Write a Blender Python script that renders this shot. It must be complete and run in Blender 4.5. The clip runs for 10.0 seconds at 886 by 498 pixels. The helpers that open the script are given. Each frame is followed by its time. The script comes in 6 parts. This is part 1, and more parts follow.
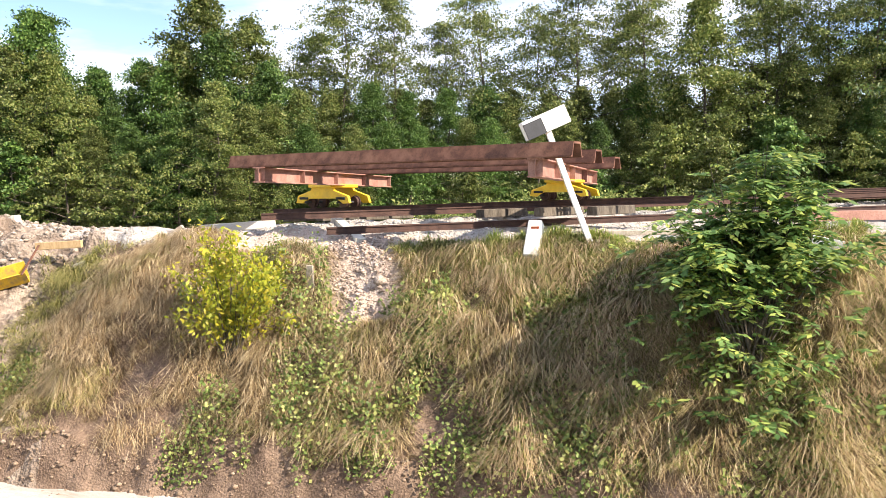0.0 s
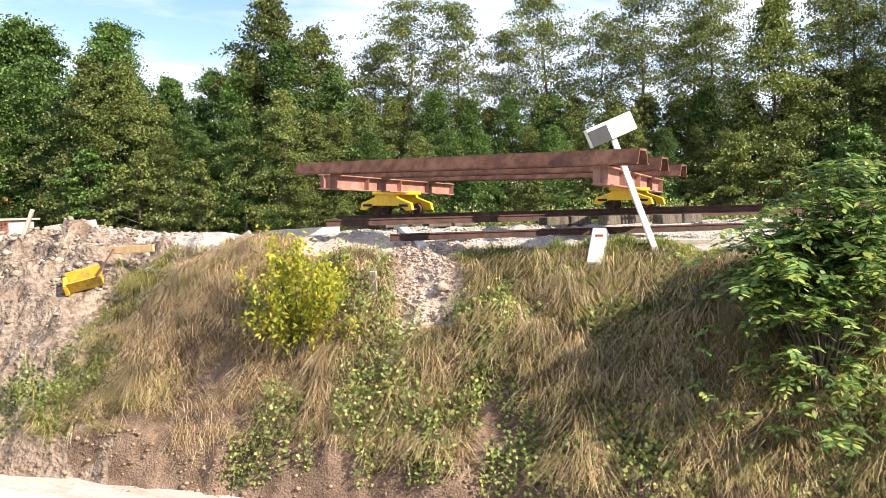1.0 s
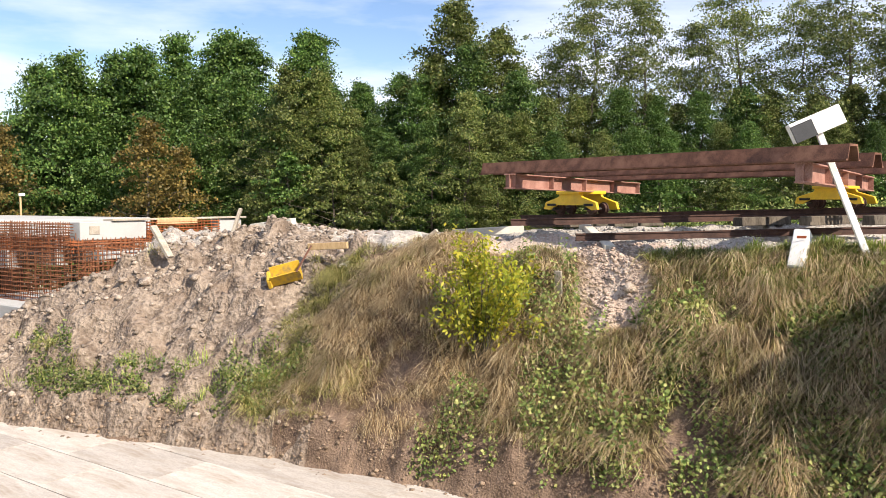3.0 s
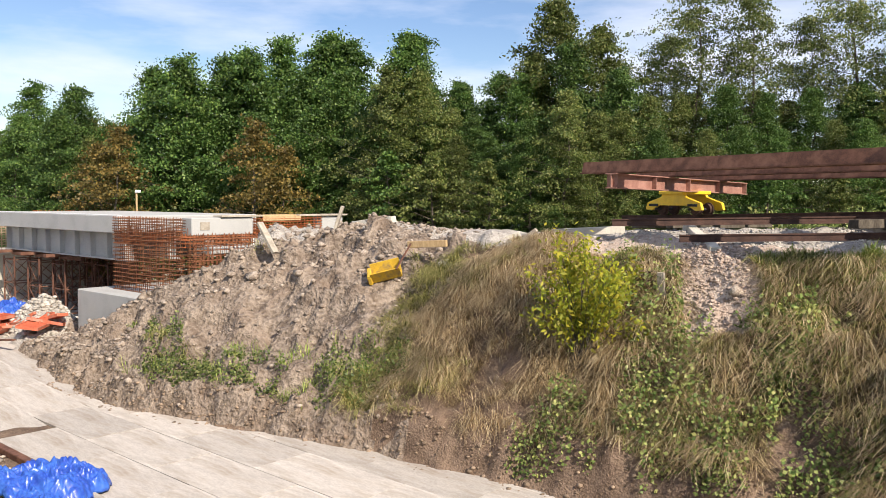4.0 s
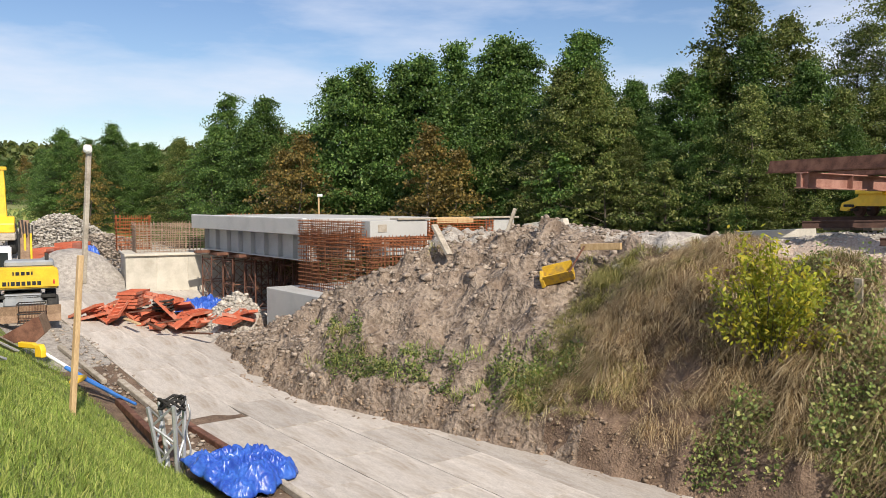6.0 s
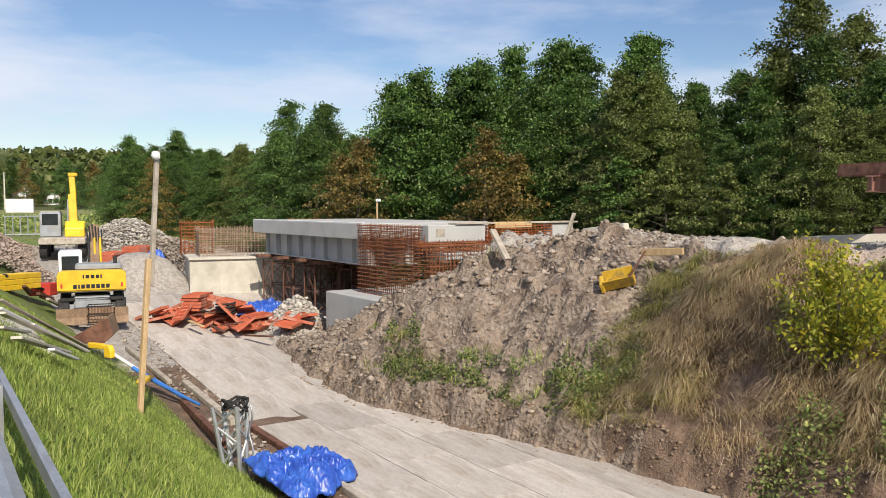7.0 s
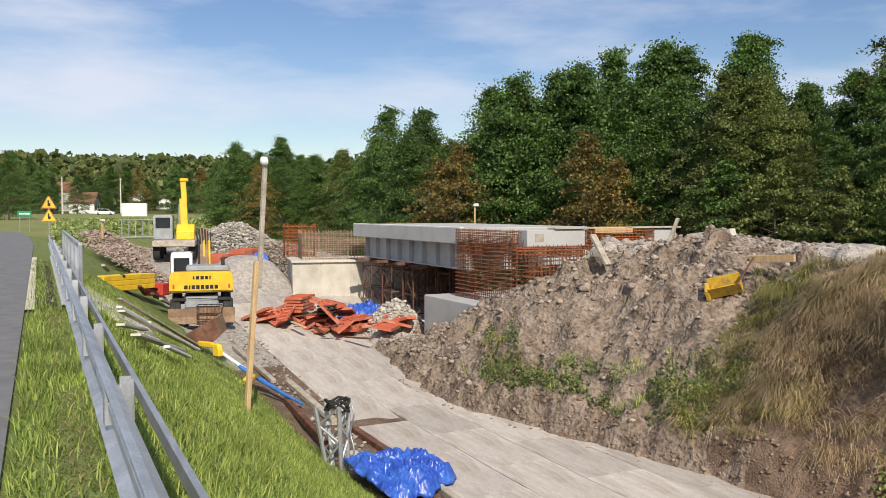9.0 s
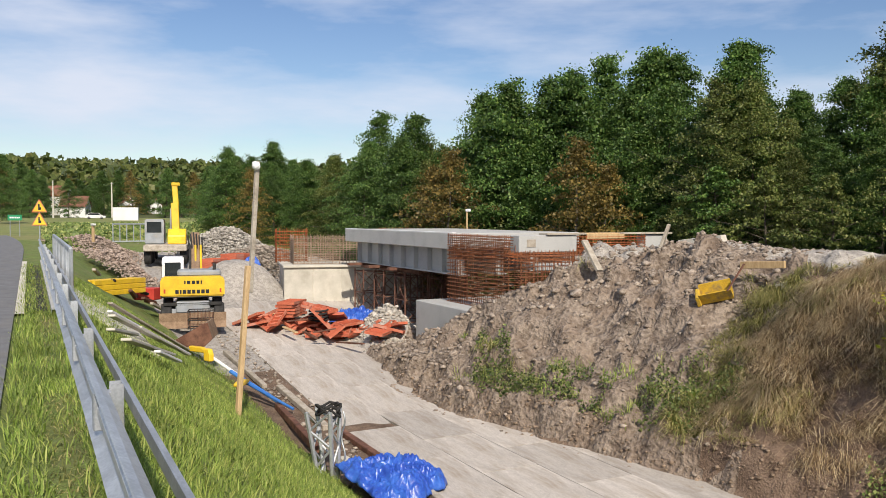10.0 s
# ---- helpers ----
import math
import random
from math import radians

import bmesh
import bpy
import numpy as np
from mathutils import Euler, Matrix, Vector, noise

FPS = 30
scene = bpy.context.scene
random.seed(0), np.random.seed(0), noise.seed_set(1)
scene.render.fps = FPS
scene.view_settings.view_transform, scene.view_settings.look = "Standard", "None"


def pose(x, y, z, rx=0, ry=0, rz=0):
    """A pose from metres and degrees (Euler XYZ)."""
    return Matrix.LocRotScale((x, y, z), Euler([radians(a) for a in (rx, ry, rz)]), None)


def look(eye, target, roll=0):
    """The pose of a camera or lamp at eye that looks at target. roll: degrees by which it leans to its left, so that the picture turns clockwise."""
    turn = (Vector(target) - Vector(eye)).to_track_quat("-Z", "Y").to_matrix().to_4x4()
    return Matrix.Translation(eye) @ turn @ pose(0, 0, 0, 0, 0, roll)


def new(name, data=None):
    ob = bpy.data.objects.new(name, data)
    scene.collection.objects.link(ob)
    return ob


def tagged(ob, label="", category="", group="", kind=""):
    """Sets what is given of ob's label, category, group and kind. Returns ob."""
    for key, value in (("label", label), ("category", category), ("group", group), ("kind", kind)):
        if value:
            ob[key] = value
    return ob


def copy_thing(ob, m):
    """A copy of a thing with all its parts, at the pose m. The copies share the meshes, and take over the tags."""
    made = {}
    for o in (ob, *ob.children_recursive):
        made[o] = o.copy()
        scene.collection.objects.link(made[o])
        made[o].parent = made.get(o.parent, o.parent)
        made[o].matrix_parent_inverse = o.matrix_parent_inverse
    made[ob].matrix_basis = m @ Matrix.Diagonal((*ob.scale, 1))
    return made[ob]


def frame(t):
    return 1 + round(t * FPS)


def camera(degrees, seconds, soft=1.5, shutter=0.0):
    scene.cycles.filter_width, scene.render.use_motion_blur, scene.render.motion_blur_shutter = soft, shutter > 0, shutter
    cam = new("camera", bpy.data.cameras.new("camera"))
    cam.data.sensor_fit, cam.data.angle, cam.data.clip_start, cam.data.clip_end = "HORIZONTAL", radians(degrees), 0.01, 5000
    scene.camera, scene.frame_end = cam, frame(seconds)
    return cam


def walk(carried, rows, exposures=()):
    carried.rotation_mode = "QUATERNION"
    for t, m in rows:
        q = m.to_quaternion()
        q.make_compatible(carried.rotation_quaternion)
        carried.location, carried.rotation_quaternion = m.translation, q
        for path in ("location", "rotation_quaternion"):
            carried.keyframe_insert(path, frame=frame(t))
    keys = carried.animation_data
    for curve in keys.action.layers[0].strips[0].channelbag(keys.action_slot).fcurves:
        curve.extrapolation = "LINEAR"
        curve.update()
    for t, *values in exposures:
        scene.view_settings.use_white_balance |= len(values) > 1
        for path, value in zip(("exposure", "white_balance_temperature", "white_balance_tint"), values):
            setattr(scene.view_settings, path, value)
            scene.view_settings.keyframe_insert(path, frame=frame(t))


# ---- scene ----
cam = camera(55.93, 10.0, 0.8)
walk(cam, [
    (0.0, pose(0.000, 0.000, 1.650, 86.04, 0.40, -0.03)),
    (0.5, pose(-0.020, -0.013, 1.645, 86.42, 0.31, 1.72)),
    (1.0, pose(-0.048, -0.018, 1.625, 86.63, 0.13, 4.14)),
    (1.5, pose(-0.081, -0.023, 1.635, 86.61, 0.01, 6.66)),
    (2.0, pose(-0.116, -0.036, 1.624, 86.77, -0.01, 9.68)),
    (2.5, pose(-0.136, -0.045, 1.616, 86.75, 0.18, 13.03)),
    (4.0, pose(-0.255, -0.151, 1.621, 86.55, -0.26, 22.93)),
    (4.5, pose(-0.268, -0.156, 1.621, 86.72, -0.20, 26.12)),
    (5.0, pose(-0.289, -0.176, 1.617, 86.89, 0.01, 29.28)),
    (5.5, pose(-0.314, -0.200, 1.627, 86.77, 0.07, 31.97)),
    (6.0, pose(-0.348, -0.215, 1.625, 86.69, 0.13, 34.45)),
    (7.5, pose(-0.415, -0.285, 1.623, 87.26, 0.11, 39.99)),
    (8.0, pose(-0.438, -0.316, 1.619, 87.37, -0.00, 41.74)),
    (8.5, pose(-0.440, -0.319, 1.620, 87.25, 0.06, 43.54)),
    (9.0, pose(-0.474, -0.308, 1.613, 87.37, 0.07, 44.88)),
    (9.5, pose(-0.469, -0.309, 1.615, 87.63, -0.00, 45.38)),
    (10.0, pose(-0.461, -0.311, 1.615, 87.73, -0.13, 44.35)),
], exposures=[(0.0, 1.25, 6750, 14), (1.0, 1.15, 6750, 14), (2.5, 0.85, 6700, 13), (4.5, 0.38, 6600, 12), (5.5, 0.22, 6550, 11), (10.0, 0.02, 6500, 11)])

# ---- world and sun ----
SUN_DIR = Vector((0.79, -0.47, 0.72)).normalized()
world = bpy.data.worlds.new("sky")
scene.world = world
world.use_nodes = True
wn, wl = world.node_tree.nodes, world.node_tree.links
wn.clear()
w_out = wn.new("ShaderNodeOutputWorld")
w_bg = wn.new("ShaderNodeBackground")
w_sky = wn.new("ShaderNodeTexSky")
w_sky.sky_type = 'NISHITA'
w_sky.sun_disc = False
w_sky.sun_elevation = math.asin(SUN_DIR.z)
w_sky.sun_rotation = math.atan2(SUN_DIR.x, SUN_DIR.y)
w_sky.dust_density = 0.3
w_sky.ozone_density = 1.5
w_bg.inputs[1].default_value = 0.064
# broken layers of thin cloud over the blue
w_tc = wn.new("ShaderNodeTexCoord")
w_map = wn.new("ShaderNodeMapping")
w_map.inputs["Scale"].default_value = (1.0, 1.0, 4.5)
w_noise = wn.new("ShaderNodeTexNoise")
w_noise.inputs["Scale"].default_value = 2.1
w_noise.inputs["Detail"].default_value = 7.0
w_noise.inputs["Roughness"].default_value = 0.55
w_ramp = wn.new("ShaderNodeValToRGB")
w_ramp.color_ramp.elements[0].position = 0.40
w_ramp.color_ramp.elements[0].color = (0, 0, 0, 1)
w_ramp.color_ramp.elements[1].position = 0.63
w_ramp.color_ramp.elements[1].color = (0.85, 0.85, 0.85, 1)
w_mix = wn.new("ShaderNodeMixRGB")
w_mix.inputs[2].default_value = (11.8, 12.5, 14.2, 1)
wl.new(w_tc.outputs["Generated"], w_map.inputs[0])
wl.new(w_map.outputs[0], w_noise.inputs["Vector"])
wl.new(w_noise.outputs["Fac"], w_ramp.inputs[0])
wl.new(w_ramp.outputs[0], w_mix.inputs[0])
w_hue = wn.new("ShaderNodeHueSaturation")
w_hue.inputs["Hue"].default_value = 0.510
w_hue.inputs["Saturation"].default_value = 1.15
w_hue.inputs["Value"].default_value = 1.6
wl.new(w_sky.outputs[0], w_hue.inputs["Color"])
wl.new(w_hue.outputs[0], w_mix.inputs[1])
wl.new(w_mix.outputs[0], w_bg.inputs[0])
wl.new(w_bg.outputs[0], w_out.inputs[0])

sun = new("sun", bpy.data.lights.new("sun", 'SUN'))
sun.data.energy = 5.0
sun.data.angle = radians(0.6)
sun.data.color = (1.0, 0.91, 0.77)
sun.matrix_world = look(SUN_DIR * 50, (0, 0, 0))

# ---- materials ----
def rgb(c):
    return (c[0], c[1], c[2], 1.0)


def material(name, a, b, scale=6.0, rough=0.8, metal=0.0, bump=0.3, fine=60.0, dirt=None, dirt_amount=0.5,
             dirt_scale=1.2, island=False, spec=0.3, bump_dist=0.02, stretch=(1, 1, 1)):
    """Two tones mixed by noise at two scales, a dirt tone in patches, and fine relief."""
    m = bpy.data.materials.new(name)
    m.use_nodes = True
    n, l = m.node_tree.nodes, m.node_tree.links
    bs = n["Principled BSDF"]
    tc = n.new("ShaderNodeTexCoord")
    mp = n.new("ShaderNodeMapping")
    mp.inputs["Scale"].default_value = stretch
    l.new(tc.outputs["Object"], mp.inputs[0])
    n1 = n.new("ShaderNodeTexNoise")
    n1.inputs["Scale"].default_value = scale
    n1.inputs["Detail"].default_value = 6
    n2 = n.new("ShaderNodeTexNoise")
    n2.inputs["Scale"].default_value = fine
    n2.inputs["Detail"].default_value = 4
    l.new(mp.outputs[0], n1.inputs["Vector"])
    l.new(mp.outputs[0], n2.inputs["Vector"])
    add = n.new("ShaderNodeMath")
    add.operation = 'ADD'
    half = n.new("ShaderNodeMath")
    half.operation = 'MULTIPLY_ADD'
    half.inputs[1].default_value = 0.9
    half.inputs[2].default_value = -0.45
    l.new(n2.outputs["Fac"], half.inputs[0])
    l.new(n1.outputs["Fac"], add.inputs[0])
    l.new(half.outputs[0], add.inputs[1])
    rampn = n.new("ShaderNodeValToRGB")
    rampn.color_ramp.elements[0].position = 0.3
    rampn.color_ramp.elements[1].position = 0.7
    rampn.color_ramp.elements[0].color = rgb(a)
    rampn.color_ramp.elements[1].color = rgb(b)
    l.new(add.outputs[0], rampn.inputs[0])
    last = rampn.outputs[0]
    if dirt is not None:
        n3 = n.new("ShaderNodeTexNoise")
        n3.inputs["Scale"].default_value = dirt_scale
        n3.inputs["Detail"].default_value = 8
        n3.inputs["Roughness"].default_value = 0.65
        l.new(mp.outputs[0], n3.inputs["Vector"])
        r3 = n.new("ShaderNodeValToRGB")
        r3.color_ramp.elements[0].position = 0.48
        r3.color_ramp.elements[1].position = 0.66
        r3.color_ramp.elements[1].color = (dirt_amount, dirt_amount, dirt_amount, 1)
        l.new(n3.outputs["Fac"], r3.inputs[0])
        mx = n.new("ShaderNodeMixRGB")
        mx.inputs[2].default_value = rgb(dirt)
        l.new(r3.outputs[0], mx.inputs[0])
        l.new(last, mx.inputs[1])
        last = mx.outputs[0]
    info = n.new("ShaderNodeNewGeometry") if island else n.new("ShaderNodeObjectInfo")
    hsv = n.new("ShaderNodeHueSaturation")
    vr = n.new("ShaderNodeMapRange")
    vr.inputs[3].default_value = 0.72 if island else 0.88
    vr.inputs[4].default_value = 1.28 if island else 1.12
    l.new(info.outputs["Random Per Island" if island else "Random"], vr.inputs[0])
    l.new(vr.outputs[0], hsv.inputs["Value"])
    l.new(last, hsv.inputs["Color"])
    l.new(hsv.outputs[0], bs.inputs["Base Color"])
    bs.inputs["Roughness"].default_value = rough
    bs.inputs["Metallic"].default_value = metal
    bs.inputs["Specular IOR Level"].default_value = spec
    if bump:
        bp = n.new("ShaderNodeBump")
        bp.inputs["Strength"].default_value = bump
        bp.inputs["Distance"].default_value = bump_dist
        l.new(add.outputs[0], bp.inputs["Height"])
        l.new(bp.outputs[0], bs.inputs["Normal"])
    return m


def leaf_material(name, a, b, c, glow=0.35, rough=0.5):
    """Leaf colours that vary from leaf to leaf, with light coming through the blade."""
    m = bpy.data.materials.new(name)
    m.use_nodes = True
    n, l = m.node_tree.nodes, m.node_tree.links
    bs = n["Principled BSDF"]
    out = n["Material Output"]
    geo = n.new("ShaderNodeNewGeometry")
    rampn = n.new("ShaderNodeValToRGB")
    e = rampn.color_ramp.elements
    e[0].position, e[0].color = 0.0, rgb(a)
    e[1].position, e[1].color = 1.0, rgb(c)
    mid = e.new(0.55)
    mid.color = rgb(b)
    l.new(geo.outputs["Random Per Island"], rampn.inputs[0])
    oi = n.new("ShaderNodeObjectInfo")
    hsv = n.new("ShaderNodeHueSaturation")
    vr = n.new("ShaderNodeMapRange")
    vr.inputs[3].default_value = 0.75
    vr.inputs[4].default_value = 1.25
    l.new(oi.outputs["Random"], vr.inputs[0])
    tcl = n.new("ShaderNodeTexCoord")
    spot = n.new("ShaderNodeTexNoise")
    spot.inputs["Scale"].default_value = 1.3
    spot.inputs["Detail"].default_value = 4
    l.new(tcl.outputs["Object"], spot.inputs["Vector"])
    sm = n.new("ShaderNodeMapRange")
    sm.inputs[1].default_value, sm.inputs[2].default_value = 0.3, 0.7
    sm.inputs[3].default_value, sm.inputs[4].default_value = 0.6, 1.35
    l.new(spot.outputs["Fac"], sm.inputs[0])
    mul = n.new("ShaderNodeMath")
    mul.operation = 'MULTIPLY'
    l.new(vr.outputs[0], mul.inputs[0])
    l.new(sm.outputs[0], mul.inputs[1])
    l.new(mul.outputs[0], hsv.inputs["Value"])
    l.new(rampn.outputs[0], hsv.inputs["Color"])
    tr = n.new("ShaderNodeBsdfTranslucent")
    mix = n.new("ShaderNodeMixShader")
    mix.inputs[0].default_value = glow
    l.new(hsv.outputs[0], bs.inputs["Base Color"])
    l.new(hsv.outputs[0], tr.inputs["Color"])
    bs.inputs["Roughness"].default_value = rough
    bs.inputs["Specular IOR Level"].default_value = 0.35
    l.new(bs.outputs[0], mix.inputs[1])
    l.new(tr.outputs[0], mix.inputs[2])
    l.new(mix.outputs[0], out.inputs[0])
    return m


M_SOIL = material("soil", (0.10, 0.066, 0.046), (0.24, 0.168, 0.12), 2.2, 0.95, bump=0.9, fine=24, bump_dist=0.06, dirt=(0.12, 0.085, 0.06), dirt_scale=0.7)
M_SPOIL = material("spoil", (0.125, 0.092, 0.068), (0.335, 0.27, 0.212), 2.2, 0.95, bump=1.0, fine=9, bump_dist=0.16, dirt=(0.23, 0.165, 0.12), dirt_scale=0.9)
M_BALLAST = material("ballast", (0.26, 0.235, 0.21), (0.47, 0.43, 0.38), 5.0, 0.9, bump=1.0, fine=22, bump_dist=0.06)
M_TURF = material("turf", (0.09, 0.13, 0.03), (0.18, 0.23, 0.06), 3.0, 0.9, bump=0.8, fine=40, bump_dist=0.04, dirt=(0.20, 0.16, 0.08), dirt_scale=0.8)
M_FOREST = material("forest_floor", (0.05, 0.06, 0.02), (0.11, 0.12, 0.04), 2.0, 0.95, bump=0.8, fine=12, bump_dist=0.1)
M_MEADOW = material("meadow", (0.12, 0.15, 0.04), (0.23, 0.24, 0.08), 0.25, 0.95, bump=0.6, fine=3, bump_dist=0.1, dirt=(0.25, 0.20, 0.09), dirt_scale=0.08)
M_ASPHALT = material("asphalt", (0.15, 0.15, 0.155), (0.22, 0.22, 0.225), 3, 0.85, bump=0.4, fine=160, bump_dist=0.006, dirt=(0.22, 0.20, 0.17), dirt_amount=0.35)
M_SLAB = material("road_concrete", (0.40, 0.36, 0.32), (0.58, 0.53, 0.475), 1.4, 0.95, bump=0.5, fine=26, bump_dist=0.02, dirt=(0.29, 0.235, 0.18), dirt_amount=0.8, dirt_scale=0.8, stretch=(0.6, 2.6, 1))
M_CONC = material("concrete", (0.34, 0.34, 0.33), (0.47, 0.467, 0.45), 1.2, 0.85, bump=0.2, fine=50, bump_dist=0.006, dirt=(0.33, 0.33, 0.32), dirt_amount=0.5)
M_CONC_WARM = material("concrete_aged", (0.48, 0.45, 0.38), (0.62, 0.58, 0.50), 1.6, 0.9, bump=0.25, fine=45, bump_dist=0.008, dirt=(0.35, 0.31, 0.25), dirt_amount=0.5)
M_RUST = material("rusty_steel", (0.09, 0.042, 0.030), (0.20, 0.095, 0.062), 4, 0.75, metal=0.2, bump=0.3, fine=70, bump_dist=0.004, dirt=(0.28, 0.15, 0.10), dirt_scale=2.0)
M_RAIL = material("rail_steel", (0.045, 0.026, 0.022), (0.10, 0.055, 0.042), 5, 0.7, metal=0.25, bump=0.25, fine=80, bump_dist=0.004)
M_PRIMER = material("pinkish_primer_steel", (0.22, 0.105, 0.08), (0.38, 0.215, 0.17), 3, 0.7, metal=0.1, bump=0.15, fine=50, bump_dist=0.004, dirt=(0.25, 0.12, 0.09), dirt_scale=1.6)
M_REBAR = material("rebar", (0.14, 0.055, 0.028), (0.30, 0.125, 0.06), 6, 0.8, metal=0.1, bump=0)
M_REBAR_DUST = material("dusty_rebar", (0.30, 0.20, 0.13), (0.46, 0.35, 0.26), 6, 0.85, metal=0.1, bump=0)
M_REBAR_RED = material("rebar_fresh", (0.26, 0.075, 0.03), (0.42, 0.14, 0.05), 6, 0.8, metal=0.1, bump=0)
M_YELLOW = material("yellow_paint", (0.72, 0.45, 0.02), (0.85, 0.56, 0.03), 3, 0.45, bump=0.08, fine=40, bump_dist=0.003, dirt=(0.40, 0.25, 0.05), dirt_amount=0.35, dirt_scale=2.5, spec=0.5)
M_YELLOW_OLD = material("worn_yellow_paint", (0.50, 0.31, 0.03), (0.70, 0.45, 0.04), 3, 0.65, bump=0.2, fine=40, bump_dist=0.005, dirt=(0.24, 0.17, 0.09), dirt_amount=0.9, dirt_scale=3.5, spec=0.3)
M_WHITE = material("white_paint", (0.72, 0.72, 0.72), (0.84, 0.84, 0.83), 3, 0.5, bump=0.05, fine=30, bump_dist=0.003, dirt=(0.50, 0.48, 0.44), dirt_amount=0.35, dirt_scale=3)
M_BLACK = material("black_paint", (0.012, 0.014, 0.018), (0.024, 0.026, 0.032), 4, 0.5, bump=0.05)
M_DARK = material("dark_rubber", (0.018, 0.018, 0.018), (0.045, 0.043, 0.04), 8, 0.8, bump=0.2)
M_ZINC = material("galvanised_steel", (0.42, 0.44, 0.46), (0.58, 0.60, 0.62), 5, 0.45, metal=0.65, bump=0.08, fine=60, bump_dist=0.002, dirt=(0.36, 0.36, 0.35), dirt_amount=0.5)
M_WOOD = material("raw_timber", (0.42, 0.28, 0.14), (0.60, 0.43, 0.24), 4, 0.8, bump=0.25, fine=30, bump_dist=0.006, stretch=(3, 3, 0.4))
M_WOOD_GREY = material("weathered_timber", (0.28, 0.24, 0.19), (0.46, 0.41, 0.34), 4, 0.85, bump=0.3, fine=30, bump_dist=0.006)
M_FORM = material("red_formwork", (0.42, 0.10, 0.055), (0.56, 0.17, 0.09), 2.5, 0.6, bump=0.15, fine=40, bump_dist=0.004, dirt=(0.48, 0.34, 0.27), dirt_amount=0.6, dirt_scale=1.6)
M_BARK = material("bark", (0.055, 0.045, 0.035), (0.13, 0.11, 0.085), 5, 0.9, bump=0.8, fine=25, bump_dist=0.03, stretch=(1, 1, 0.3))
M_TARP = material("blue_tarpaulin", (0.02, 0.06, 0.36), (0.04, 0.13, 0.50), 2.5, 0.36, bump=0.35, fine=14, bump_dist=0.01, spec=0.5)
M_LEAF = leaf_material("broad_leaf", (0.035, 0.080, 0.018), (0.075, 0.145, 0.030), (0.16, 0.235, 0.055), 0.28)
M_LEAF_OLIVE = leaf_material("olive_leaf", (0.065, 0.095, 0.022), (0.125, 0.165, 0.038), (0.26, 0.27, 0.085), 0.30)
M_LEAF_RUST = leaf_material("turning_leaf", (0.12, 0.10, 0.028), (0.21, 0.16, 0.045), (0.34, 0.23, 0.06), 0.35)
M_LEAF_ASH = leaf_material("ash_leaf", (0.075, 0.15, 0.045), (0.15, 0.25, 0.075), (0.42, 0.47, 0.12), 0.42)
M_LEAF_YELLOW = leaf_material("yellow_leaf", (0.26, 0.33, 0.03), (0.48, 0.50, 0.05), (0.72, 0.60, 0.06), 0.45)
M_LEAF_BRAMBLE = leaf_material("bramble_leaf", (0.085, 0.13, 0.035), (0.19, 0.255, 0.07), (0.42, 0.42, 0.15), 0.36)
M_STRAW = leaf_material("dry_grass", (0.28, 0.19, 0.10), (0.51, 0.385, 0.215), (0.78, 0.66, 0.44), 0.32, 0.7)
M_STRAW_GREEN = leaf_material("half_dry_grass", (0.15, 0.165, 0.045), (0.31, 0.295, 0.095), (0.58, 0.49, 0.23), 0.32, 0.7)
M_GRASS = leaf_material("green_grass", (0.13, 0.20, 0.035), (0.24, 0.32, 0.06), (0.42, 0.44, 0.13), 0.35, 0.6)
M_MUD = material("muddy_steel", (0.20, 0.13, 0.085), (0.33, 0.23, 0.15), 4, 0.8, metal=0.1, bump=0.4, fine=30)
M_SAND = material("pale_sand", (0.33, 0.25, 0.20), (0.53, 0.43, 0.355), 2.5, 0.95, bump=0.9, fine=20, bump_dist=0.06, island=False)
M_GREY = material("grey_paint", (0.24, 0.26, 0.28), (0.33, 0.35, 0.37), 3, 0.55, bump=0.1, dirt=(0.3, 0.27, 0.22), dirt_amount=0.5)

# ---- mesh helpers ----
def mesh_np(name, verts, faces_flat, sizes, mats, mat_index=None, smooth=False):
    """A mesh from arrays: vertices, flat corner indices, corners per face."""
    me = bpy.data.meshes.new(name)
    verts = np.asarray(verts, dtype=np.float32)
    sizes = np.asarray(sizes, dtype=np.int32)
    me.vertices.add(len(verts))
    me.vertices.foreach_set("co", verts.ravel())
    me.loops.add(int(sizes.sum()))
    me.loops.foreach_set("vertex_index", np.asarray(faces_flat, dtype=np.int32).ravel())
    me.polygons.add(len(sizes))
    starts = np.concatenate([[0], np.cumsum(sizes)[:-1]]).astype(np.int32)
    me.polygons.foreach_set("loop_start", starts)
    for mt in mats:
        me.materials.append(mt)
    if mat_index is not None:
        me.polygons.foreach_set("material_index", np.asarray(mat_index, dtype=np.int32))
    if smooth:
        me.polygons.foreach_set("use_smooth", np.ones(len(sizes), dtype=bool))
    me.update(calc_edges=True)
    me.validate()
    return me


def part(name, bm, mat, parent=None, label="", smooth=False):
    """Links a bmesh as one mesh object under a thing or a part."""
    me = bpy.data.meshes.new(name)
    bm.to_mesh(me)
    bm.free()
    me.materials.append(mat)
    if smooth:
        for p in me.polygons:
            p.use_smooth = True
    ob = new(name, me)
    if parent is not None:
        ob.parent = parent
    if label:
        ob["label"] = label
    return ob


def share(name, me, parent, m):
    ob = new(name, me)
    ob.parent = parent
    ob.matrix_basis = m
    return ob


def thing(name, label, category, m=Matrix(), group="", kind=""):
    ob = new(name)
    ob.empty_display_size = 0.2
    ob.matrix_basis = m
    return tagged(ob, label, category, group, kind)


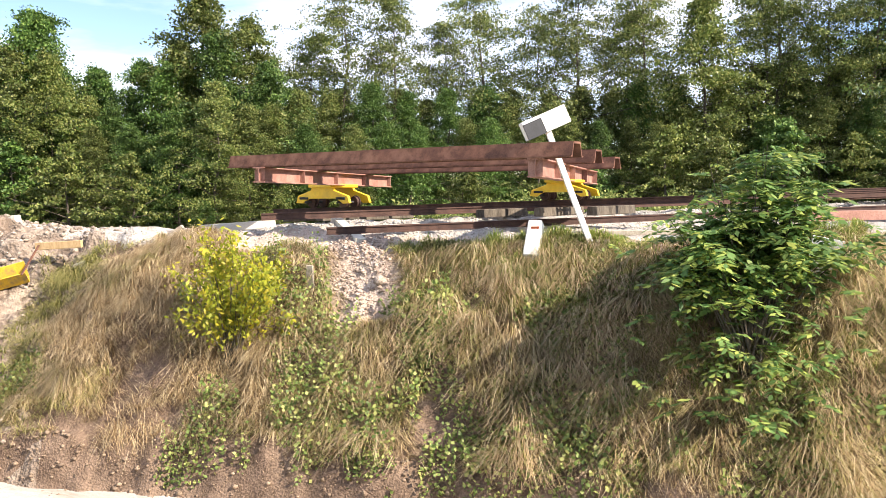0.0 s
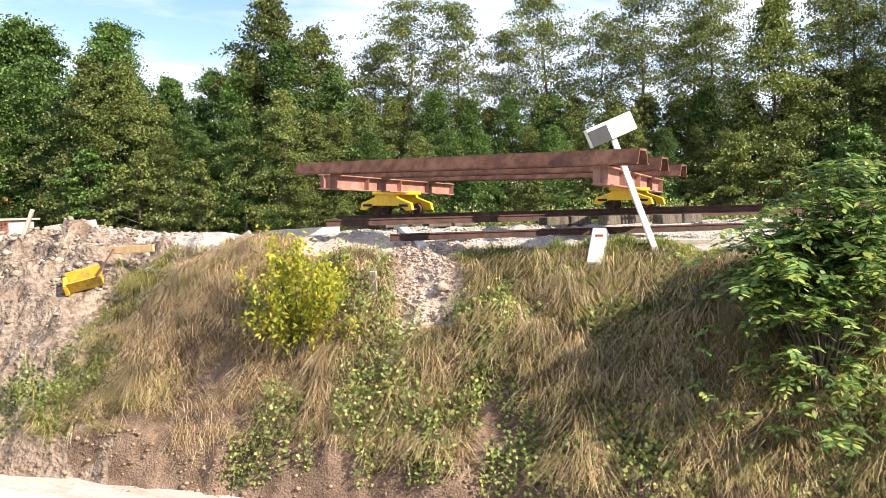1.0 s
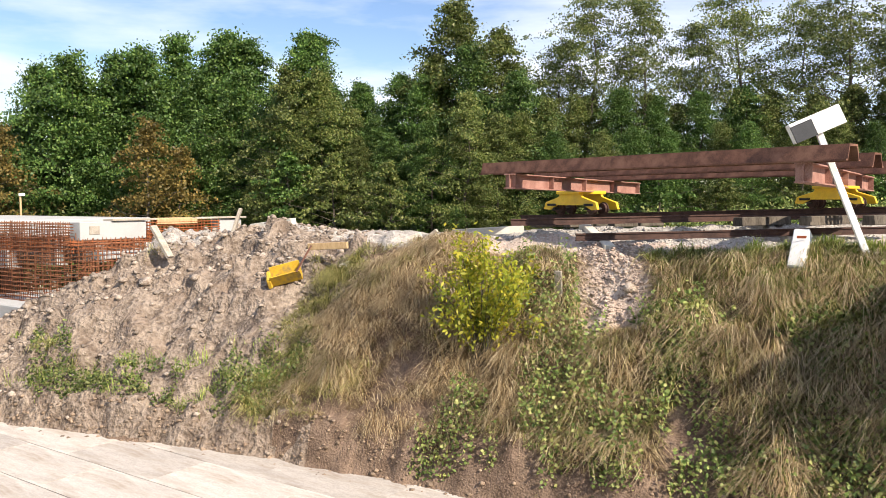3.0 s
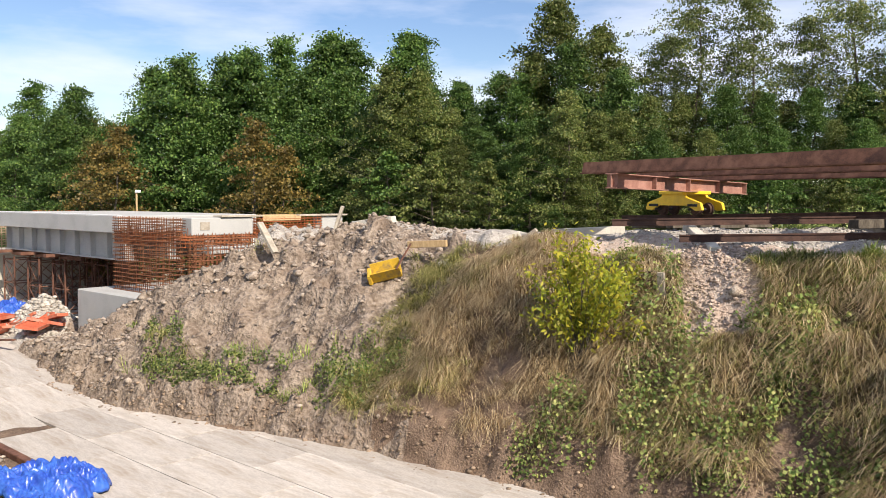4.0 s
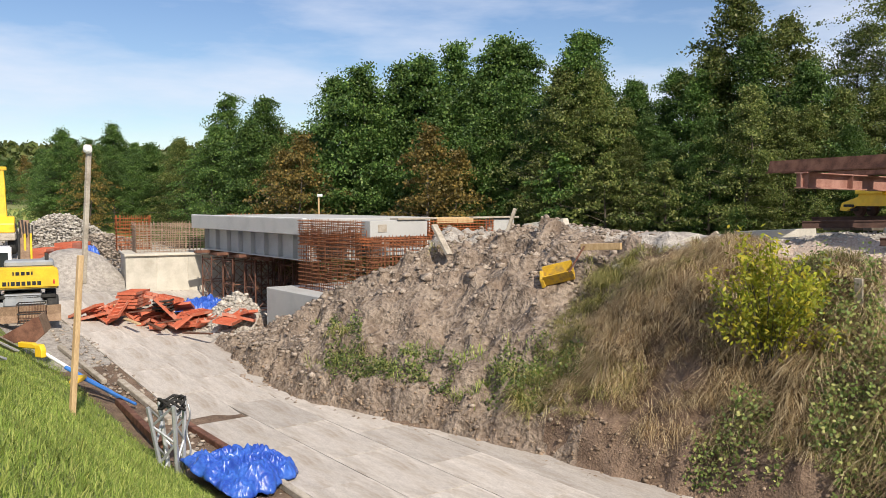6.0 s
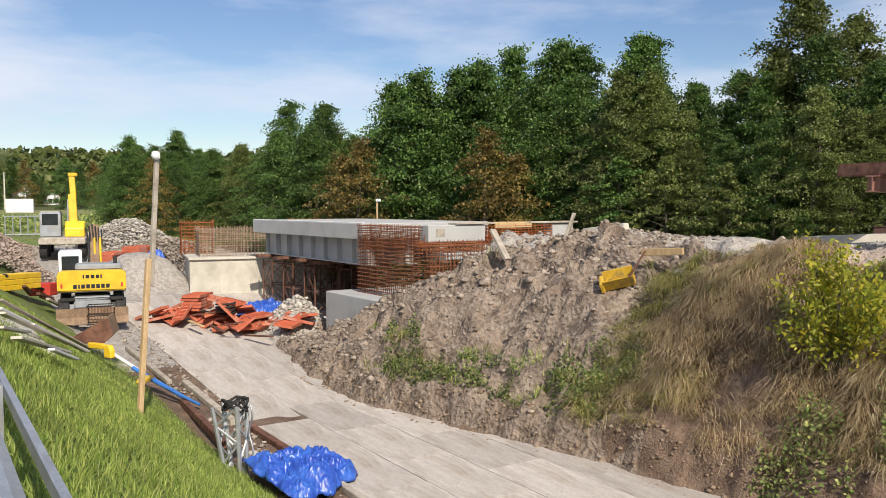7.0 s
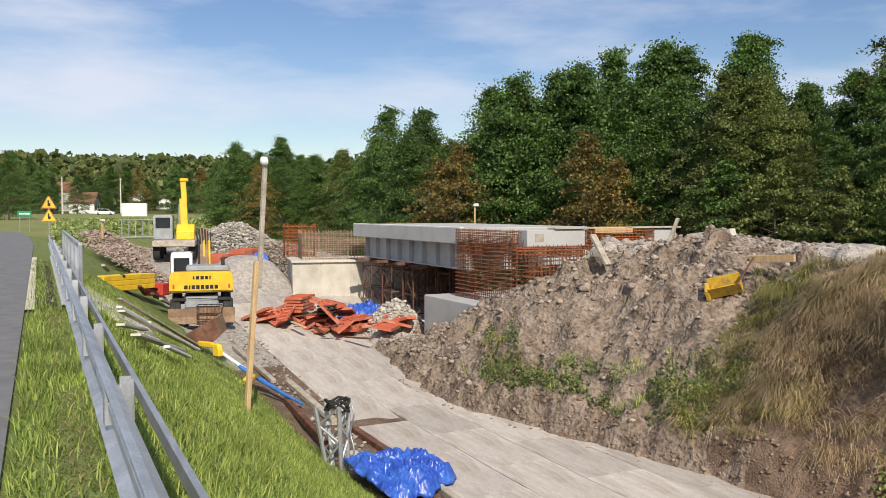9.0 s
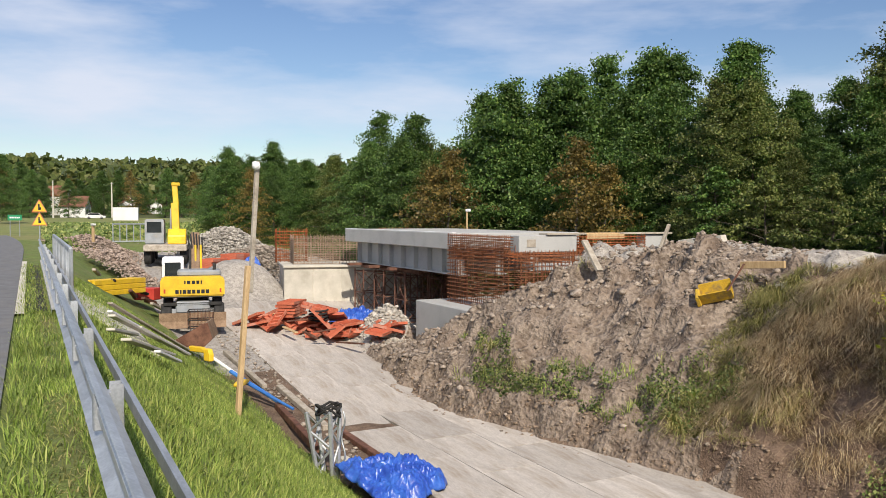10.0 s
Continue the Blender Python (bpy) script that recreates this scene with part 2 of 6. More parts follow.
def box(bm, cx, cy, cz, sx, sy, sz, m=None, bevel=0.0):
    """A box by centre and size, with bevelled edges, added to bm."""
    r = bmesh.ops.create_cube(bm, size=1.0)
    vs = r["verts"]
    bmesh.ops.scale(bm, vec=(sx, sy, sz), verts=vs)
    if bevel:
        es = list({e for v in vs for e in v.link_edges})
        bv = bmesh.ops.bevel(bm, geom=es, offset=bevel, segments=1, affect='EDGES')
        vs = list({v for f in bv["faces"] for v in f.verts} | {v for v in vs if v.is_valid})
    bmesh.ops.translate(bm, vec=(cx, cy, cz), verts=vs)
    if m is not None:
        bmesh.ops.transform(bm, matrix=m, verts=vs)
    return vs


def rod(bm, a, b, r, seg=6, r2=None):
    """A round bar from a to b."""
    a, b = Vector(a), Vector(b)
    d = b - a
    res = bmesh.ops.create_cone(bm, cap_ends=True, segments=seg, radius1=r, radius2=r if r2 is None else r2, depth=d.length)
    q = d.to_track_quat('Z', 'Y').to_matrix().to_4x4()
    bmesh.ops.transform(bm, matrix=Matrix.Translation((a + b) / 2) @ q, verts=res["verts"])
    return res["verts"]


def sweep(bm, outline, a, b, up=(0, 0, 1)):
    """A bar with the given outline (side, height) from a to b."""
    a, b = Vector(a), Vector(b)
    d = (b - a).normalized()
    side = d.cross(Vector(up)).normalized()
    top = side.cross(d)
    rings = []
    for p in (a, b):
        rings.append([bm.verts.new(p + side * s + top * h) for s, h in outline])
    k = len(outline)
    for i in range(k):
        bm.faces.new((rings[0][i], rings[0][(i + 1) % k], rings[1][(i + 1) % k], rings[1][i]))
    bm.faces.new(rings[0][::-1])
    bm.faces.new(rings[1])
    bmesh.ops.recalc_face_normals(bm, faces=bm.faces[:])


def lathe(bm, prof, seg=16, m=None):
    """A turned body from (radius, height) pairs."""
    rings = []
    for r, h in prof:
        rings.append([bm.verts.new((r * math.cos(2 * math.pi * i / seg), r * math.sin(2 * math.pi * i / seg), h)) for i in range(seg)])
    for q in range(len(rings) - 1):
        for i in range(seg):
            bm.faces.new((rings[q][i], rings[q][(i + 1) % seg], rings[q + 1][(i + 1) % seg], rings[q + 1][i]))
    bm.faces.new(rings[0][::-1])
    bm.faces.new(rings[-1])
    if m is not None:
        bmesh.ops.transform(bm, matrix=m, verts=[v for r in rings for v in r])


def prism(bm, outline, width, m=None):
    """A side outline (x, z) given a width along y."""
    a = [bm.verts.new((x, -width / 2, z)) for x, z in outline]
    b = [bm.verts.new((x, width / 2, z)) for x, z in outline]
    k = len(outline)
    for i in range(k):
        bm.faces.new((a[i], a[(i + 1) % k], b[(i + 1) % k], b[i]))
    bm.faces.new(a[::-1])
    bm.faces.new(b)
    bmesh.ops.recalc_face_normals(bm, faces=bm.faces[:])
    if m is not None:
        bmesh.ops.transform(bm, matrix=m, verts=a + b)


# ---- the land ----
rng = np.random.default_rng(7)
SLOPE = 0.35                       # the upper road runs towards -x, +y
NORM = math.hypot(1, SLOPE)


def across(x, y):
    """Metres from the guard rail's line, towards the valley."""
    return (y + 0.15 + SLOPE * x) / NORM


def lerp(x, xs, ys):
    return np.interp(x, xs, ys)


def smooth01(t):
    t = np.clip(t, 0, 1)
    return t * t * (3 - 2 * t)


def vnoise(x, y, seed=0, octaves=4, scale=1.0):
    """Smooth value noise on arrays, -1 to 1."""
    x, y = np.asarray(x, float) * scale, np.asarray(y, float) * scale
    total, amp, norm = np.zeros(np.broadcast(x, y).shape), 1.0, 0.0
    for o in range(octaves):
        xi, yi = np.floor(x), np.floor(y)
        fx, fy = x - xi, y - yi
        fx, fy = fx * fx * (3 - 2 * fx), fy * fy * (3 - 2 * fy)

        def h(i, j):
            v = np.sin(i * 127.1 + j * 311.7 + (seed + o * 17) * 74.7) * 43758.5453
            return (v - np.floor(v)) * 2 - 1
        v = (h(xi, yi) * (1 - fx) + h(xi + 1, yi) * fx) * (1 - fy) + (h(xi, yi + 1) * (1 - fx) + h(xi + 1, yi + 1) * fx) * fy
        total, norm = total + v * amp, norm + amp
        x, y, amp = x * 2.03, y * 2.03, amp * 0.5
    return total / norm


def low_ground(x):
    return lerp(x, [-75, -58, -45, -31, -18, 60], [0.3, -0.2, -1.3, -3.0, -4.0, -4.0])


def toe(x):
    return lerp(x, [-60, -30, -25, -20, -16, -12, -8, -4, 2, 6, 40], [25, 15.4, 10.9, 10.2, 10.35, 11.4, 12.15, 12.8, 12.9, 12.7, 12.7])


def bank_width(x):
    return lerp(x, [-24, -20, -16, -13, -9, -6, -3, 6], [2.0, 2.6, 4.2, 5.6, 5.0, 3.6, 3.3, 3.3])


def crest(x):
    return lerp(x, [-26, -23, -21, -19, -17, -15, -13, -11, -9.5, -7.6, -5.5, -3, 0, 5, 14, 60],
                [-3.4, -3.1, -2.3, -1.2, -0.35, 0.20, 0.55, 0.62, 0.48, 0.50, 0.40, 0.35, 0.50, 0.65, 0.8, 1.0])


def scarp_height(x):
    """The bare cut face along the foot of the bank."""
    return lerp(x, [-24, -18, -12, -6, 0, 5], [0.3, 0.55, 0.75, 0.8, 0.75, 0.8])


def height(x, y, rough=True):
    """The height of the land at x, y (arrays)."""
    x, y = np.asarray(x, float), np.asarray(y, float)
    d = across(x, y)
    low = low_ground(x)
    # the road embankment: verge, then a grass slope down to the lower road
    foot = lerp(x, [-60, -45, -30, -20, 0], [3.5, 4.2, 5.0, 5.5, 5.5])
    z = low * (0.8 * np.clip((d - 0.3) / (foot - 0.3), 0, 1) + 0.2 * smooth01((d - 0.3) / (foot - 0.3)))
    z = np.where(d < 0.3, 0.0, z)
    # the railway bank
    e = d - toe(x) + 0.25 * vnoise(x, y, 3, 3, 0.7)
    bw = bank_width(x)
    top = crest(x)
    cut = scarp_height(x)
    scarp = cut * smooth01(e / 0.42)
    rise = (top - low - cut) * (0.55 * np.clip((e - 0.2) / bw, 0, 1) + 0.45 * smooth01((e - 0.2) / bw))
    back = smooth01((e - bw) / 1.4)
    track = lerp(x, [-30, -16, -6, -3, 14, 60], [0.55, 0.62, 0.64, 0.58, 0.90, 1.32])
    behind = smooth01((y - 0.36 * np.maximum(x, -3) - lerp(x, [-12, -5, 0], [25.0, 24.0, 21.5])) / 3.0)
    track = track + 0.26 * smooth01((y - 0.36 * x - 19.2) / 1.6) * smooth01((x + 6) / 3)
    track = track - behind * lerp(x, [-20, -5, 5, 20], [0.4, 0.35, 0.25, 0.2])
    bank = low + scarp + rise + (track - top) * back
    # the dug-out ground round the bridge
    pit = smooth01((-15.5 - x - 0.25 * (y - 22)) / 3.5) * smooth01((y - 20.0) / 2.5)
    pit_floor = np.maximum(low, -3.2) + 0.0 * x
    bank = bank * (1 - pit) + pit_floor * pit
    z = np.where(e > 0, np.maximum(bank, low), z)
    # hollow beside the yellow frame, and the scoured gully under the rail's end
    z = z - 0.42 * np.exp(-(((x + 9.6) / 1.1) ** 2 + ((y - 19.6) / 0.9) ** 2))
    z = z + 0.30 * np.exp(-(((x + 7.6) / 1.2) ** 2 + ((y - 18.2) / 1.0) ** 2))
    # the heap's stony peak
    z = z + 0.30 * np.exp(-(((x + 12.2) / 1.4) ** 2 + ((y - 22.0) / 1.4) ** 2))
    # rubble beside the pier, and the cut sand bank beside the abutment
    z = z + 1.15 * np.exp(-(((x + 25.4) / 1.3) ** 2 + ((y - 21.9) / 0.9) ** 2))
    z = z + 1.5 * np.exp(-(((x + 37.6) / 1.8) ** 4 + ((y - 22.8) / 1.6) ** 4))
    # wood behind, and far land
    far = smooth01((y + 0.2 * x - 30) / 10)
    z = z * (1 - far) + lerp(x, [-75, -40, -20, 60], [0.3, 0.2, 0.4, 0.8]) * far
    west = smooth01((-x - 62) / 20)
    z = z * (1 - west) + west * (0.1 + 0.8 * smooth01((-x - 120) / 100))
    away = smooth01((np.hypot(x, y) - 260) / 300)
    z = z + 20 * away * smooth01((-x - 100) / 300)
    if rough:
        on_bank = smooth01(e / 0.4) * (1 - far)
        hump = lerp(x, [-24, -10, -6, 6], [1.0, 0.9, 1.6, 1.6])
        z = z + on_bank * (1 - 0.6 * back) * hump * (0.22 * vnoise(x, y, 11, 4, 0.9) + 0.13 * vnoise(x, y, 12, 4, 3.0))
        clod = on_bank * lerp(x, [-26, -23, -10, -7], [0.3, 1, 1, 0]) * (1 - 0.5 * back)
        z = z + clod * (0.40 * (0.35 - np.abs(vnoise(x, y, 16, 3, 0.8))) + 0.26 * vnoise(x, y, 17, 3, 1.6) + 0.22 * (0.3 - np.abs(vnoise(x, y, 18, 3, 2.2))) + 0.12 * vnoise(x, y, 19, 2, 2.9))
        # washed-out ledges on the heap, and crumbling of the cut face
        step = z * 1.25 + 0.9 * vnoise(x, y, 25, 3, 0.55)
        part_of = step - np.floor(step)
        z = z + clod * 0.30 * (smooth01((part_of - 0.55) / 0.3) - part_of)
        face = smooth01(e / 0.15) * (1 - smooth01((e - 0.6) / 0.6)) * (1 - far)
        z = z + face * 0.22 * vnoise(x, y, 26, 3, 2.2)
        z = z + clod * 0.07 * vnoise(x, y, 27, 2, 4.0)
        z = z + smooth01((d - 1) / 2) * 0.05 * vnoise(x, y, 14, 3, 1.7)
        z = z + far * 0.12 * vnoise(x, y, 15, 3, 0.4)
    return z


def h1(x, y):
    return float(height(np.array([x]), np.array([y]))[0])


def spaced(lo, core_lo, core_hi, hi, step):
    """Even steps in the core, growing ones outside it."""
    core = list(np.arange(core_lo, core_hi + 1e-6, step))
    out, s, v = [], step, core_hi
    while v < hi:
        s *= 1.18
        v += s
        out.append(v)
    inn, s, v = [], step, core_lo
    while v > lo:
        s *= 1.18
        v -= s
        inn.append(v)
    return np.array(inn[::-1] + core + out)


gx = spaced(-2400, -34, 11, 1500, 0.10)
gy = spaced(-600, 5, 24, 2400, 0.10)
GX, GY = np.meshgrid(gx, gy)
GZ = height(GX, GY)
nx, ny = len(gx), len(gy)
idx = np.arange(nx * ny).reshape(ny, nx)
quads = np.stack([idx[:-1, :-1], idx[:-1, 1:], idx[1:, 1:], idx[1:, :-1]], -1).reshape(-1, 4)
cx = ((GX[:-1, :-1] + GX[1:, 1:]) / 2).ravel()
cy = ((GY[:-1, :-1] + GY[1:, 1:]) / 2).ravel()
D = across(cx, cy)
E_ = D - toe(cx)
J = vnoise(cx, cy, 21, 4, 0.8)
kind_of = np.full(len(cx), 3)                                       # turf
kind_of = np.where((D > 5.35 + 0.5 * J) & (cx > -48), 0, kind_of)     # soil
kind_of = np.where((E_ > 0) & (cx < -8 + 2 * J), 1, kind_of)         # spoil
kind_of = np.where((E_ > bank_width(cx) + 0.3 + 0.8 * J), 2, kind_of)   # ballast
kind_of = np.where((E_ > bank_width(cx) - 0.2 + 0.5 * J) & (E_ < bank_width(cx) + 1.3) & (cx > -6), 6, kind_of)
kind_of = np.where((np.abs(cx + 1.55 + 0.25 * (cy - 17)) < 0.95 + 0.25 * J) & (cy > 16.2) & (cy < 18.6), 6, kind_of)
kind_of = np.where((cx < -19) & (E_ > -1.5) & (cy < 60), 1, kind_of)
kind_of = np.where((cx < -24) & (D > 4.5) & (cx > -52) & (cy < 34), 2, kind_of)
kind_of = np.where((cy - 0.36 * cx > 22.3 + J) & (cx > -3 + J), 4, kind_of)
kind_of = np.where((cy > 25.5 + 0.7 * J) & (cx > -12) & (cx < 0), 4, kind_of)
kind_of = np.where((cy + 0.2 * cx > 31 + 1.5 * J), 4, kind_of)
kind_of = np.where((cx < -56 + 3 * J) & (cy < 200), 5, kind_of)
kind_of = np.where(np.hypot(cx, cy) > 230, 4, kind_of)
ground = new("ground", mesh_np("ground", np.stack([GX, GY, GZ], -1).reshape(-1, 3), quads, np.full(len(quads), 4),
                               [M_SOIL, M_SPOIL, M_BALLAST, M_TURF, M_FOREST, M_MEADOW, M_SAND], kind_of, smooth=True))
tagged(ground, "uneven sandy soil, spoil, ballast and turf of a cut railway bank", "ground", kind="structure")

# ---- upper road with its verge and guard rail ----
ALONG = Vector((-1, SLOPE, 0)).normalized()
INTO = Vector((SLOPE, 1, 0)).normalized()     # towards the valley
BASE = Vector((0, -0.15, 0))


def road_point(s, d, z=0.0):
    """s metres along the upper road, d metres towards the valley."""
    bend = max(0.0, s - 40) ** 2 * 0.0012
    return BASE + ALONG * s + INTO * (d - bend) + Vector((0, 0, z))


def strip(name, s0, s1, d0, d1, z0, z1, mat, step=2.0):
    bm = bmesh.new()
    n = int((s1 - s0) / step) + 1
    rows = []
    for i in range(n + 1):
        s = s0 + (s1 - s0) * i / n
        rows.append([bm.verts.new(road_point(s, d, z)) for d, z in ((d0, z0), (d0, z1), (d1, z1), (d1, z0))])
    for a, b in zip(rows, rows[1:]):
        for k in range(3):
            bm.faces.new((a[k], a[k + 1], b[k + 1], b[k]))
    bmesh.ops.recalc_face_normals(bm, faces=bm.faces[:])
    return part(name, bm, mat)


road = tagged(strip("road", -30, 130, -0.545, -7.6, -0.1, 0.035, M_ASPHALT), "grey worn asphalt road with a crumbling edge", "road", kind="structure")

# ---- lower road of concrete slabs ----
lower_road = thing("pavement_lower", "dusty concrete slab road below the railway bank", "road", kind="structure")
bm = bmesh.new()
box(bm, 0, 0, -0.06, 2.982, 1.422, 0.16)
me = bpy.data.meshes.new("slab")
bm.to_mesh(me)
bm.free()
me.materials.append(M_SLAB)
for i in range(-12, 40):
    for j in range(7):
        s = i * 1.0 * 3.0 - 20 + (1.5 if j % 2 else 0)
        off = 6.95 + 0.72 + j * 1.44
        p = BASE + ALONG * s + INTO * off
        limit = float(toe(np.array([p.x]))[0])
        if off > limit + 1.1 or p.x < -33.5 or p.x > 26:
            continue
        z = float(low_ground(np.array([p.x]))[0])
        z2 = float(low_ground(np.array([p.x - 1.0]))[0])
        tilt = math.atan2(z2 - z, 1.05)
        rot = Matrix.Rotation(math.atan2(ALONG.y, ALONG.x), 4, 'Z') @ Matrix.Rotation(-tilt + random.uniform(-0.004, 0.004), 4, 'Y') @ Matrix.Rotation(random.uniform(-0.006, 0.006), 4, 'X')
        share("slab", me, lower_road, Matrix.Translation((p.x, p.y, z + 0.035 + random.uniform(-0.004, 0.004))) @ rot)

# ---- the new bridge ----
BL = Vector((-32.59, 25.68, 0))       # far end of the near girder
BR = Vector((-21.9, 22.09, 0))        # its near end, at the pier
B_DIR = (BR - BL).normalized()
B_IN = Vector((-B_DIR.y, B_DIR.x, 0))    # away from the camera
B_ROT = Matrix.Rotation(math.atan2(B_DIR.y, B_DIR.x), 4, 'Z')


def bridge_m(s, o, z):
    """s along the bridge from its far end, o across it."""
    p = BL + B_DIR * s + B_IN * o
    return Matrix.Translation((p.x, p.y, z)) @ B_ROT


B_LEN = (BR - BL).length
bridge = thing("bridge", "unfinished grey concrete railway bridge deck on steel girders", "bridge", bridge_m(0, 0, 0))
bm = bmesh.new()
box(bm, B_LEN / 2, 2.9, 0.67, B_LEN, 5.8, 0.60, bevel=0.02)
part("deck_slab", bm, M_CONC, bridge)
bm = bmesh.new()
box(bm, B_LEN / 2, 0.09, 0.985, B_LEN, 0.16, 0.04, bevel=0.01)
part("edge_strip", bm, M_WHITE, bridge, "pale edge strip")
for o in (0.55, 2.2, 3.8, 5.4):
    bm = bmesh.new()
    box(bm, B_LEN / 2 + 0.3, o, -0.125, B_LEN - 0.6, 0.04, 0.95)
    box(bm, B_LEN / 2 + 0.3, o, -0.60, B_LEN - 0.6, 0.42, 0.05)
    for k in range(9):
        box(bm, 0.8 + k * (B_LEN - 1) / 8, o - 0.11, -0.12, 0.03, 0.2, 0.93)
    part("girder", bm, M_CONC, bridge, "grey painted steel girder with stiffeners")

abutment = thing("bridge_abutment", "pale cast concrete bridge abutment with vertical board joints", "abutment", bridge_m(0, 0, 0))
bm = bmesh.new()
box(bm, -1.6, 0.7, -2.1, 3.4, 7.0, 2.3, bevel=0.03)
box(bm, -1.6, 0.7, -0.9, 3.7, 7.2, 0.12, bevel=0.02)
part("body", bm, M_CONC_WARM, abutment)

pier = thing("bridge_pier", "grey concrete pier footing wall beside the spoil heap", "pier", bridge_m(0, 0, 0))
bm = bmesh.new()
box(bm, B_LEN + 1.2, 1.5, -2.3, 4.4, 5.0, 1.5, bevel=0.03)
part("body", bm, M_CONC, pier)

# ---- track and the load on its trolleys ----
RAIL_DIR = Vector((0.941, 0.337, 0.018)).normalized()
RAIL_SIDE = Vector((-0.337, 0.941, 0.17)).normalized()
NEAR_A = Vector((-2.55, 18.3, 0.875))
FAR_A = Vector((-4.2, 19.3, 1.165))
RAIL_OUT = [(-0.065, -0.165), (0.065, -0.165), (0.065, -0.152), (0.012, -0.135), (0.010, -0.04), (0.035, -0.03), (0.035, 0.0),
            (-0.035, 0.0), (-0.035, -0.03), (-0.010, -0.04), (-0.012, -0.135), (-0.065, -0.152)]


def rail(a, b, label="dark rusty running rail with a cut end"):
    bm = bmesh.new()
    sweep(bm, RAIL_OUT, a, b)
    return tagged(part("rail", bm, M_RAIL), label, "rail", group="track rails")


rail(NEAR_A, NEAR_A + RAIL_DIR * 34)
rail(FAR_A, FAR_A + RAIL_DIR * 36)
rail((-5.2, 25.7, 1.13), (5.6, 17.83, 1.53), "rusty rail laid askew under the trolleys")
for i in range(3):
    a = FAR_A + RAIL_DIR * (13.5 + i * 1.5) + RAIL_SIDE * (-0.35 + 0.3 * i) + Vector((0, 0, 0.12))
    rail(a, a + RAIL_DIR * 14, "spare rusty rail lying on the track")

SLEEPER = [(-0.14, -0.1), (0.14, -0.1), (0.115, 0.1), (-0.115, 0.1)]


def sleeper(a, b, label, mat=M_CONC_WARM, out=SLEEPER, group="concrete sleepers"):
    bm = bmesh.new()
    sweep(bm, out, a, b)
    bmesh.ops.bevel(bm, geom=bm.edges[:], offset=0.012, segments=1, affect='EDGES')
    return tagged(part("sleeper", bm, mat), label, "sleeper", group=group)


mid = (NEAR_A + RAIL_DIR * 0.5 + FAR_A + RAIL_DIR * 1.6) / 2 - Vector((0, 0, 0.285))
for i in range(22):
    c = mid + RAIL_DIR * (0.2 + i * 1.05) - Vector((0, 0, 0.0 if i in (0, 4) else 0.30))
    sleeper(c - RAIL_SIDE * 1.25, c + RAIL_SIDE * 1.25, "pale dusty concrete sleeper under the rails" if i == 0 else "concrete sleeper half sunk in ballast", M_WOOD_GREY if i == 4 else M_CONC_WARM)
for u in (0.12, 0.22, 0.34, 0.62, 0.74, 0.84):
    p = Vector((-5.2, 25.7, 1.13)).lerp(Vector((5.6, 17.83, 1.53)), u) - Vector((0, 0, 0.27))
    sleeper(p - Vector((0.6, 0.8, 0)), p + Vector((0.6, 0.8, 0)), "dark timber packing under the skewed rail", M_BARK, group="timber packing")
# sleepers thrown down beside the track
for (x0, y0, x1, y1, dz) in ((-9.0, 20.3, -6.95, 20.95, 0.10), (-6.2, 21.3, -4.4, 21.9, 0.10), (-13.2, 23.2, -11.6, 22.8, 0.10)):
    sleeper((x0, y0, h1(x0, y0) + dz), (x1, y1, h1(x1, y1) + dz), "discarded pale concrete sleeper lying on the ballast")
bm = bmesh.new()
box(bm, 0, 0, 0, 6.5, 0.3, 0.24, bevel=0.01)
plate = tagged(part("steel_beam", bm, M_PRIMER), "brown steel beam lying beside the rails", "steel beam")
plate.matrix_basis = Matrix.Translation((11.4, 20.6, 1.0)) @ Matrix.Rotation(0.34, 4, 'Z')

LOAD_L = Vector((-5.10, 20.65, 0))
LOAD_R = Vector((2.50, 15.55, 0))
LOAD_DIR = (LOAD_R - LOAD_L).normalized()
LOAD_IN = Vector((2.74, 8.0, 0)).normalized()
TROUGH = [(-0.27, 0.0), (-0.20, 0.0), (-0.13, 0.25), (0.13, 0.25), (0.20, 0.0), (0.27, 0.0), (0.27, 0.03), (0.215, 0.03), (0.15, 0.29), (-0.15, 0.29), (-0.215, 0.03), (-0.27, 0.03)]
for depth, sink in ((0.0, 0.0), (2.7, 0.03), (5.9, 0.07)):
    off = LOAD_IN * depth - Vector((0, 0, sink))
    bm = bmesh.new()
    sweep(bm, TROUGH, LOAD_L + off + Vector((0, 0, 2.25)), LOAD_R + off + Vector((0, 0, 2.265)))
    tagged(part("steel_trough_beam", bm, M_RUST), "long rusty steel trough beam lying on cross girders", "steel beam", group="steel beams on the trolleys")
I_BEAM = [(-0.15, -0.36), (0.15, -0.36), (0.15, -0.335), (0.012, -0.325), (0.012, -0.035), (0.15, -0.025), (0.15, 0.0), (-0.15, 0.0), (-0.15, -0.025), (-0.012, -0.035), (-0.012, -0.325), (-0.15, -0.335)]
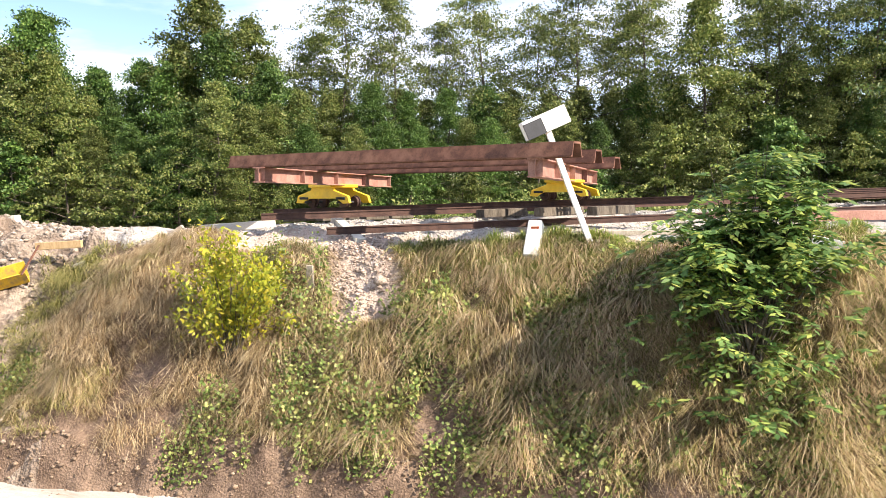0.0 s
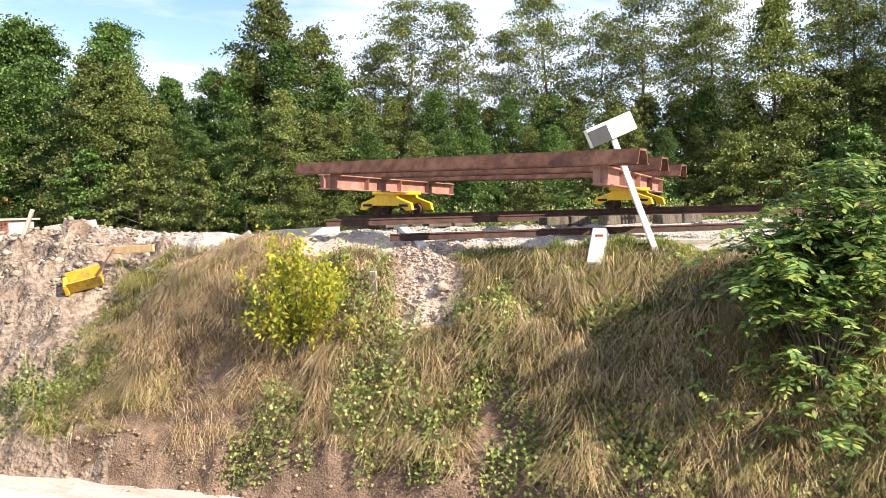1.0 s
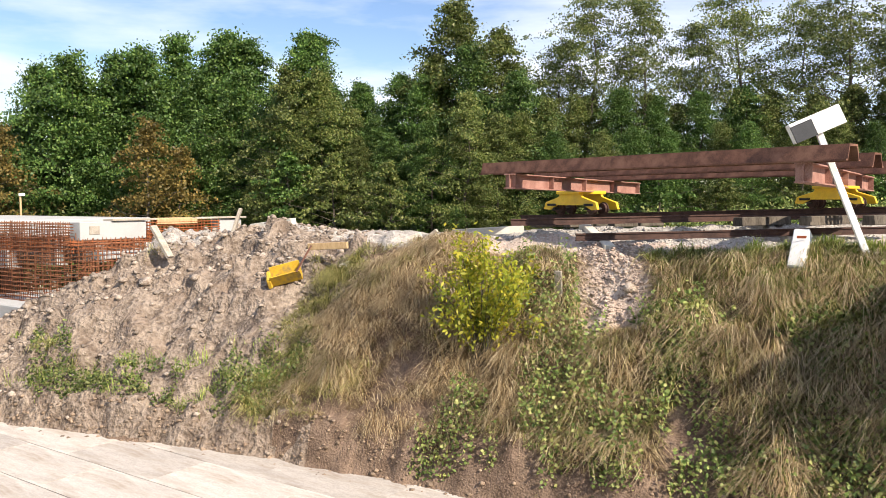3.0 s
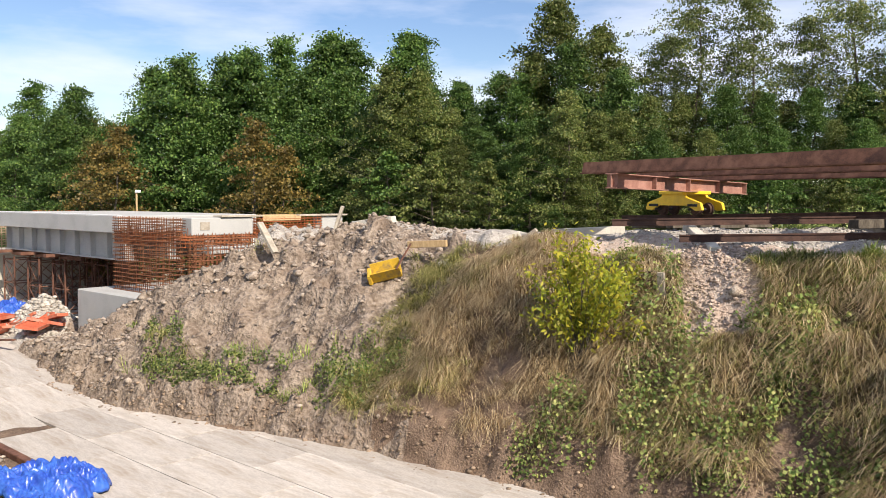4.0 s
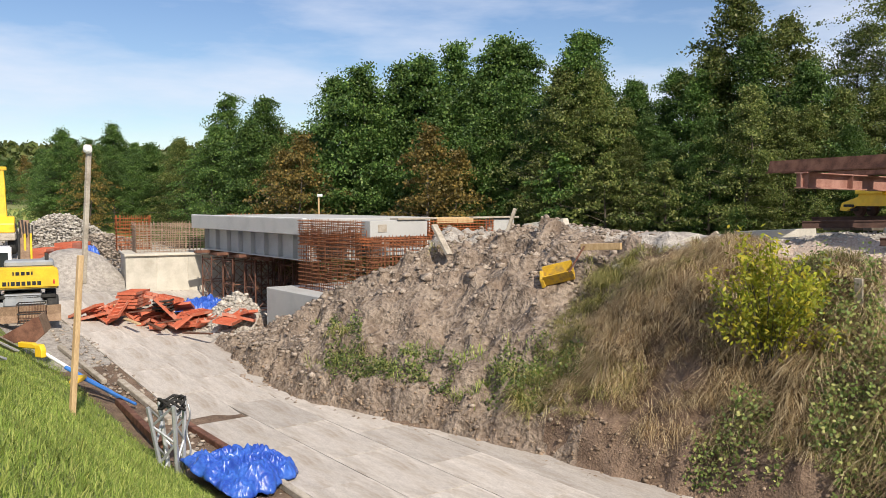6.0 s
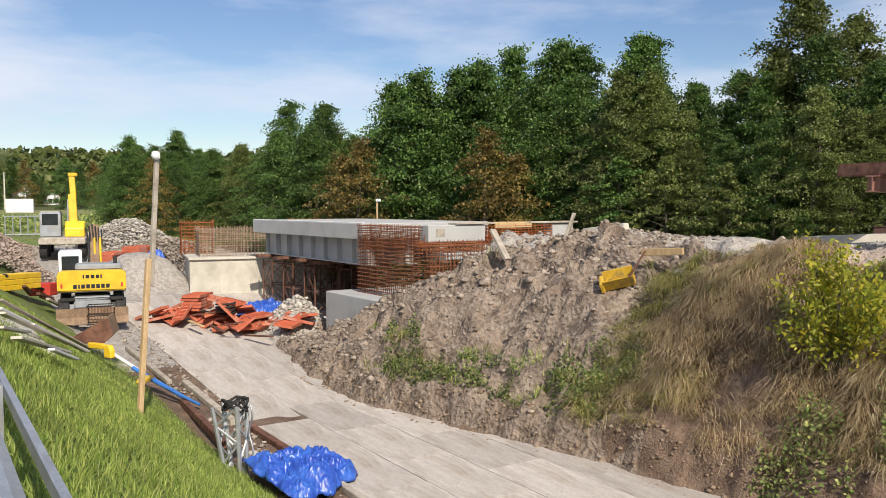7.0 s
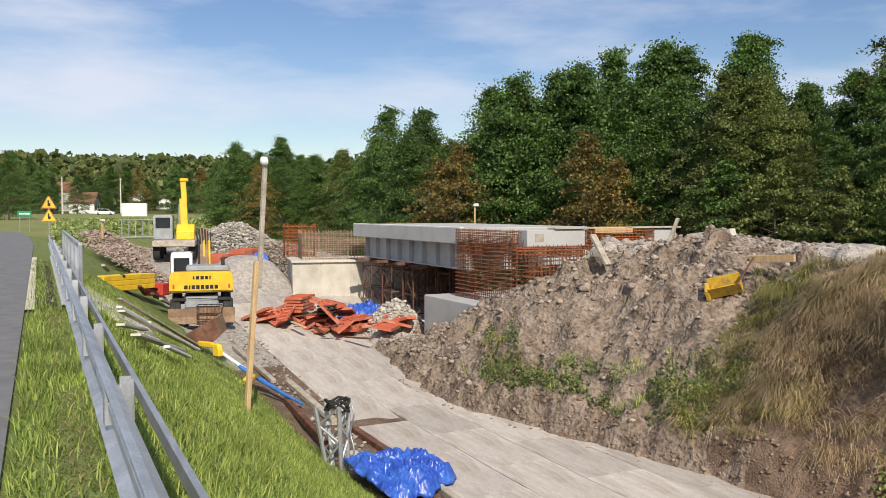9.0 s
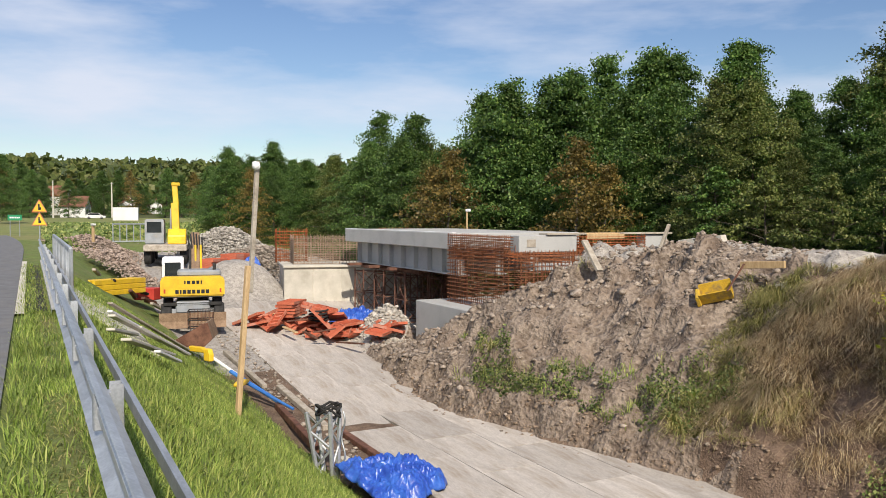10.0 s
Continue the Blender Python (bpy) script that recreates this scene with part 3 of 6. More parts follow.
for ax, ay, bx, by, az_, bz_ in ((-4.33, 19.7, -1.8, 27.4, 2.247, 2.15), (1.74, 15.8, 4.19, 23.4, 2.262, 2.17)):
    a, b = Vector((ax, ay, az_)), Vector((bx, by, bz_))
    g = thing("cross_girder", "reddish primed steel cross girder carrying the beams", "steel girder", group="cross girders")
    bm = bmesh.new()
    sweep(bm, I_BEAM, a, b)
    part("girder", bm, M_PRIMER, g)
    turn = math.atan2((b - a).y, (b - a).x) - math.pi / 2
    for q in range(5):
        bm = bmesh.new()
        box(bm, 0, 0, -0.18, 0.28, 0.025, 0.30, Matrix.Translation(a.lerp(b, 0.01 + q * 0.245)) @ Matrix.Rotation(turn, 4, 'Z'))
        part("stiffener", bm, M_PRIMER, g)


def trolley(x, y, z, ang, size=1.0):
    t = thing("rail_trolley", "yellow painted steel rail trolley with flanged wheels", "trolley", Matrix.Translation((x, y, z)) @ Matrix.Rotation(ang, 4, 'Z') @ Matrix.Scale(size, 4), group="rail trolleys")
    for o in (-0.42, 0.42):
        bm = bmesh.new()
        prism(bm, [(-1.05, 0.14), (-0.98, 0.34), (-0.45, 0.50), (-0.40, 0.60), (0.40, 0.60), (0.45, 0.50), (0.98, 0.34), (1.05, 0.14), (0.80, 0.12), (0.55, 0.26), (-0.55, 0.26), (-0.80, 0.12)], 0.10,
              Matrix.Translation((0, o, 0)))
        bmesh.ops.bevel(bm, geom=bm.edges[:], offset=0.012, segments=1, affect='EDGES')
        side = part("side_frame", bm, M_YELLOW, t)
        for xx in (-0.72, 0.72):
            bm = bmesh.new()
            box(bm, xx, o - 0.06 if o < 0 else o + 0.06, 0.27, 0.34, 0.03, 0.07, Matrix.Identity(4), 0.008)
            part("slot_cover", bm, M_DARK, side)
    bm = bmesh.new()
    box(bm, 0, 0, 0.62, 0.9, 1.15, 0.10, bevel=0.02)
    part("bolster", bm, M_YELLOW, t)
    bm = bmesh.new()
    lathe(bm, [(0.26, 0.66), (0.26, 0.72), (0.20, 0.74)], 16)
    part("pivot_plate", bm, M_RUST, t)
    for xx in (-0.62, 0.62):
        bm = bmesh.new()
        rod(bm, (xx, -0.5, 0.16), (xx, 0.5, 0.16), 0.035, 8)
        axle = part("axle", bm, M_DARK, t)
        for o in (-0.22, 0.22):
            bm = bmesh.new()
            lathe(bm, [(0.05, -0.06), (0.19, -0.06), (0.19, -0.03), (0.16, -0.025), (0.155, 0.05), (0.05, 0.06)], 18, Matrix.Translation((xx, o, 0.16)) @ Matrix.Rotation(math.pi / 2, 4, 'X'))
            part("wheel", bm, M_RAIL, axle)
    return t


TR_ANG = math.atan2(-7.87, 10.8)
trolley(-3.16, 24.2, 1.20, TR_ANG)
trolley(2.89, 19.8, 1.42, TR_ANG, 0.72)

# ---- leaning stop sign, marker block, stakes ----
sign = thing("track_sign", "leaning white post with a white and black box board", "sign")
base, tip = Vector((2.9, 16.1, 0.50)), Vector((1.98, 16.18, 2.94))
bm = bmesh.new()
sweep(bm, [(-0.055, -0.055), (0.055, -0.055), (0.055, 0.055), (-0.055, 0.055)], base, tip, (0, 1, 0))
bmesh.ops.bevel(bm, geom=bm.edges[:], offset=0.008, segments=1, affect='EDGES')
part("post", bm, M_WHITE, sign)
lean = Matrix.Translation((1.97, 16.12, 2.91)) @ Matrix.Rotation(radians(-24), 4, 'Y') @ Matrix.Rotation(radians(18), 4, 'Z')
bm = bmesh.new()
box(bm, 0.02, 0, 0.03, 0.98, 0.16, 0.36, lean, 0.01)
board = part("board", bm, M_WHITE, sign)
bm = bmesh.new()
box(bm, -0.27, -0.088, 0.0, 0.42, 0.012, 0.31, lean, 0.003)
part("black_panel", bm, M_BLACK, board, "dark panel on the board's face")

bm = bmesh.new()
sweep(bm, [(-0.14, -0.12), (0.14, -0.12), (0.14, 0.12), (-0.14, 0.12)], (1.70, 16.15, 0.35), (1.86, 16.55, 1.02))
bmesh.ops.bevel(bm, geom=bm.edges[:], offset=0.02, segments=1, affect='EDGES')
blk = tagged(part("marker_stone", bm, M_WHITE), "white painted concrete marker stone tipped over in the grass", "marker stone")
bm = bmesh.new()
box(bm, 0, 0, 0, 0.16, 0.012, 0.05, Matrix.Translation((1.80, 16.27, 0.93)) @ Matrix.Rotation(0.5, 4, 'X'))
part("mark", bm, M_FORM, blk, "faint red mark")


def plank(a, b, w, h, label, mat=M_WOOD, name="plank", group=""):
    bm = bmesh.new()
    sweep(bm, [(-w / 2, -h / 2), (w / 2, -h / 2), (w / 2, h / 2), (-w / 2, h / 2)], a, b)
    bmesh.ops.bevel(bm, geom=bm.edges[:], offset=min(w, h) * 0.12, segments=1, affect='EDGES')
    return tagged(part(name, bm, mat), label, "plank" if name == "plank" else name.replace("_", " "), group=group)


plank((-2.72, 17.1, -0.55), (-2.74, 17.05, 0.15), 0.16, 0.06, "grey weathered wooden stake in the bank", M_WOOD_GREY, "stake")
plank((-6.75, 19.9, 0.45), (-6.2, 19.9, 0.86), 0.13, 0.10, "grey timber stub leaning out of the ballast", M_WOOD_GREY, "timber_stub")
plank((3.1, 16.45, 0.80), (5.3, 16.3, 0.83), 0.16, 0.10, "pale squared timber lying in the grass", M_WOOD_GREY)
plank((-14.38, 20.57, 0.0), (-15.08, 20.77, 0.88), 0.22, 0.10, "pale weathered timber board standing tilted in the spoil heap", M_WOOD_GREY, "upright_board")
plank((-13.36, 22.14, 0.45), (-13.06, 22.24, 1.38), 0.20, 0.09, "pale weathered timber board standing tilted in the spoil heap", M_WOOD_GREY, "upright_board")
bm = bmesh.new()
box(bm, 0, 0, 0, 0.55, 0.03, 0.85, Matrix.Translation((6.4, 14.0, 0.40)) @ Matrix.Rotation(0.2, 4, 'Y'), 0.006)
tagged(part("steel_sheet", bm, M_ZINC), "grey metal sheet standing behind the young ash", "metal sheet")

# yellow frame lying in the hollow
yf = thing("yellow_frame", "bent yellow steel trough with a long arm in the hollow", "machine part", Matrix.Translation((-10.35, 19.85, h1(-10.35, 19.85) + 0.22)) @ Matrix.Rotation(0.35, 4, 'Z') @ Matrix.Rotation(-0.25, 4, 'Y') @ Matrix.Rotation(0.55, 4, 'X') @ Matrix.Scale(0.9, 4))
bm = bmesh.new()
sweep(bm, [(-0.28, 0.30), (-0.14, -0.12), (0.14, -0.12), (0.28, 0.30), (0.25, 0.30), (0.12, -0.09), (-0.12, -0.09), (-0.25, 0.30)], (-0.45, 0, 0), (0.45, 0, 0))
part("trough", bm, M_YELLOW_OLD, yf)
bm = bmesh.new()
box(bm, -0.50, 0, 0.05, 0.12, 0.5, 0.30, bevel=0.02)
part("end_bracket", bm, M_YELLOW_OLD, yf)
bm = bmesh.new()
sweep(bm, [(-0.05, -0.09), (0.05, -0.09), (0.05, 0.09), (-0.05, 0.09)], (-9.95, 20.35, 0.37), (-8.75, 20.2, 0.44))
bmesh.ops.bevel(bm, geom=bm.edges[:], offset=0.01, segments=1, affect='EDGES')
tagged(part("yellow_beam", bm, M_WOOD), "faded yellow steel beam lying on the ballast", "steel beam")
plank((-9.95, 19.6, -0.25), (-9.75, 20.1, 0.42), 0.05, 0.03, "thin dark rusty bar beside the yellow trough", M_RUST, "rusty_bar")

# ---- foliage helpers ----
def leaf_quads(pos, size, r, down=0.25, slim=0.36):
    """One small blade at each place, facing mostly up."""
    n = len(pos)
    a = r.normal(size=(n, 3)) + np.array([0, 0, -down])
    a /= np.linalg.norm(a, axis=1)[:, None]
    nrm = r.normal(size=(n, 3)) * 0.7 + np.array([0.25, -0.25, 0.8])
    b = np.cross(a, nrm)
    b /= np.linalg.norm(b, axis=1)[:, None] + 1e-6
    s = size * r.uniform(0.6, 1.35, n)[:, None]
    return np.stack([pos - a * s * 0.5, pos + b * s * slim - a * s * 0.05, pos + a * s * 0.5, pos - b * s * slim - a * s * 0.05], 1).reshape(-1, 3)


def quads_mesh(name, verts, mat):
    n = len(verts) // 4
    return mesh_np(name, verts, np.arange(n * 4), np.full(n, 4), [mat])


def blades(xs, ys, zs, length, width, lean, r, az=None, droop=0.25, spread=1.0):
    """Grass blades: a bent tapering strip each."""
    n = len(xs)
    az = r.uniform(0, 2 * math.pi, n) if az is None else az + r.normal(size=n) * spread
    L = length * r.uniform(0.55, 1.25, n)
    dx, dy = np.cos(az), np.sin(az)
    ln = lean * r.uniform(0.3, 1.5, n)
    side = np.stack([-dy, dx, np.zeros(n)], -1) * (width * r.uniform(0.6, 1.3, n))[:, None]
    p0 = np.stack([xs, ys, zs - 0.03], -1)
    p1 = p0 + np.stack([dx * L * ln * 0.45, dy * L * ln * 0.45, L * (0.62 - 0.12 * ln)], -1)
    p2 = p0 + np.stack([dx * L * ln, dy * L * ln, L * (0.98 - droop * ln * 1.6)], -1)
    v = np.stack([p0 - side, p0 + side, p1 + side * 0.75, p1 - side * 0.75, p2], 1).reshape(-1, 3)
    b = np.arange(n)[:, None] * 5
    flat = np.concatenate([b + np.array([[0, 1, 2, 3]]), b + np.array([[3, 2, 4]])], 1).ravel()
    return v, flat, np.tile([4, 3], n)


# ---- trees of the wood ----
def tree_meshes(seed, h, spread, form, limbs, sprays, per, size, mat):
    """A tapered trunk with limbs, and a crown of leafy sprays along them. form: broad, slim, open or low."""
    r = np.random.default_rng(seed)
    bm = bmesh.new()
    pts, x, y = [], 0.0, 0.0
    for i in range(8):
        pts.append((x, y, h * 0.97 * i / 7))
        x, y = x + r.normal() * 0.012 * h, y + r.normal() * 0.012 * h
    rad = h * 0.010 + 0.02
    for i in range(7):
        rod(bm, pts[i], pts[i + 1], rad * (1 - i / 7.4), 7, rad * (1 - (i + 1) / 7.4))
    low = {"broad": 0.04, "slim": 0.04, "open": 0.25, "low": 0.02}[form]
    cs, rs, outs = [], [], []
    lobe = r.uniform(0, 6.28, 3)
    for i in range(limbs):
        f = low + (1 - low) * ((i + r.random()) / limbs) ** 0.92
        t = f * 7
        q = min(int(t), 6)
        c = Vector(pts[q]).lerp(Vector(pts[q + 1]), t - q)
        ang = i * 2.4 + r.normal() * 0.5
        if form in ("broad", "low"):
            reach = spread * max(0.07, 1 - max(0.0, (f - 0.20) / 0.82) ** 1.5) * (0.8 + 0.2 * min(1.0, f / 0.2))
        elif form == "slim":
            reach = spread * max(0.04, 1.02 - f) ** 0.75
        else:
            reach = spread * (0.4 + 0.6 * math.sin(math.pi * min(1.0, f * 0.98))) * (1.2 - 0.7 * f)
        reach *= r.uniform(0.5, 1.25) * (1 + 0.14 * math.sin(2 * ang + lobe[0]) + 0.10 * math.sin(3 * ang + lobe[1] + 5 * f))
        rise = {"broad": 0.28, "slim": 0.42, "open": 0.5, "low": 0.3}[form] * r.uniform(0.2, 1.5)
        tip = c + Vector((math.cos(ang) * reach, math.sin(ang) * reach, reach * rise))
        rod(bm, c, tip, rad * 0.28 * (1.15 - f), 4, 0.006)
        for k_ in range(sprays):
            g = 0.25 + 0.78 * ((k_ + r.random()) / sprays) ** 0.7
            wide = (0.20 * reach + 0.08) * g
            pt = c.lerp(tip, g) + Vector((r.normal() * wide, r.normal() * wide, r.normal() * 0.05 * reach - 0.10 * reach * g * g))
            cs.append(list(pt))
            rs.append(h * (0.021 if form == "open" else 0.027) * r.uniform(0.55, 1.5))
            outs.append((math.cos(ang), math.sin(ang), 0.0))
    cs, rs, outs = np.array(cs), np.repeat(np.array(rs), per), np.repeat(np.array(outs), per, 0)
    v = np.clip(r.normal(size=(len(rs), 3)), -1.7, 1.7) * np.array([1.0, 1.0, 0.36])
    v[:, 2] -= 0.45 * (v * outs).sum(1)
    verts = leaf_quads(np.repeat(cs, per, 0) + v * rs[:, None], size, r)
    me_t = bpy.data.meshes.new("trunk")
    bm.to_mesh(me_t)
    bm.free()
    me_t.materials.append(M_BARK)
    return me_t, quads_mesh("crown", verts, mat), float(np.quantile(verts[:, 2], 0.9985))


TREE_KINDS = {
    "broad": [tree_meshes(100 + i, 10, 3.2, "broad", 60, 11, 42, 0.125, M_LEAF) for i in range(6)],
    "olive": [tree_meshes(110 + i, 10, 3.2, "broad", 56, 11, 38, 0.125, M_LEAF_OLIVE) for i in range(4)],
    "slim": [tree_meshes(120 + i, 10, 2.5, "slim", 58, 10, 38, 0.125, M_LEAF) for i in range(3)],
    "open": [tree_meshes(140 + i, 12, 3.5, "open", 50, 10, 40, 0.105, M_LEAF_OLIVE) for i in range(4)],
    "rust": [tree_meshes(160 + i, 6, 1.9, "broad", 42, 8, 20, 0.10, M_LEAF_RUST) for i in range(2)],
    "shrub": [tree_meshes(180 + i, 3, 1.4, "low", 30, 9, 20, 0.11, M_LEAF_OLIVE if i else M_LEAF) for i in range(3)],
}
TREE_LABEL = {"broad": "dense green deciduous tree at the edge of the wood", "slim": "slender pointed green tree in the wood",
              "olive": "olive-green alder with dense layered leaves", "open": "tall airy alder with a thin trunk and sparse leaves",
              "rust": "small tree with brown and yellow autumn leaves", "shrub": "green shrub at the foot of the wood"}


def tree(kind, variant, x, y, tall, spin=0.0, sink=0.15):
    """A tree whose top stands tall metres over the ground."""
    me_t, me_c, top = TREE_KINDS[kind][variant % len(TREE_KINDS[kind])]
    t = thing("shrub" if kind == "shrub" else "tree", TREE_LABEL[kind], "shrub" if kind == "shrub" else "tree",
              Matrix.Translation((x, y, h1(x, y) - sink)) @ Matrix.Rotation(spin, 4, 'Z') @ Matrix.Scale((tall + sink) / top, 4),
              group="shrubs of the wood" if kind == "shrub" else "trees of the wood")
    share("trunk", me_t, t, Matrix())
    share("crown", me_c, t, Matrix())
    return t


# the wood's edge: distance and top height by bearing (degrees to the left of +y)
EDGE_B = [-32, -16, 0, 15, 25, 36, 46, 56, 62]
EDGE_R = [34, 33, 32, 31, 35, 43, 50, 66, 78]
SKY_B = [-32, -20, -16, -8, 0, 9.5, 11.7, 14.9, 17.8, 19.5, 21, 23, 25, 27.2, 29, 32, 36.5, 40.3, 42.6, 44.1, 46, 47.6, 49, 51, 54.5, 56, 60, 63]
SKY_T = [0.17, 0.16, 0.14, 0.135, 0.14, 0.145, 0.17, 0.20, 0.16, 0.125, 0.115, 0.13, 0.16, 0.13, 0.168, 0.172, 0.155, 0.145, 0.115, 0.085, 0.11, 0.095, 0.10, 0.085, 0.065, 0.075, 0.065, 0.03]
tr = random.Random(5)
k = 0
for back, share_h, gap in ((0.0, 0.62, 2.7), (2.6, 0.88, 2.5), (6.5, 0.86, 3.4)):
    b = -33.0
    while b < 61:
        dist = float(np.interp(b, EDGE_B, EDGE_R)) + back + tr.uniform(-0.7, 0.7)
        tan = float(np.interp(b, SKY_B, SKY_T))
        x, y = -math.sin(radians(b)) * dist, math.cos(radians(b)) * dist
        tall = tan * dist * share_h * tr.uniform(0.9, 1.06) + 1.6 - h1(x, y)
        kind = "olive" if tr.random() < (0.65 if b < 16 else 0.2) else ("slim" if tr.random() < 0.2 else "broad")
        tree(kind, k, x, y, tall, tr.uniform(0, 6.28))
        k += 1
        b += math.degrees(gap * max(0.5, tall / 9.3) / dist) * tr.uniform(0.8, 1.15)
# trees that stand out against the sky: place, height of the top
SKYLINE = {
    "broad": ((-60.4, 35.9, 7.1), (-60.2, 39.9, 7.8), (-58.6, 36.8, 6.4), (-50.3, 36.5, 5.7), (-41.0, 33.8, 6.3), (-37.4, 33.4, 6.2), (-35.3, 35.6, 5.8), (-31.8, 34.7, 8.5), (-29.9, 35.1, 8.9), (-28.4, 36.2, 9.1), (-26.3, 36.6, 9.2), (-23.8, 38.1, 10.2), (-21.6, 38.3, 9.8), (-15.0, 35.9, 7.0), (-14.6, 35.0, 6.8), (-12.2, 34.9, 7.1), (16.4, 30.9, 9.7)),
    "olive": ((-45.8, 35.8, 5.7), (-16.4, 32.1, 7.3), (-15.0, 32.7, 7.0), (-11.0, 34.3, 7.9), (-9.5, 34.7, 10.1), (-8.2, 36.1, 9.1), (10.5, 32.3, 9.1)),
    "slim": ((-42.6, 36.6, 8.5), (-37.9, 35.8, 7.8), (-26.9, 39.7, 10.6), (-17.1, 36.1, 9.3), (-16.2, 33.3, 8.8)),
    "open": ((-4.7, 36.7, 10.4), (-2.2, 35.9, 10.0), (-6.0, 37.5, 8.7), (2.1, 35.9, 10.9), (4.4, 36.7, 9.6), (5.7, 34.5, 10.9), (8.6, 35.0, 10.8), (7.7, 37.2, 10.0), (12.3, 33.8, 10.5), (13.0, 32.5, 10.8), (14.4, 31.9, 10.2), (15.1, 30.5, 10.2), (17.9, 30.1, 9.5), (-0.0, 39.0, 9.4)),
}
for kind, places in SKYLINE.items():
    for x, y, top in places:
        tree(kind, k, x, y, top - h1(x, y), tr.uniform(0, 6.28))
        k += 1
for b, dist, hh in ((36.3, 38.0, 0.092), (34.6, 38.4, 0.062), (44.5, 44, 0.080), (45.4, 44.5, 0.06), (57.8, 62, 0.055)):
    x, y = -math.sin(radians(b)) * dist, math.cos(radians(b)) * dist
    tree("rust", k, x, y, 1.6 + hh * dist - h1(x, y), tr.uniform(0, 6.28))
    k += 1
b = -31.0
while b < 60:
    dist = float(np.interp(b, EDGE_B, EDGE_R)) - tr.uniform(0.8, 3.0)
    tree("shrub", k, -math.sin(radians(b)) * dist, math.cos(radians(b)) * dist, tr.uniform(1.0, 3.3), tr.uniform(0, 6.28), 0.05)
    k += 1
    b += math.degrees(1.9 / dist) * tr.uniform(0.7, 1.4)

# ---- grass and brambles on the bank ----
gr = np.random.default_rng(31)


def scatter(n, x0, x1, e0, e1):
    """Places on the bank by x and by metres beyond its toe."""
    xs = gr.uniform(x0, x1, n)
    e = gr.uniform(e0, e1, n)
    d = e + toe(xs)
    return xs, d * NORM - 0.15 - SLOPE * xs, e


def in_gully(x, y):
    return (np.abs(x + 1.55 + 0.25 * (y - 17)) < 0.75) & (y > 16.4)


def tufts(n, x0, x1, e0, e1, per, radius, keep):
    xs, ys, e = scatter(n, x0, x1, e0, e1)
    ok = keep(xs, ys, e) & ~in_gully(xs, ys)
    xs, ys = np.repeat(xs[ok], per), np.repeat(ys[ok], per)
    az = gr.uniform(0, 2 * math.pi, len(xs))
    rr = np.abs(gr.normal(size=len(xs))) * radius
    xs, ys = xs + np.cos(az) * rr, ys + np.sin(az) * rr
    return xs, ys, az


def stuff(name, me, label, category):
    return tagged(new(name, me), label, category, kind="stuff")


def grass_stuff(name, label, mat, xs, ys, az, length, width, lean, droop=0.25):
    zs = height(xs, ys)
    length = length * (1 + 0.9 * vnoise(xs, ys, 61, 2, 1.7))
    v, f, s = blades(xs, ys, zs, length, width, lean, gr, az, droop, 0.5)
    return stuff(name, mesh_np(name, v, f, s, [mat]), label, "grass")


def patch(x, y, seed, cut):
    return vnoise(x, y, seed, 3, 0.55) > cut


def downhill(az, share_):
    """Turns part of the blades to hang down the bank."""
    return np.where(gr.random(len(az)) < share_, -math.pi / 2 + gr.normal(size=len(az)) * 0.9, az)


xs, ys, az = tufts(6400, -10.5, 9.0, 0.5, 4.6, 34, 0.06, lambda x, y, e: (vnoise(x, y, 41, 3, 0.55) + 0.35 * np.clip((x + 8.6) / 1.5, -3, 1) > -0.05) & (e > lerp(x, [-6, -2], [0.62, 0.5])) & (e < bank_width(x) + np.where(x > -5, 0.1, 0.9)))
grass_stuff("dry_grass", "tall straw-coloured dry grass drooping in tufts on the bank", M_STRAW, xs, ys, downhill(az, 0.15), 0.32, 0.0062, 1.5, 0.42)
xs, ys, az = tufts(3600, -9.8, 9.5, 0.55, 4.6, 28, 0.055, lambda x, y, e: patch(x, y, 43, -0.1) & (e > lerp(x, [-6, -2], [0.6, 0.5])) & (e < bank_width(x) + np.where(x > -5, 0.35, 0.9)))
grass_stuff("half_green_grass", "greenish half-dry grass among the straw on the bank", M_STRAW_GREEN, xs, ys, downhill(az, 0.15), 0.29, 0.007, 1.4, 0.4)
xs, ys, az = tufts(2400, -1.0, 8.0, 1.5, 4.2, 24, 0.07, lambda x, y, e: (vnoise(x, y, 44, 3, 0.7) + 0.3 * (e - 2.4) > -0.1) & (e < bank_width(x) + 0.45))
grass_stuff("green_grass", "fresh green grass along the shoulder of the bank", M_GRASS, xs, ys, az, 0.30, 0.006, 0.8, 0.4)
xs, ys, az = tufts(420, -20.0, -8.0, 0.55, 1.9, 16, 0.12, lambda x, y, e: (vnoise(x, y, 45, 3, 1.1) > 0.05))
grass_stuff("green_tufts", "fresh green grass tufts low on the spoil bank", M_GRASS, xs, ys, az, 0.30, 0.007, 0.7, 0.4)
xs, ys, az = tufts(520, -17.0, -9.0, 1.2, 4.5, 20, 0.09, lambda x, y, e: patch(x, y, 47, 0.16))
grass_stuff("spoil_tufts", "yellowish grass tufts hanging on the spoil heap", M_STRAW_GREEN, xs, ys, downhill(az, 0.7), 0.38, 0.006, 1.0, 0.6)
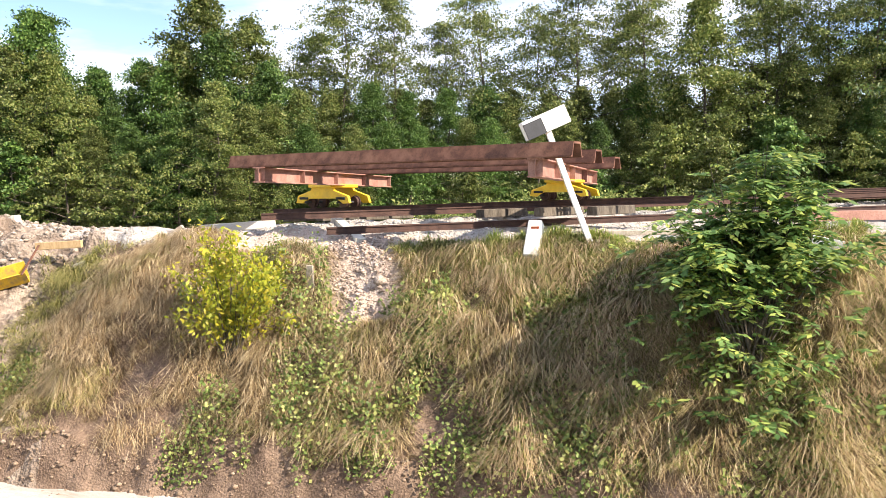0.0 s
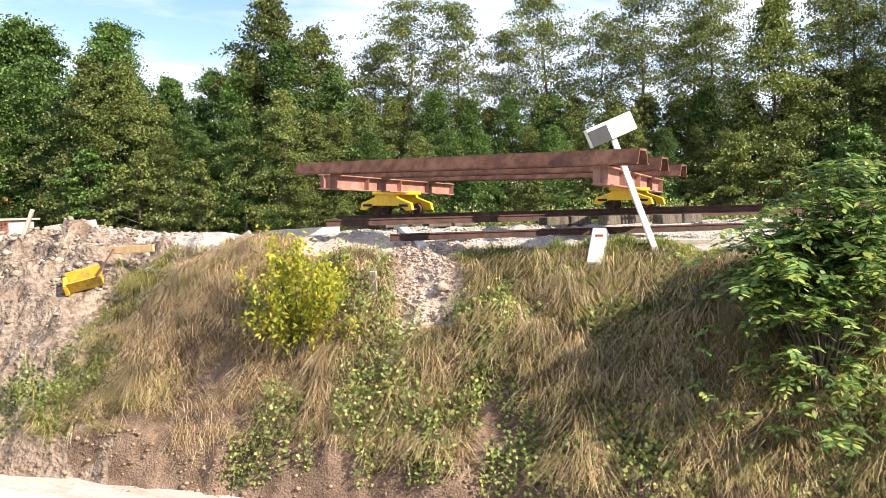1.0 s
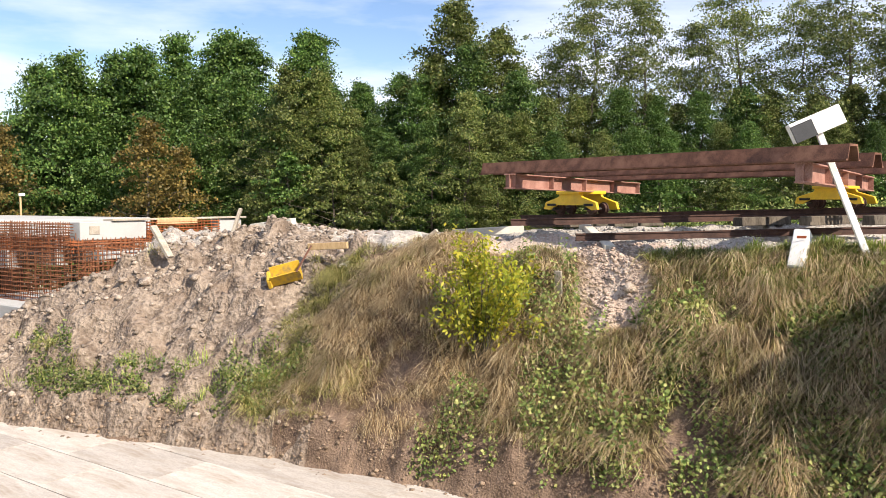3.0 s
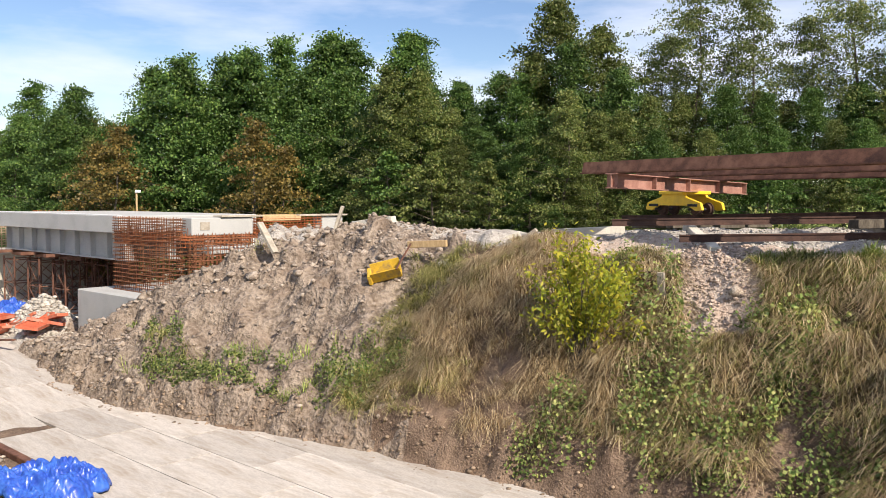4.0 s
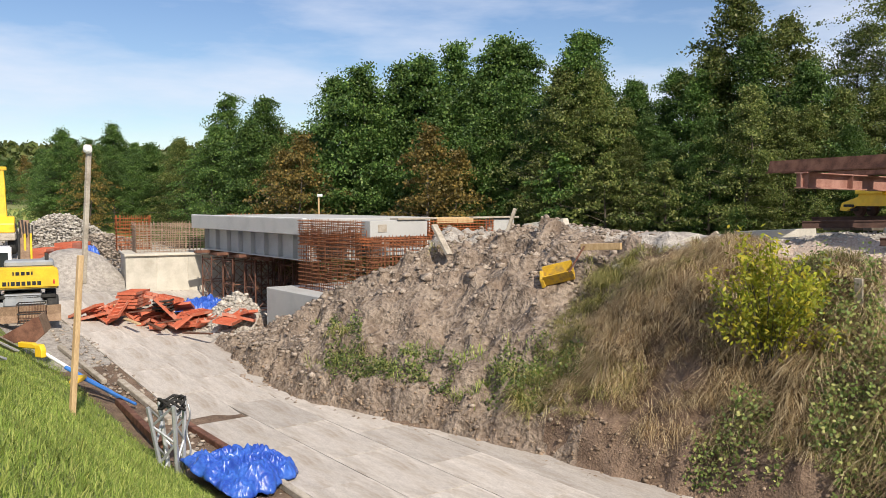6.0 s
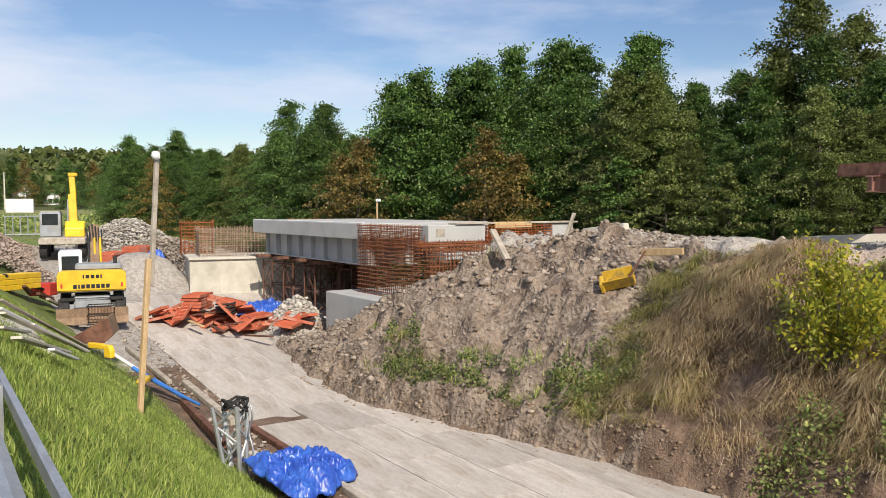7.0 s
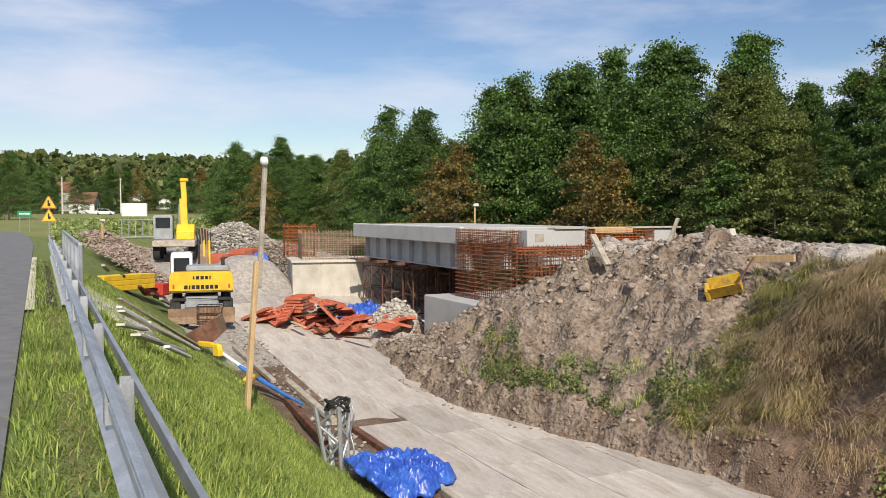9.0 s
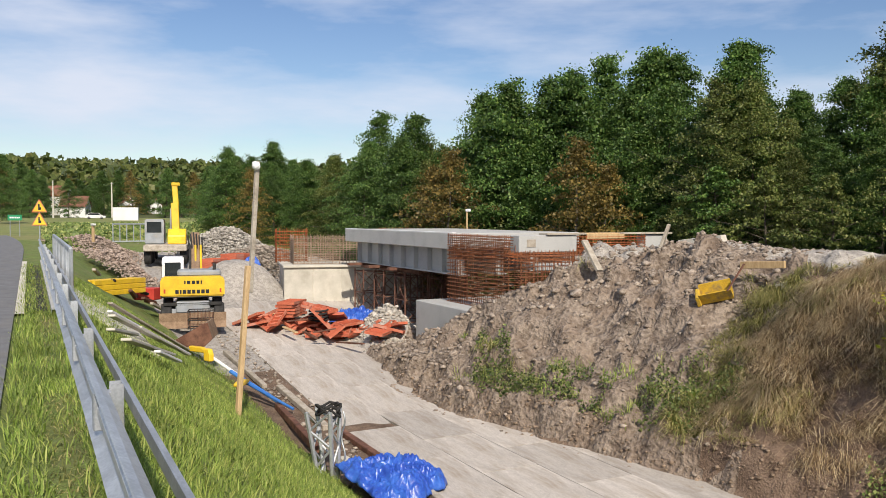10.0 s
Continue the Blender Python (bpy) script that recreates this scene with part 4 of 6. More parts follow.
# straw and roots hanging over the cut face
xs, ys, az = tufts(520, -9.0, 9.0, 0.34, 0.8, 16, 0.11, lambda x, y, e: patch(x, y, 49, 0.05) & (e > lerp(x, [-6, -2], [0.55, 0.3])))
grass_stuff("hanging_straw", "dry grass and roots hanging over the cut edge of the bank", M_STRAW, xs, ys, downhill(az, 0.6), 0.34, 0.005, 1.3, 0.6)


def bramble(name, label, n, x0, x1, e0, e1, seed, cut, size, lift):
    xs, ys, e = scatter(n, x0 - 0.8, x1 + 0.8, e0, e1 + 0.5)
    rim = np.minimum(np.minimum(xs - x0, x1 - xs) / 1.2, (e1 - e) / 0.9)
    ok = (vnoise(xs, ys, seed, 3, 0.8) + 0.45 * np.clip(rim, -1.2, 0.6) + 0.3 * vnoise(xs, ys, seed + 1, 2, 3.0) > cut + 0.15) & ~in_gully(xs, ys)
    xs, ys = xs[ok], ys[ok]
    zs = height(xs, ys) + gr.random(len(xs)) ** 1.6 * lift + 0.03
    return stuff(name, quads_mesh(name, leaf_quads(np.stack([xs, ys, zs], -1), size, gr, slim=0.42), M_LEAF_BRAMBLE), label, "bramble")


bramble("bramble", "green bramble leaves under the yellow bush", 19000, -4.8, -0.6, 0.12, 2.7, 51, 0.0, 0.075, 0.6)
bramble("bramble", "green bramble and weed leaves low on the bank", 34000, -0.8, 9.0, 0.12, 2.6, 53, -0.04, 0.08, 0.45)
bramble("bramble", "leafy green weeds at the foot of the spoil bank", 10000, -17.0, -8.5, 0.5, 1.5, 55, -0.05, 0.075, 0.30)

# ---- grass of the road embankment ----
n = 170000
ss = gr.uniform(1.5, 30, n) ** 1.0
dd = gr.uniform(-0.5, 5.4, n)
keep = gr.random(n) < np.clip(9.0 / ss, 0.25, 1.0)
ss, dd = ss[keep], dd[keep]
xs, ys = -ss / NORM + dd * SLOPE / NORM, -0.15 + ss * SLOPE / NORM + dd / NORM
# strip along the rail: withered grass, with the rail's shadow put into its tone
bare = (dd > -0.22) & (dd < 0.02) & (gr.random(len(dd)) < 0.8) & (vnoise(xs, ys, 63, 3, 0.9) > -0.35)
v, f, s = blades(xs[bare], ys[bare], height(xs[bare], ys[bare]), 0.09, 0.005, 1.2, gr)
stuff("dead_grass", mesh_np("dead_grass", v, f, s, [M_STRAW_GREEN]), "short withered grass under the guard rail, its tone also standing in for the rail's shadow", "grass")
xs, ys = xs[~bare], ys[~bare]
v, f, s = blades(xs, ys, height(xs, ys), 0.17, 0.005, 0.75, gr)
stuff("verge_grass", mesh_np("verge_grass", v, f, s, [M_GRASS]), "fresh green grass on the road embankment", "grass")

# ---- the yellow bush and the young ash ----
def yellow_bush(x, y, z):
    b = thing("bush", "young willow bush with yellow-green leaves on the bank", "bush", Matrix.Translation((x, y, z)))
    r = np.random.default_rng(61)
    bm = bmesh.new()
    pos = []
    for i in range(38):
        ang = r.uniform(0, 6.28)
        reach = r.uniform(0.1, 1.55)
        tip = Vector((math.cos(ang) * reach, math.sin(ang) * reach * 0.7, r.uniform(1.0, 2.7) * (1.1 - 0.2 * reach)))
        mid = tip * 0.5 + Vector((0, 0, 0.25))
        rod(bm, (r.normal() * 0.06, r.normal() * 0.06, -0.1), mid, 0.011, 5, 0.008)
        rod(bm, mid, tip, 0.008, 5, 0.003)
        for _ in range(110):
            g = r.uniform(0.1, 1.05)
            p = mid.lerp(tip, g) if g > 0.3 else mid * (0.4 + g * 2)
            pos.append(list(p + Vector(r.normal(size=3)) * 0.12))
    part("trunk", bm, M_BARK, b)
    me = quads_mesh("leaves", leaf_quads(np.array(pos), 0.115, r, slim=0.22), M_LEAF_YELLOW)
    share("leaves", me, b, Matrix())
    return b


def frond(p, out, length, r, verts):
    """A pinnate leaf: pairs of leaflets along a drooping rib."""
    out = out.normalized()
    side = out.cross(Vector((0, 0, 1))).normalized()
    for i in range(7):
        g = 0.2 + 0.8 * i / 6
        q = p + out * length * g + Vector((0, 0, -length * 0.45 * g * g))
        for sgn in ((-1, 1) if i < 6 else (0,)):
            d = (side * sgn * 0.9 + out * 0.5 + Vector((0, 0, -0.35)) + Vector(r.normal(size=3)) * 0.12).normalized()
            w = d.cross(Vector((0, 0, 1)) + Vector(r.normal(size=3)) * 0.3).normalized()
            L = length * 0.42
            verts.extend([list(q), list(q + d * L * 0.42 + w * L * 0.23), list(q + d * L), list(q + d * L * 0.42 - w * L * 0.23)])


def young_ash(x, y, z):
    t = thing("young_tree", "bushy young ash tree with feathered green leaves", "tree", Matrix.Translation((x, y, z)))
    r = np.random.default_rng(67)
    bm = bmesh.new()
    verts = []
    for i in range(46):
        ang = r.uniform(0, 6.28)
        reach = r.uniform(0.15, 1.75)
        tip = Vector((math.cos(ang) * reach * 1.1, math.sin(ang) * reach * 0.8, r.uniform(2.0, 3.95) * (1.05 - 0.22 * reach)))
        mid = tip * 0.5 + Vector((0, 0, 0.3))
        rod(bm, (r.normal() * 0.1, r.normal() * 0.1, -0.1), mid, 0.018, 5, 0.012)
        rod(bm, mid, tip, 0.012, 5, 0.004)
        for _ in range(19):
            g = r.uniform(0.0, 1.0) ** 0.7
            a2 = r.uniform(0, 6.28)
            frond(mid.lerp(tip, g), Vector((math.cos(a2), math.sin(a2), r.uniform(-0.1, 0.7))), r.uniform(0.28, 0.5), r, verts)
    for _ in range(300):
        a2 = r.uniform(0, 6.28)
        p = Vector((r.normal() * 0.85, r.normal() * 0.6 - 0.35, r.uniform(-0.6, 2.4)))
        frond(p, Vector((math.cos(a2), math.sin(a2), r.uniform(-0.1, 0.5))), r.uniform(0.28, 0.45), r, verts)
    part("trunk", bm, M_BARK, t)
    share("leaves", quads_mesh("leaves", np.array(verts), M_LEAF_ASH), t, Matrix())
    return t


yellow_bush(-4.25, 16.5, h1(-4.25, 16.5))
young_ash(4.95, 13.35, h1(4.95, 13.35))

# ---- rebar ----
def bar(bm, a, b, r):
    """A thin square bar, cheap enough for whole cages."""
    a, b = Vector(a), Vector(b)
    d = (b - a).normalized()
    ref = Vector((0, 0, 1)) if abs(d.z) < 0.9 else Vector((1, 0, 0))
    s = d.cross(ref).normalized() * r
    u = d.cross(s).normalized() * r
    q = [[bm.verts.new(p + v) for v in (s, u, -s, -u)] for p in (a, b)]
    for i in range(4):
        bm.faces.new((q[0][i], q[0][(i + 1) % 4], q[1][(i + 1) % 4], q[1][i]))


def cage(name, label, m, sx, sy, z0, z1, nx_, ny_, nz, r=0.013, mat=M_REBAR, stick=0.25):
    """A box of crossing bars with the uprights standing proud."""
    c = thing(name, label, "rebar cage", m, group="rebar cages")
    rr = random.Random(int(sx * 100 + z1 * 10))
    ups = [(sx * i / (nx_ - 1), y) for i in range(nx_) for y in (0, sy)] + [(x, sy * j / (ny_ - 1)) for j in range(1, ny_ - 1) for x in (0, sx)]
    bm = bmesh.new()
    for x, y in ups:
        bar(bm, (x + rr.uniform(-.015, .015), y, z0), (x + rr.uniform(-.03, .03), y + rr.uniform(-.02, .02), z1 + stick * rr.uniform(0.3, 1)), r)
    tagged(part("upright_grid", bm, mat, c), kind="stuff")
    bm = bmesh.new()
    for k_ in range(nz):
        z = z0 + (z1 - z0) * (k_ + 0.5) / nz + rr.uniform(-.012, .012)
        for y in (-0.02, sy + 0.02):
            bar(bm, (-0.06, y, z + rr.uniform(-.01, .01)), (sx + 0.06, y, z + rr.uniform(-.01, .01)), r)
        for x in (-0.02, sx + 0.02):
            bar(bm, (x, -0.06, z), (x, sy + 0.06, z), r)
    tagged(part("hoop_grid", bm, mat, c), kind="stuff")
    return c


ABUT = bridge_m(0, 0, 0) @ Matrix.Translation((0.1, 4.2, 0)) @ Matrix.Rotation(radians(-12), 4, 'Z') @ Matrix.Translation((-0.1, -4.2, 0))
cage("rebar_cage", "rusty reinforcing bar cage of the bridge pier", bridge_m(B_LEN + 0.05, -0.15, 0), 4.2, 3.4, -1.75, 0.42, 32, 14, 15, 0.014, M_REBAR)
cage("rebar_cage", "fresh red rusty bars over the pier", bridge_m(B_LEN + 0.05, -0.1, 0), 4.4, 5.6, 0.02, 0.42, 34, 36, 4, 0.012, M_REBAR_RED, 0.10)
cage("rebar_cage", "rusty bar cage at the edge of the bridge deck", bridge_m(B_LEN + 0.05, -0.15, 0), 4.0, 0.5, 0.42, 0.95, 28, 4, 6, 0.013, M_REBAR, 0.03)
cage("rebar_cage", "rusty bar cage beside the raw formwork board", bridge_m(B_LEN + 4.0, 2.5, 0), 0.5, 2.8, 0.40, 0.95, 4, 20, 6, 0.013, M_REBAR_RED, 0.04)
cage("rebar_cage", "pale dusty reinforcing cage on the far abutment", ABUT @ Matrix.Translation((-2.8, -2.3, 0)), 2.2, 4.4, -0.85, 0.55, 10, 26, 12, 0.014, M_REBAR_DUST, 0.1)
cage("rebar_cage", "fresh red reinforcing cage on the far abutment", ABUT @ Matrix.Translation((-2.6, 2.4, 0)), 1.6, 1.5, -0.85, 0.95, 9, 9, 12, 0.014, M_REBAR_RED, 0.05)
cage("rebar_cage", "tall rusty reinforcing cage behind the abutment", ABUT @ Matrix.Translation((-3.9, -3.0, 0)), 1.0, 1.6, -0.85, 0.85, 6, 9, 10, 0.013, M_REBAR_RED, 0.1)
cage("rebar_cage", "rusty bar mat standing before the end of the deck", bridge_m(B_LEN + 4.8, -0.1, 0), 0.18, 5.6, -1.6, 0.40, 3, 38, 12, 0.013, M_REBAR, 0.12)
abutment.matrix_basis = ABUT

# end of the deck at the pier: upstand, dowels, boards
kerb_block = thing("deck_upstand", "grey concrete deck upstand with a recessed panel", "concrete block", bridge_m(B_LEN + 4.15, 0, 0))
bm = bmesh.new()
box(bm, 0, 1.3, 0.70, 0.55, 2.3, 0.56, bevel=0.02)
part("block", bm, M_CONC, kerb_block)
bm = bmesh.new()
box(bm, 0.275, 0.62, 0.72, 0.03, 0.34, 0.26, bevel=0.005)
part("recess_panel", bm, M_WOOD_GREY, kerb_block, "darker recessed panel")
bm = bmesh.new()
box(bm, 0, 5.95, 0.68, 0.5, 1.0, 0.56, bevel=0.02)
tagged(part("concrete_block", bm, M_CONC), "grey concrete end block of the bridge deck", "concrete block").matrix_basis = bridge_m(B_LEN + 4.15, 0, 0)
bm = bmesh.new()
for i in range(26):
    box(bm, 0.45, 2.3 + i * 0.12, 0.20, 0.06, 0.06, 0.26)
dowels = tagged(part("dowel_bars", bm, M_WHITE), "row of white coated dowel bars on the deck edge", "dowel bars", kind="stuff")
dowels.matrix_basis = bridge_m(B_LEN + 4.15, 0, 0)
bm = bmesh.new()
box(bm, 0.2, 3.4, -0.05, 0.9, 5.6, 0.22, bevel=0.02)
tagged(part("bearing_shelf", bm, M_CONC), "grey concrete bearing shelf under the deck end", "concrete shelf").matrix_basis = bridge_m(B_LEN + 4.15, 0, 0)
for o_, w_, m_ in ((3.6, 1.6, M_WOOD), (2.0, 1.6, M_WOOD_GREY), (5.4, 2.4, M_WOOD_GREY)):
    bm = bmesh.new()
    box(bm, 0.1, o_, 1.02, 0.5, w_, 0.06, bevel=0.008)
    tagged(part("plank", bm, m_), "raw formwork board lying on the bridge deck", "plank", group="boards on the deck").matrix_basis = bridge_m(B_LEN + 4.15, 0, 0)
bm = bmesh.new()
box(bm, 0.36, 3.6, 0.93, 0.03, 1.6, 0.16, bevel=0.005)
tagged(part("plank", bm, M_WOOD), "raw edge board fixed to the deck end", "plank").matrix_basis = bridge_m(B_LEN + 4.15, 0, 0)

# abutment face boards and its sloping wing
for i in range(5):
    bm = bmesh.new()
    box(bm, 0.102, -2.15 + 1.42 * i, -2.1, 0.03, 1.39, 2.26, bevel=0.012)
    part("cast_panel", bm, M_CONC_WARM, abutment)
for i in range(3):
    bm = bmesh.new()
    box(bm, -2.8 + i * 1.12, -2.802, -2.1, 1.09, 0.03, 2.26, bevel=0.012)
    part("cast_panel", bm, M_CONC_WARM, abutment)
bm = bmesh.new()
prism(bm, [(-5.6, -0.95), (-3.3, -0.95), (-3.3, -3.3), (-3.9, -3.3)], 0.5, Matrix.Translation((0, -2.4, 0)))
part("wing", bm, M_CONC_WARM, abutment)


# ---- scaffold towers under the span ----
def scaffold(m, label):
    t = thing("scaffold_tower", label, "scaffold", m, group="scaffold towers")
    for x in (0, 1.1):
        for y in (0, 1.1):
            bm = bmesh.new()
            rod(bm, (x, y, 0), (x, y, 2.35), 0.035, 6)
            part("leg", bm, M_RUST, t)
    for z in (0.25, 1.2, 2.2):
        bm = bmesh.new()
        for a, b in (((0, 0), (1.1, 0)), ((1.1, 0), (1.1, 1.1)), ((1.1, 1.1), (0, 1.1)), ((0, 1.1), (0, 0))):
            rod(bm, (*a, z), (*b, z), 0.024, 5)
        part("ring", bm, M_RUST, t)
    for a, b in (((0, 0), (1.1, 0)), ((1.1, 0), (1.1, 1.1)), ((0, 0), (0, 1.1))):
        for z0, z1 in ((0.25, 1.2), (1.2, 2.2), (1.2, 0.25), (2.2, 1.2)):
            bm = bmesh.new()
            rod(bm, (*a, z0), (*b, z1), 0.018, 4)
            part("brace", bm, M_RUST, t)
    bm = bmesh.new()
    box(bm, 0.55, 0.55, 2.42, 1.9, 0.16, 0.16)
    box(bm, 0.55, 0.55, 2.56, 0.3, 2.2, 0.12)
    part("head_beam", bm, M_RUST, t)
    return t


tower = scaffold(bridge_m(0.8, 0.2, -3.25), "rusty steel scaffold tower carrying the bridge span")
for s_, o_ in ((3.0, 0.3), (4.9, 0.5), (6.6, 1.4), (0.9, 2.6), (3.0, 2.8), (4.9, 3.0), (2.0, 4.6)):
    copy_thing(tower, bridge_m(s_, o_, -3.25))

# stones round the pier and broken concrete behind the site
sr = np.random.default_rng(77)


def stones(name, label, xs, ys, sizes, mat, bury=0.3, zs=None):
    """Irregular stones: jittered octahedra with cut corners, joined."""
    base = np.array([[1, 0, 0], [-1, 0, 0], [0, 1, 0], [0, -1, 0], [0, 0, 1], [0, 0, -1], [.6, .6, .6], [-.6, .6, .5], [.6, -.6, .6], [-.6, -.6, .6]], float)
    tris = np.array([[6, 0, 2], [6, 2, 4], [6, 4, 0], [7, 2, 1], [7, 4, 2], [7, 1, 4], [8, 3, 0], [8, 4, 3], [8, 0, 4], [9, 1, 3], [9, 3, 4], [9, 4, 1], [0, 5, 2], [2, 5, 1], [1, 5, 3], [3, 5, 0]])
    n_ = len(xs)
    zs = height(xs, ys) if zs is None else zs
    v = base[None] * (1 + sr.normal(size=(n_, 10, 3)) * 0.16)
    v *= (sizes[:, None] * sr.uniform(0.6, 1.2, (n_, 3)))[:, None, :]
    a = sr.uniform(0, 6.28, n_)
    ca, sa = np.cos(a)[:, None], np.sin(a)[:, None]
    v = np.stack([v[..., 0] * ca - v[..., 1] * sa, v[..., 0] * sa + v[..., 1] * ca, v[..., 2] * 0.75], -1)
    v += np.stack([xs, ys, zs + sizes * (0.5 - bury)], -1)[:, None, :]
    f = (tris[None] + (np.arange(n_) * 10)[:, None, None]).reshape(-1, 3)
    return stuff(name, mesh_np(name, v.reshape(-1, 3), f, np.full(len(f), 3), [mat]), label, "stones")


M_STONE = material("loose_stone", (0.22, 0.18, 0.145), (0.40, 0.345, 0.285), 4, 0.92, bump=0.6, fine=30, bump_dist=0.02, island=True)
M_STONE_PALE = material("broken_concrete", (0.33, 0.30, 0.26), (0.54, 0.50, 0.44), 3, 0.9, bump=0.5, fine=25, bump_dist=0.02, island=True)
M_SPOIL_STONE = material("spoil_stone", (0.20, 0.155, 0.12), (0.41, 0.345, 0.285), 5, 0.95, bump=0.8, fine=40, bump_dist=0.03, island=True)
M_CLOD_PALE = material("pale_soil_clod", (0.27, 0.20, 0.16), (0.46, 0.37, 0.305), 4, 0.95, bump=0.7, fine=30, bump_dist=0.03, island=True)
M_CLOD = material("soil_clod", (0.17, 0.12, 0.085), (0.32, 0.24, 0.17), 4, 0.95, bump=0.7, fine=30, bump_dist=0.03, island=True)
n = 4500
xs, ys, e = scatter(n, -25.0, -8.5, -0.3, 7.5)
keep = (e < bank_width(xs) + 2.5) & (sr.random(n) < 0.4 + 0.6 * (vnoise(xs, ys, 71, 3, 0.8) > 0)) & (ys < 24)
xs, ys = xs[keep], ys[keep]
stones("spoil_stones", "loose grey stones and clods over the spoil heap", xs, ys, 0.012 + 0.10 * sr.random(len(xs)) ** 6, M_SPOIL_STONE)
n = 6500
xs, ys, e = scatter(n, -24.0, -9.0, 0.2, 7.0)
keep = (e < bank_width(xs) + 2.0) & ((e > bank_width(xs) - 1.6) | (xs < -17.5) | (sr.random(n) < 0.12)) & (ys < 23.5)
xs, ys = xs[keep], ys[keep]
stones("heap_clods", "pinkish grey clods and broken stones on the spoil heap", xs, ys, 0.02 + 0.11 * sr.random(len(xs)) ** 4, M_SPOIL_STONE, 0.4)
n = 4000
xs, ys, e = scatter(n, -22.0, 9.0, -0.3, 0.5)
stones("toe_clods", "crumbled brown soil clods along the foot of the bank", xs, ys, 0.015 + 0.06 * sr.random(n) ** 4, M_CLOD)
n = 14000
xs = sr.uniform(-13, 14, n)
ys = 17.6 + 0.34 * np.maximum(xs, -3.5) + sr.uniform(0, 4.6, n)
keep = (across(xs, ys) - toe(xs)) > bank_width(xs) + 0.2
stones("ballast_stones", "loose pale track ballast stones", xs[keep], ys[keep], 0.012 + 0.03 * sr.random(keep.sum()) ** 2, M_STONE_PALE)
n = 3600
xs, ys = sr.uniform(-2.5, -0.6, n), sr.uniform(16.3, 18.4, n)
keep = in_gully(xs, ys)
stones("gully_clods", "pale sandy clods in the scoured gully", xs[keep], ys[keep], 0.012 + 0.05 * sr.random(keep.sum()) ** 3, M_CLOD_PALE, 0.45)
n = 1500
xs, ys = -25.4 + sr.normal(size=n) * 1.0, 21.9 + sr.normal(size=n) * 0.8
stones("rubble_mound", "mound of pale rubble beside the pier", xs, ys, 0.025 + 0.12 * sr.random(n) ** 4, M_STONE_PALE, 0.35)
for x, y, s_ in ((-14.9, 20.3, 0.28), (-13.3, 20.1, 0.22), (-15.6, 20.1, 0.22), (-12.6, 20.6, 0.16), (-19.4, 17.9, 0.14), (-20.0, 17.4, 0.12), (-11.6, 20.9, 0.16), (-2.75, 17.75, 0.13), (-1.3, 16.9, 0.2)):
    st = stones("boulder", "large pale stone on the spoil heap", np.array([x]), np.array([y]), np.array([s_]), M_SPOIL_STONE, 0.4)
    st["kind"] = ""
    tagged(st, "large pale stone lying in loose soil", "boulder", group="boulders")
    del st["kind"]

# ---- guard rail ----
guard = thing("guard_rail", "galvanised steel guard rail with a W-shaped beam along the road", "guard rail")
W_OUT = [(0.0, 0.155), (0.035, 0.14), (0.08, 0.10), (0.08, 0.06), (0.03, 0.02), (0.03, -0.02), (0.08, -0.06), (0.08, -0.10), (0.035, -0.14), (0.0, -0.155),
         (-0.004, -0.15), (0.03, -0.13), (0.074, -0.097), (0.074, -0.063), (0.025, -0.022), (0.025, 0.022), (0.074, 0.063), (0.074, 0.097), (0.03, 0.13), (-0.004, 0.15)]
for i in range(10):
    bm = bmesh.new()
    s0 = -6 + i * 4.0
    sweep(bm, [(u, v) for u, v in W_OUT], road_point(s0, -0.03, 0.60), road_point(s0 + 4.05, -0.03, 0.60))
    part("beam", bm, M_ZINC, guard)
bm = bmesh.new()
box(bm, 0, 0, 0.02, 0.10, 0.006, 1.44)
box(bm, 0.047, 0.03, 0.02, 0.006, 0.06, 1.44)
box(bm, -0.047, 0.03, 0.02, 0.006, 0.06, 1.44)
me_post = bpy.data.meshes.new("post")
bm.to_mesh(me_post)
bm.free()
me_post.materials.append(M_ZINC)
bm = bmesh.new()
box(bm, 0, 0, 0, 0.08, 0.15, 0.20, bevel=0.006)
me_block = bpy.data.meshes.new("spacer")
bm.to_mesh(me_block)
bm.free()
me_block.materials.append(M_ZINC)
A_ROAD = math.atan2(ALONG.y, ALONG.x)
POST_S = -1.87
for i in range(14):
    s = POST_S + i * 2.3
    p = road_point(s, 0.12, 0.0)
    share("post", me_post, guard, Matrix.Translation(p) @ Matrix.Rotation(A_ROAD, 4, 'Z'))
    p = road_point(s, 0.05, 0.60)
    share("spacer", me_block, guard, Matrix.Translation(p) @ Matrix.Rotation(A_ROAD, 4, 'Z'))
bm = bmesh.new()
sweep(bm, [(-0.03, -0.035), (0.03, -0.035), (0.03, -0.027), (-0.022, -0.027), (-0.022, 0.035), (-0.03, 0.035)], road_point(-4, 0.19, 0.62), road_point(27.5, 0.19, 0.62))
part("back_strip", bm, M_ZINC, guard, "thin angle strip behind the posts")

# pedestrian railing further along
railing = thing("railing", "galvanised bar railing beside the culvert", "railing")
for i in range(6):
    bm = bmesh.new()
    p = road_point(14.4 + i * 2.0, 0.26, 0)
    rod(bm, p, p + Vector((0, 0, 1.1)), 0.035, 6)
    part("post", bm, M_ZINC, railing)
for z in (0.15, 0.55, 1.1):
    bm = bmesh.new()
    rod(bm, road_point(14.4, 0.26, z), road_point(24.4, 0.26, z), 0.028, 6)
    part("rail", bm, M_ZINC, railing)
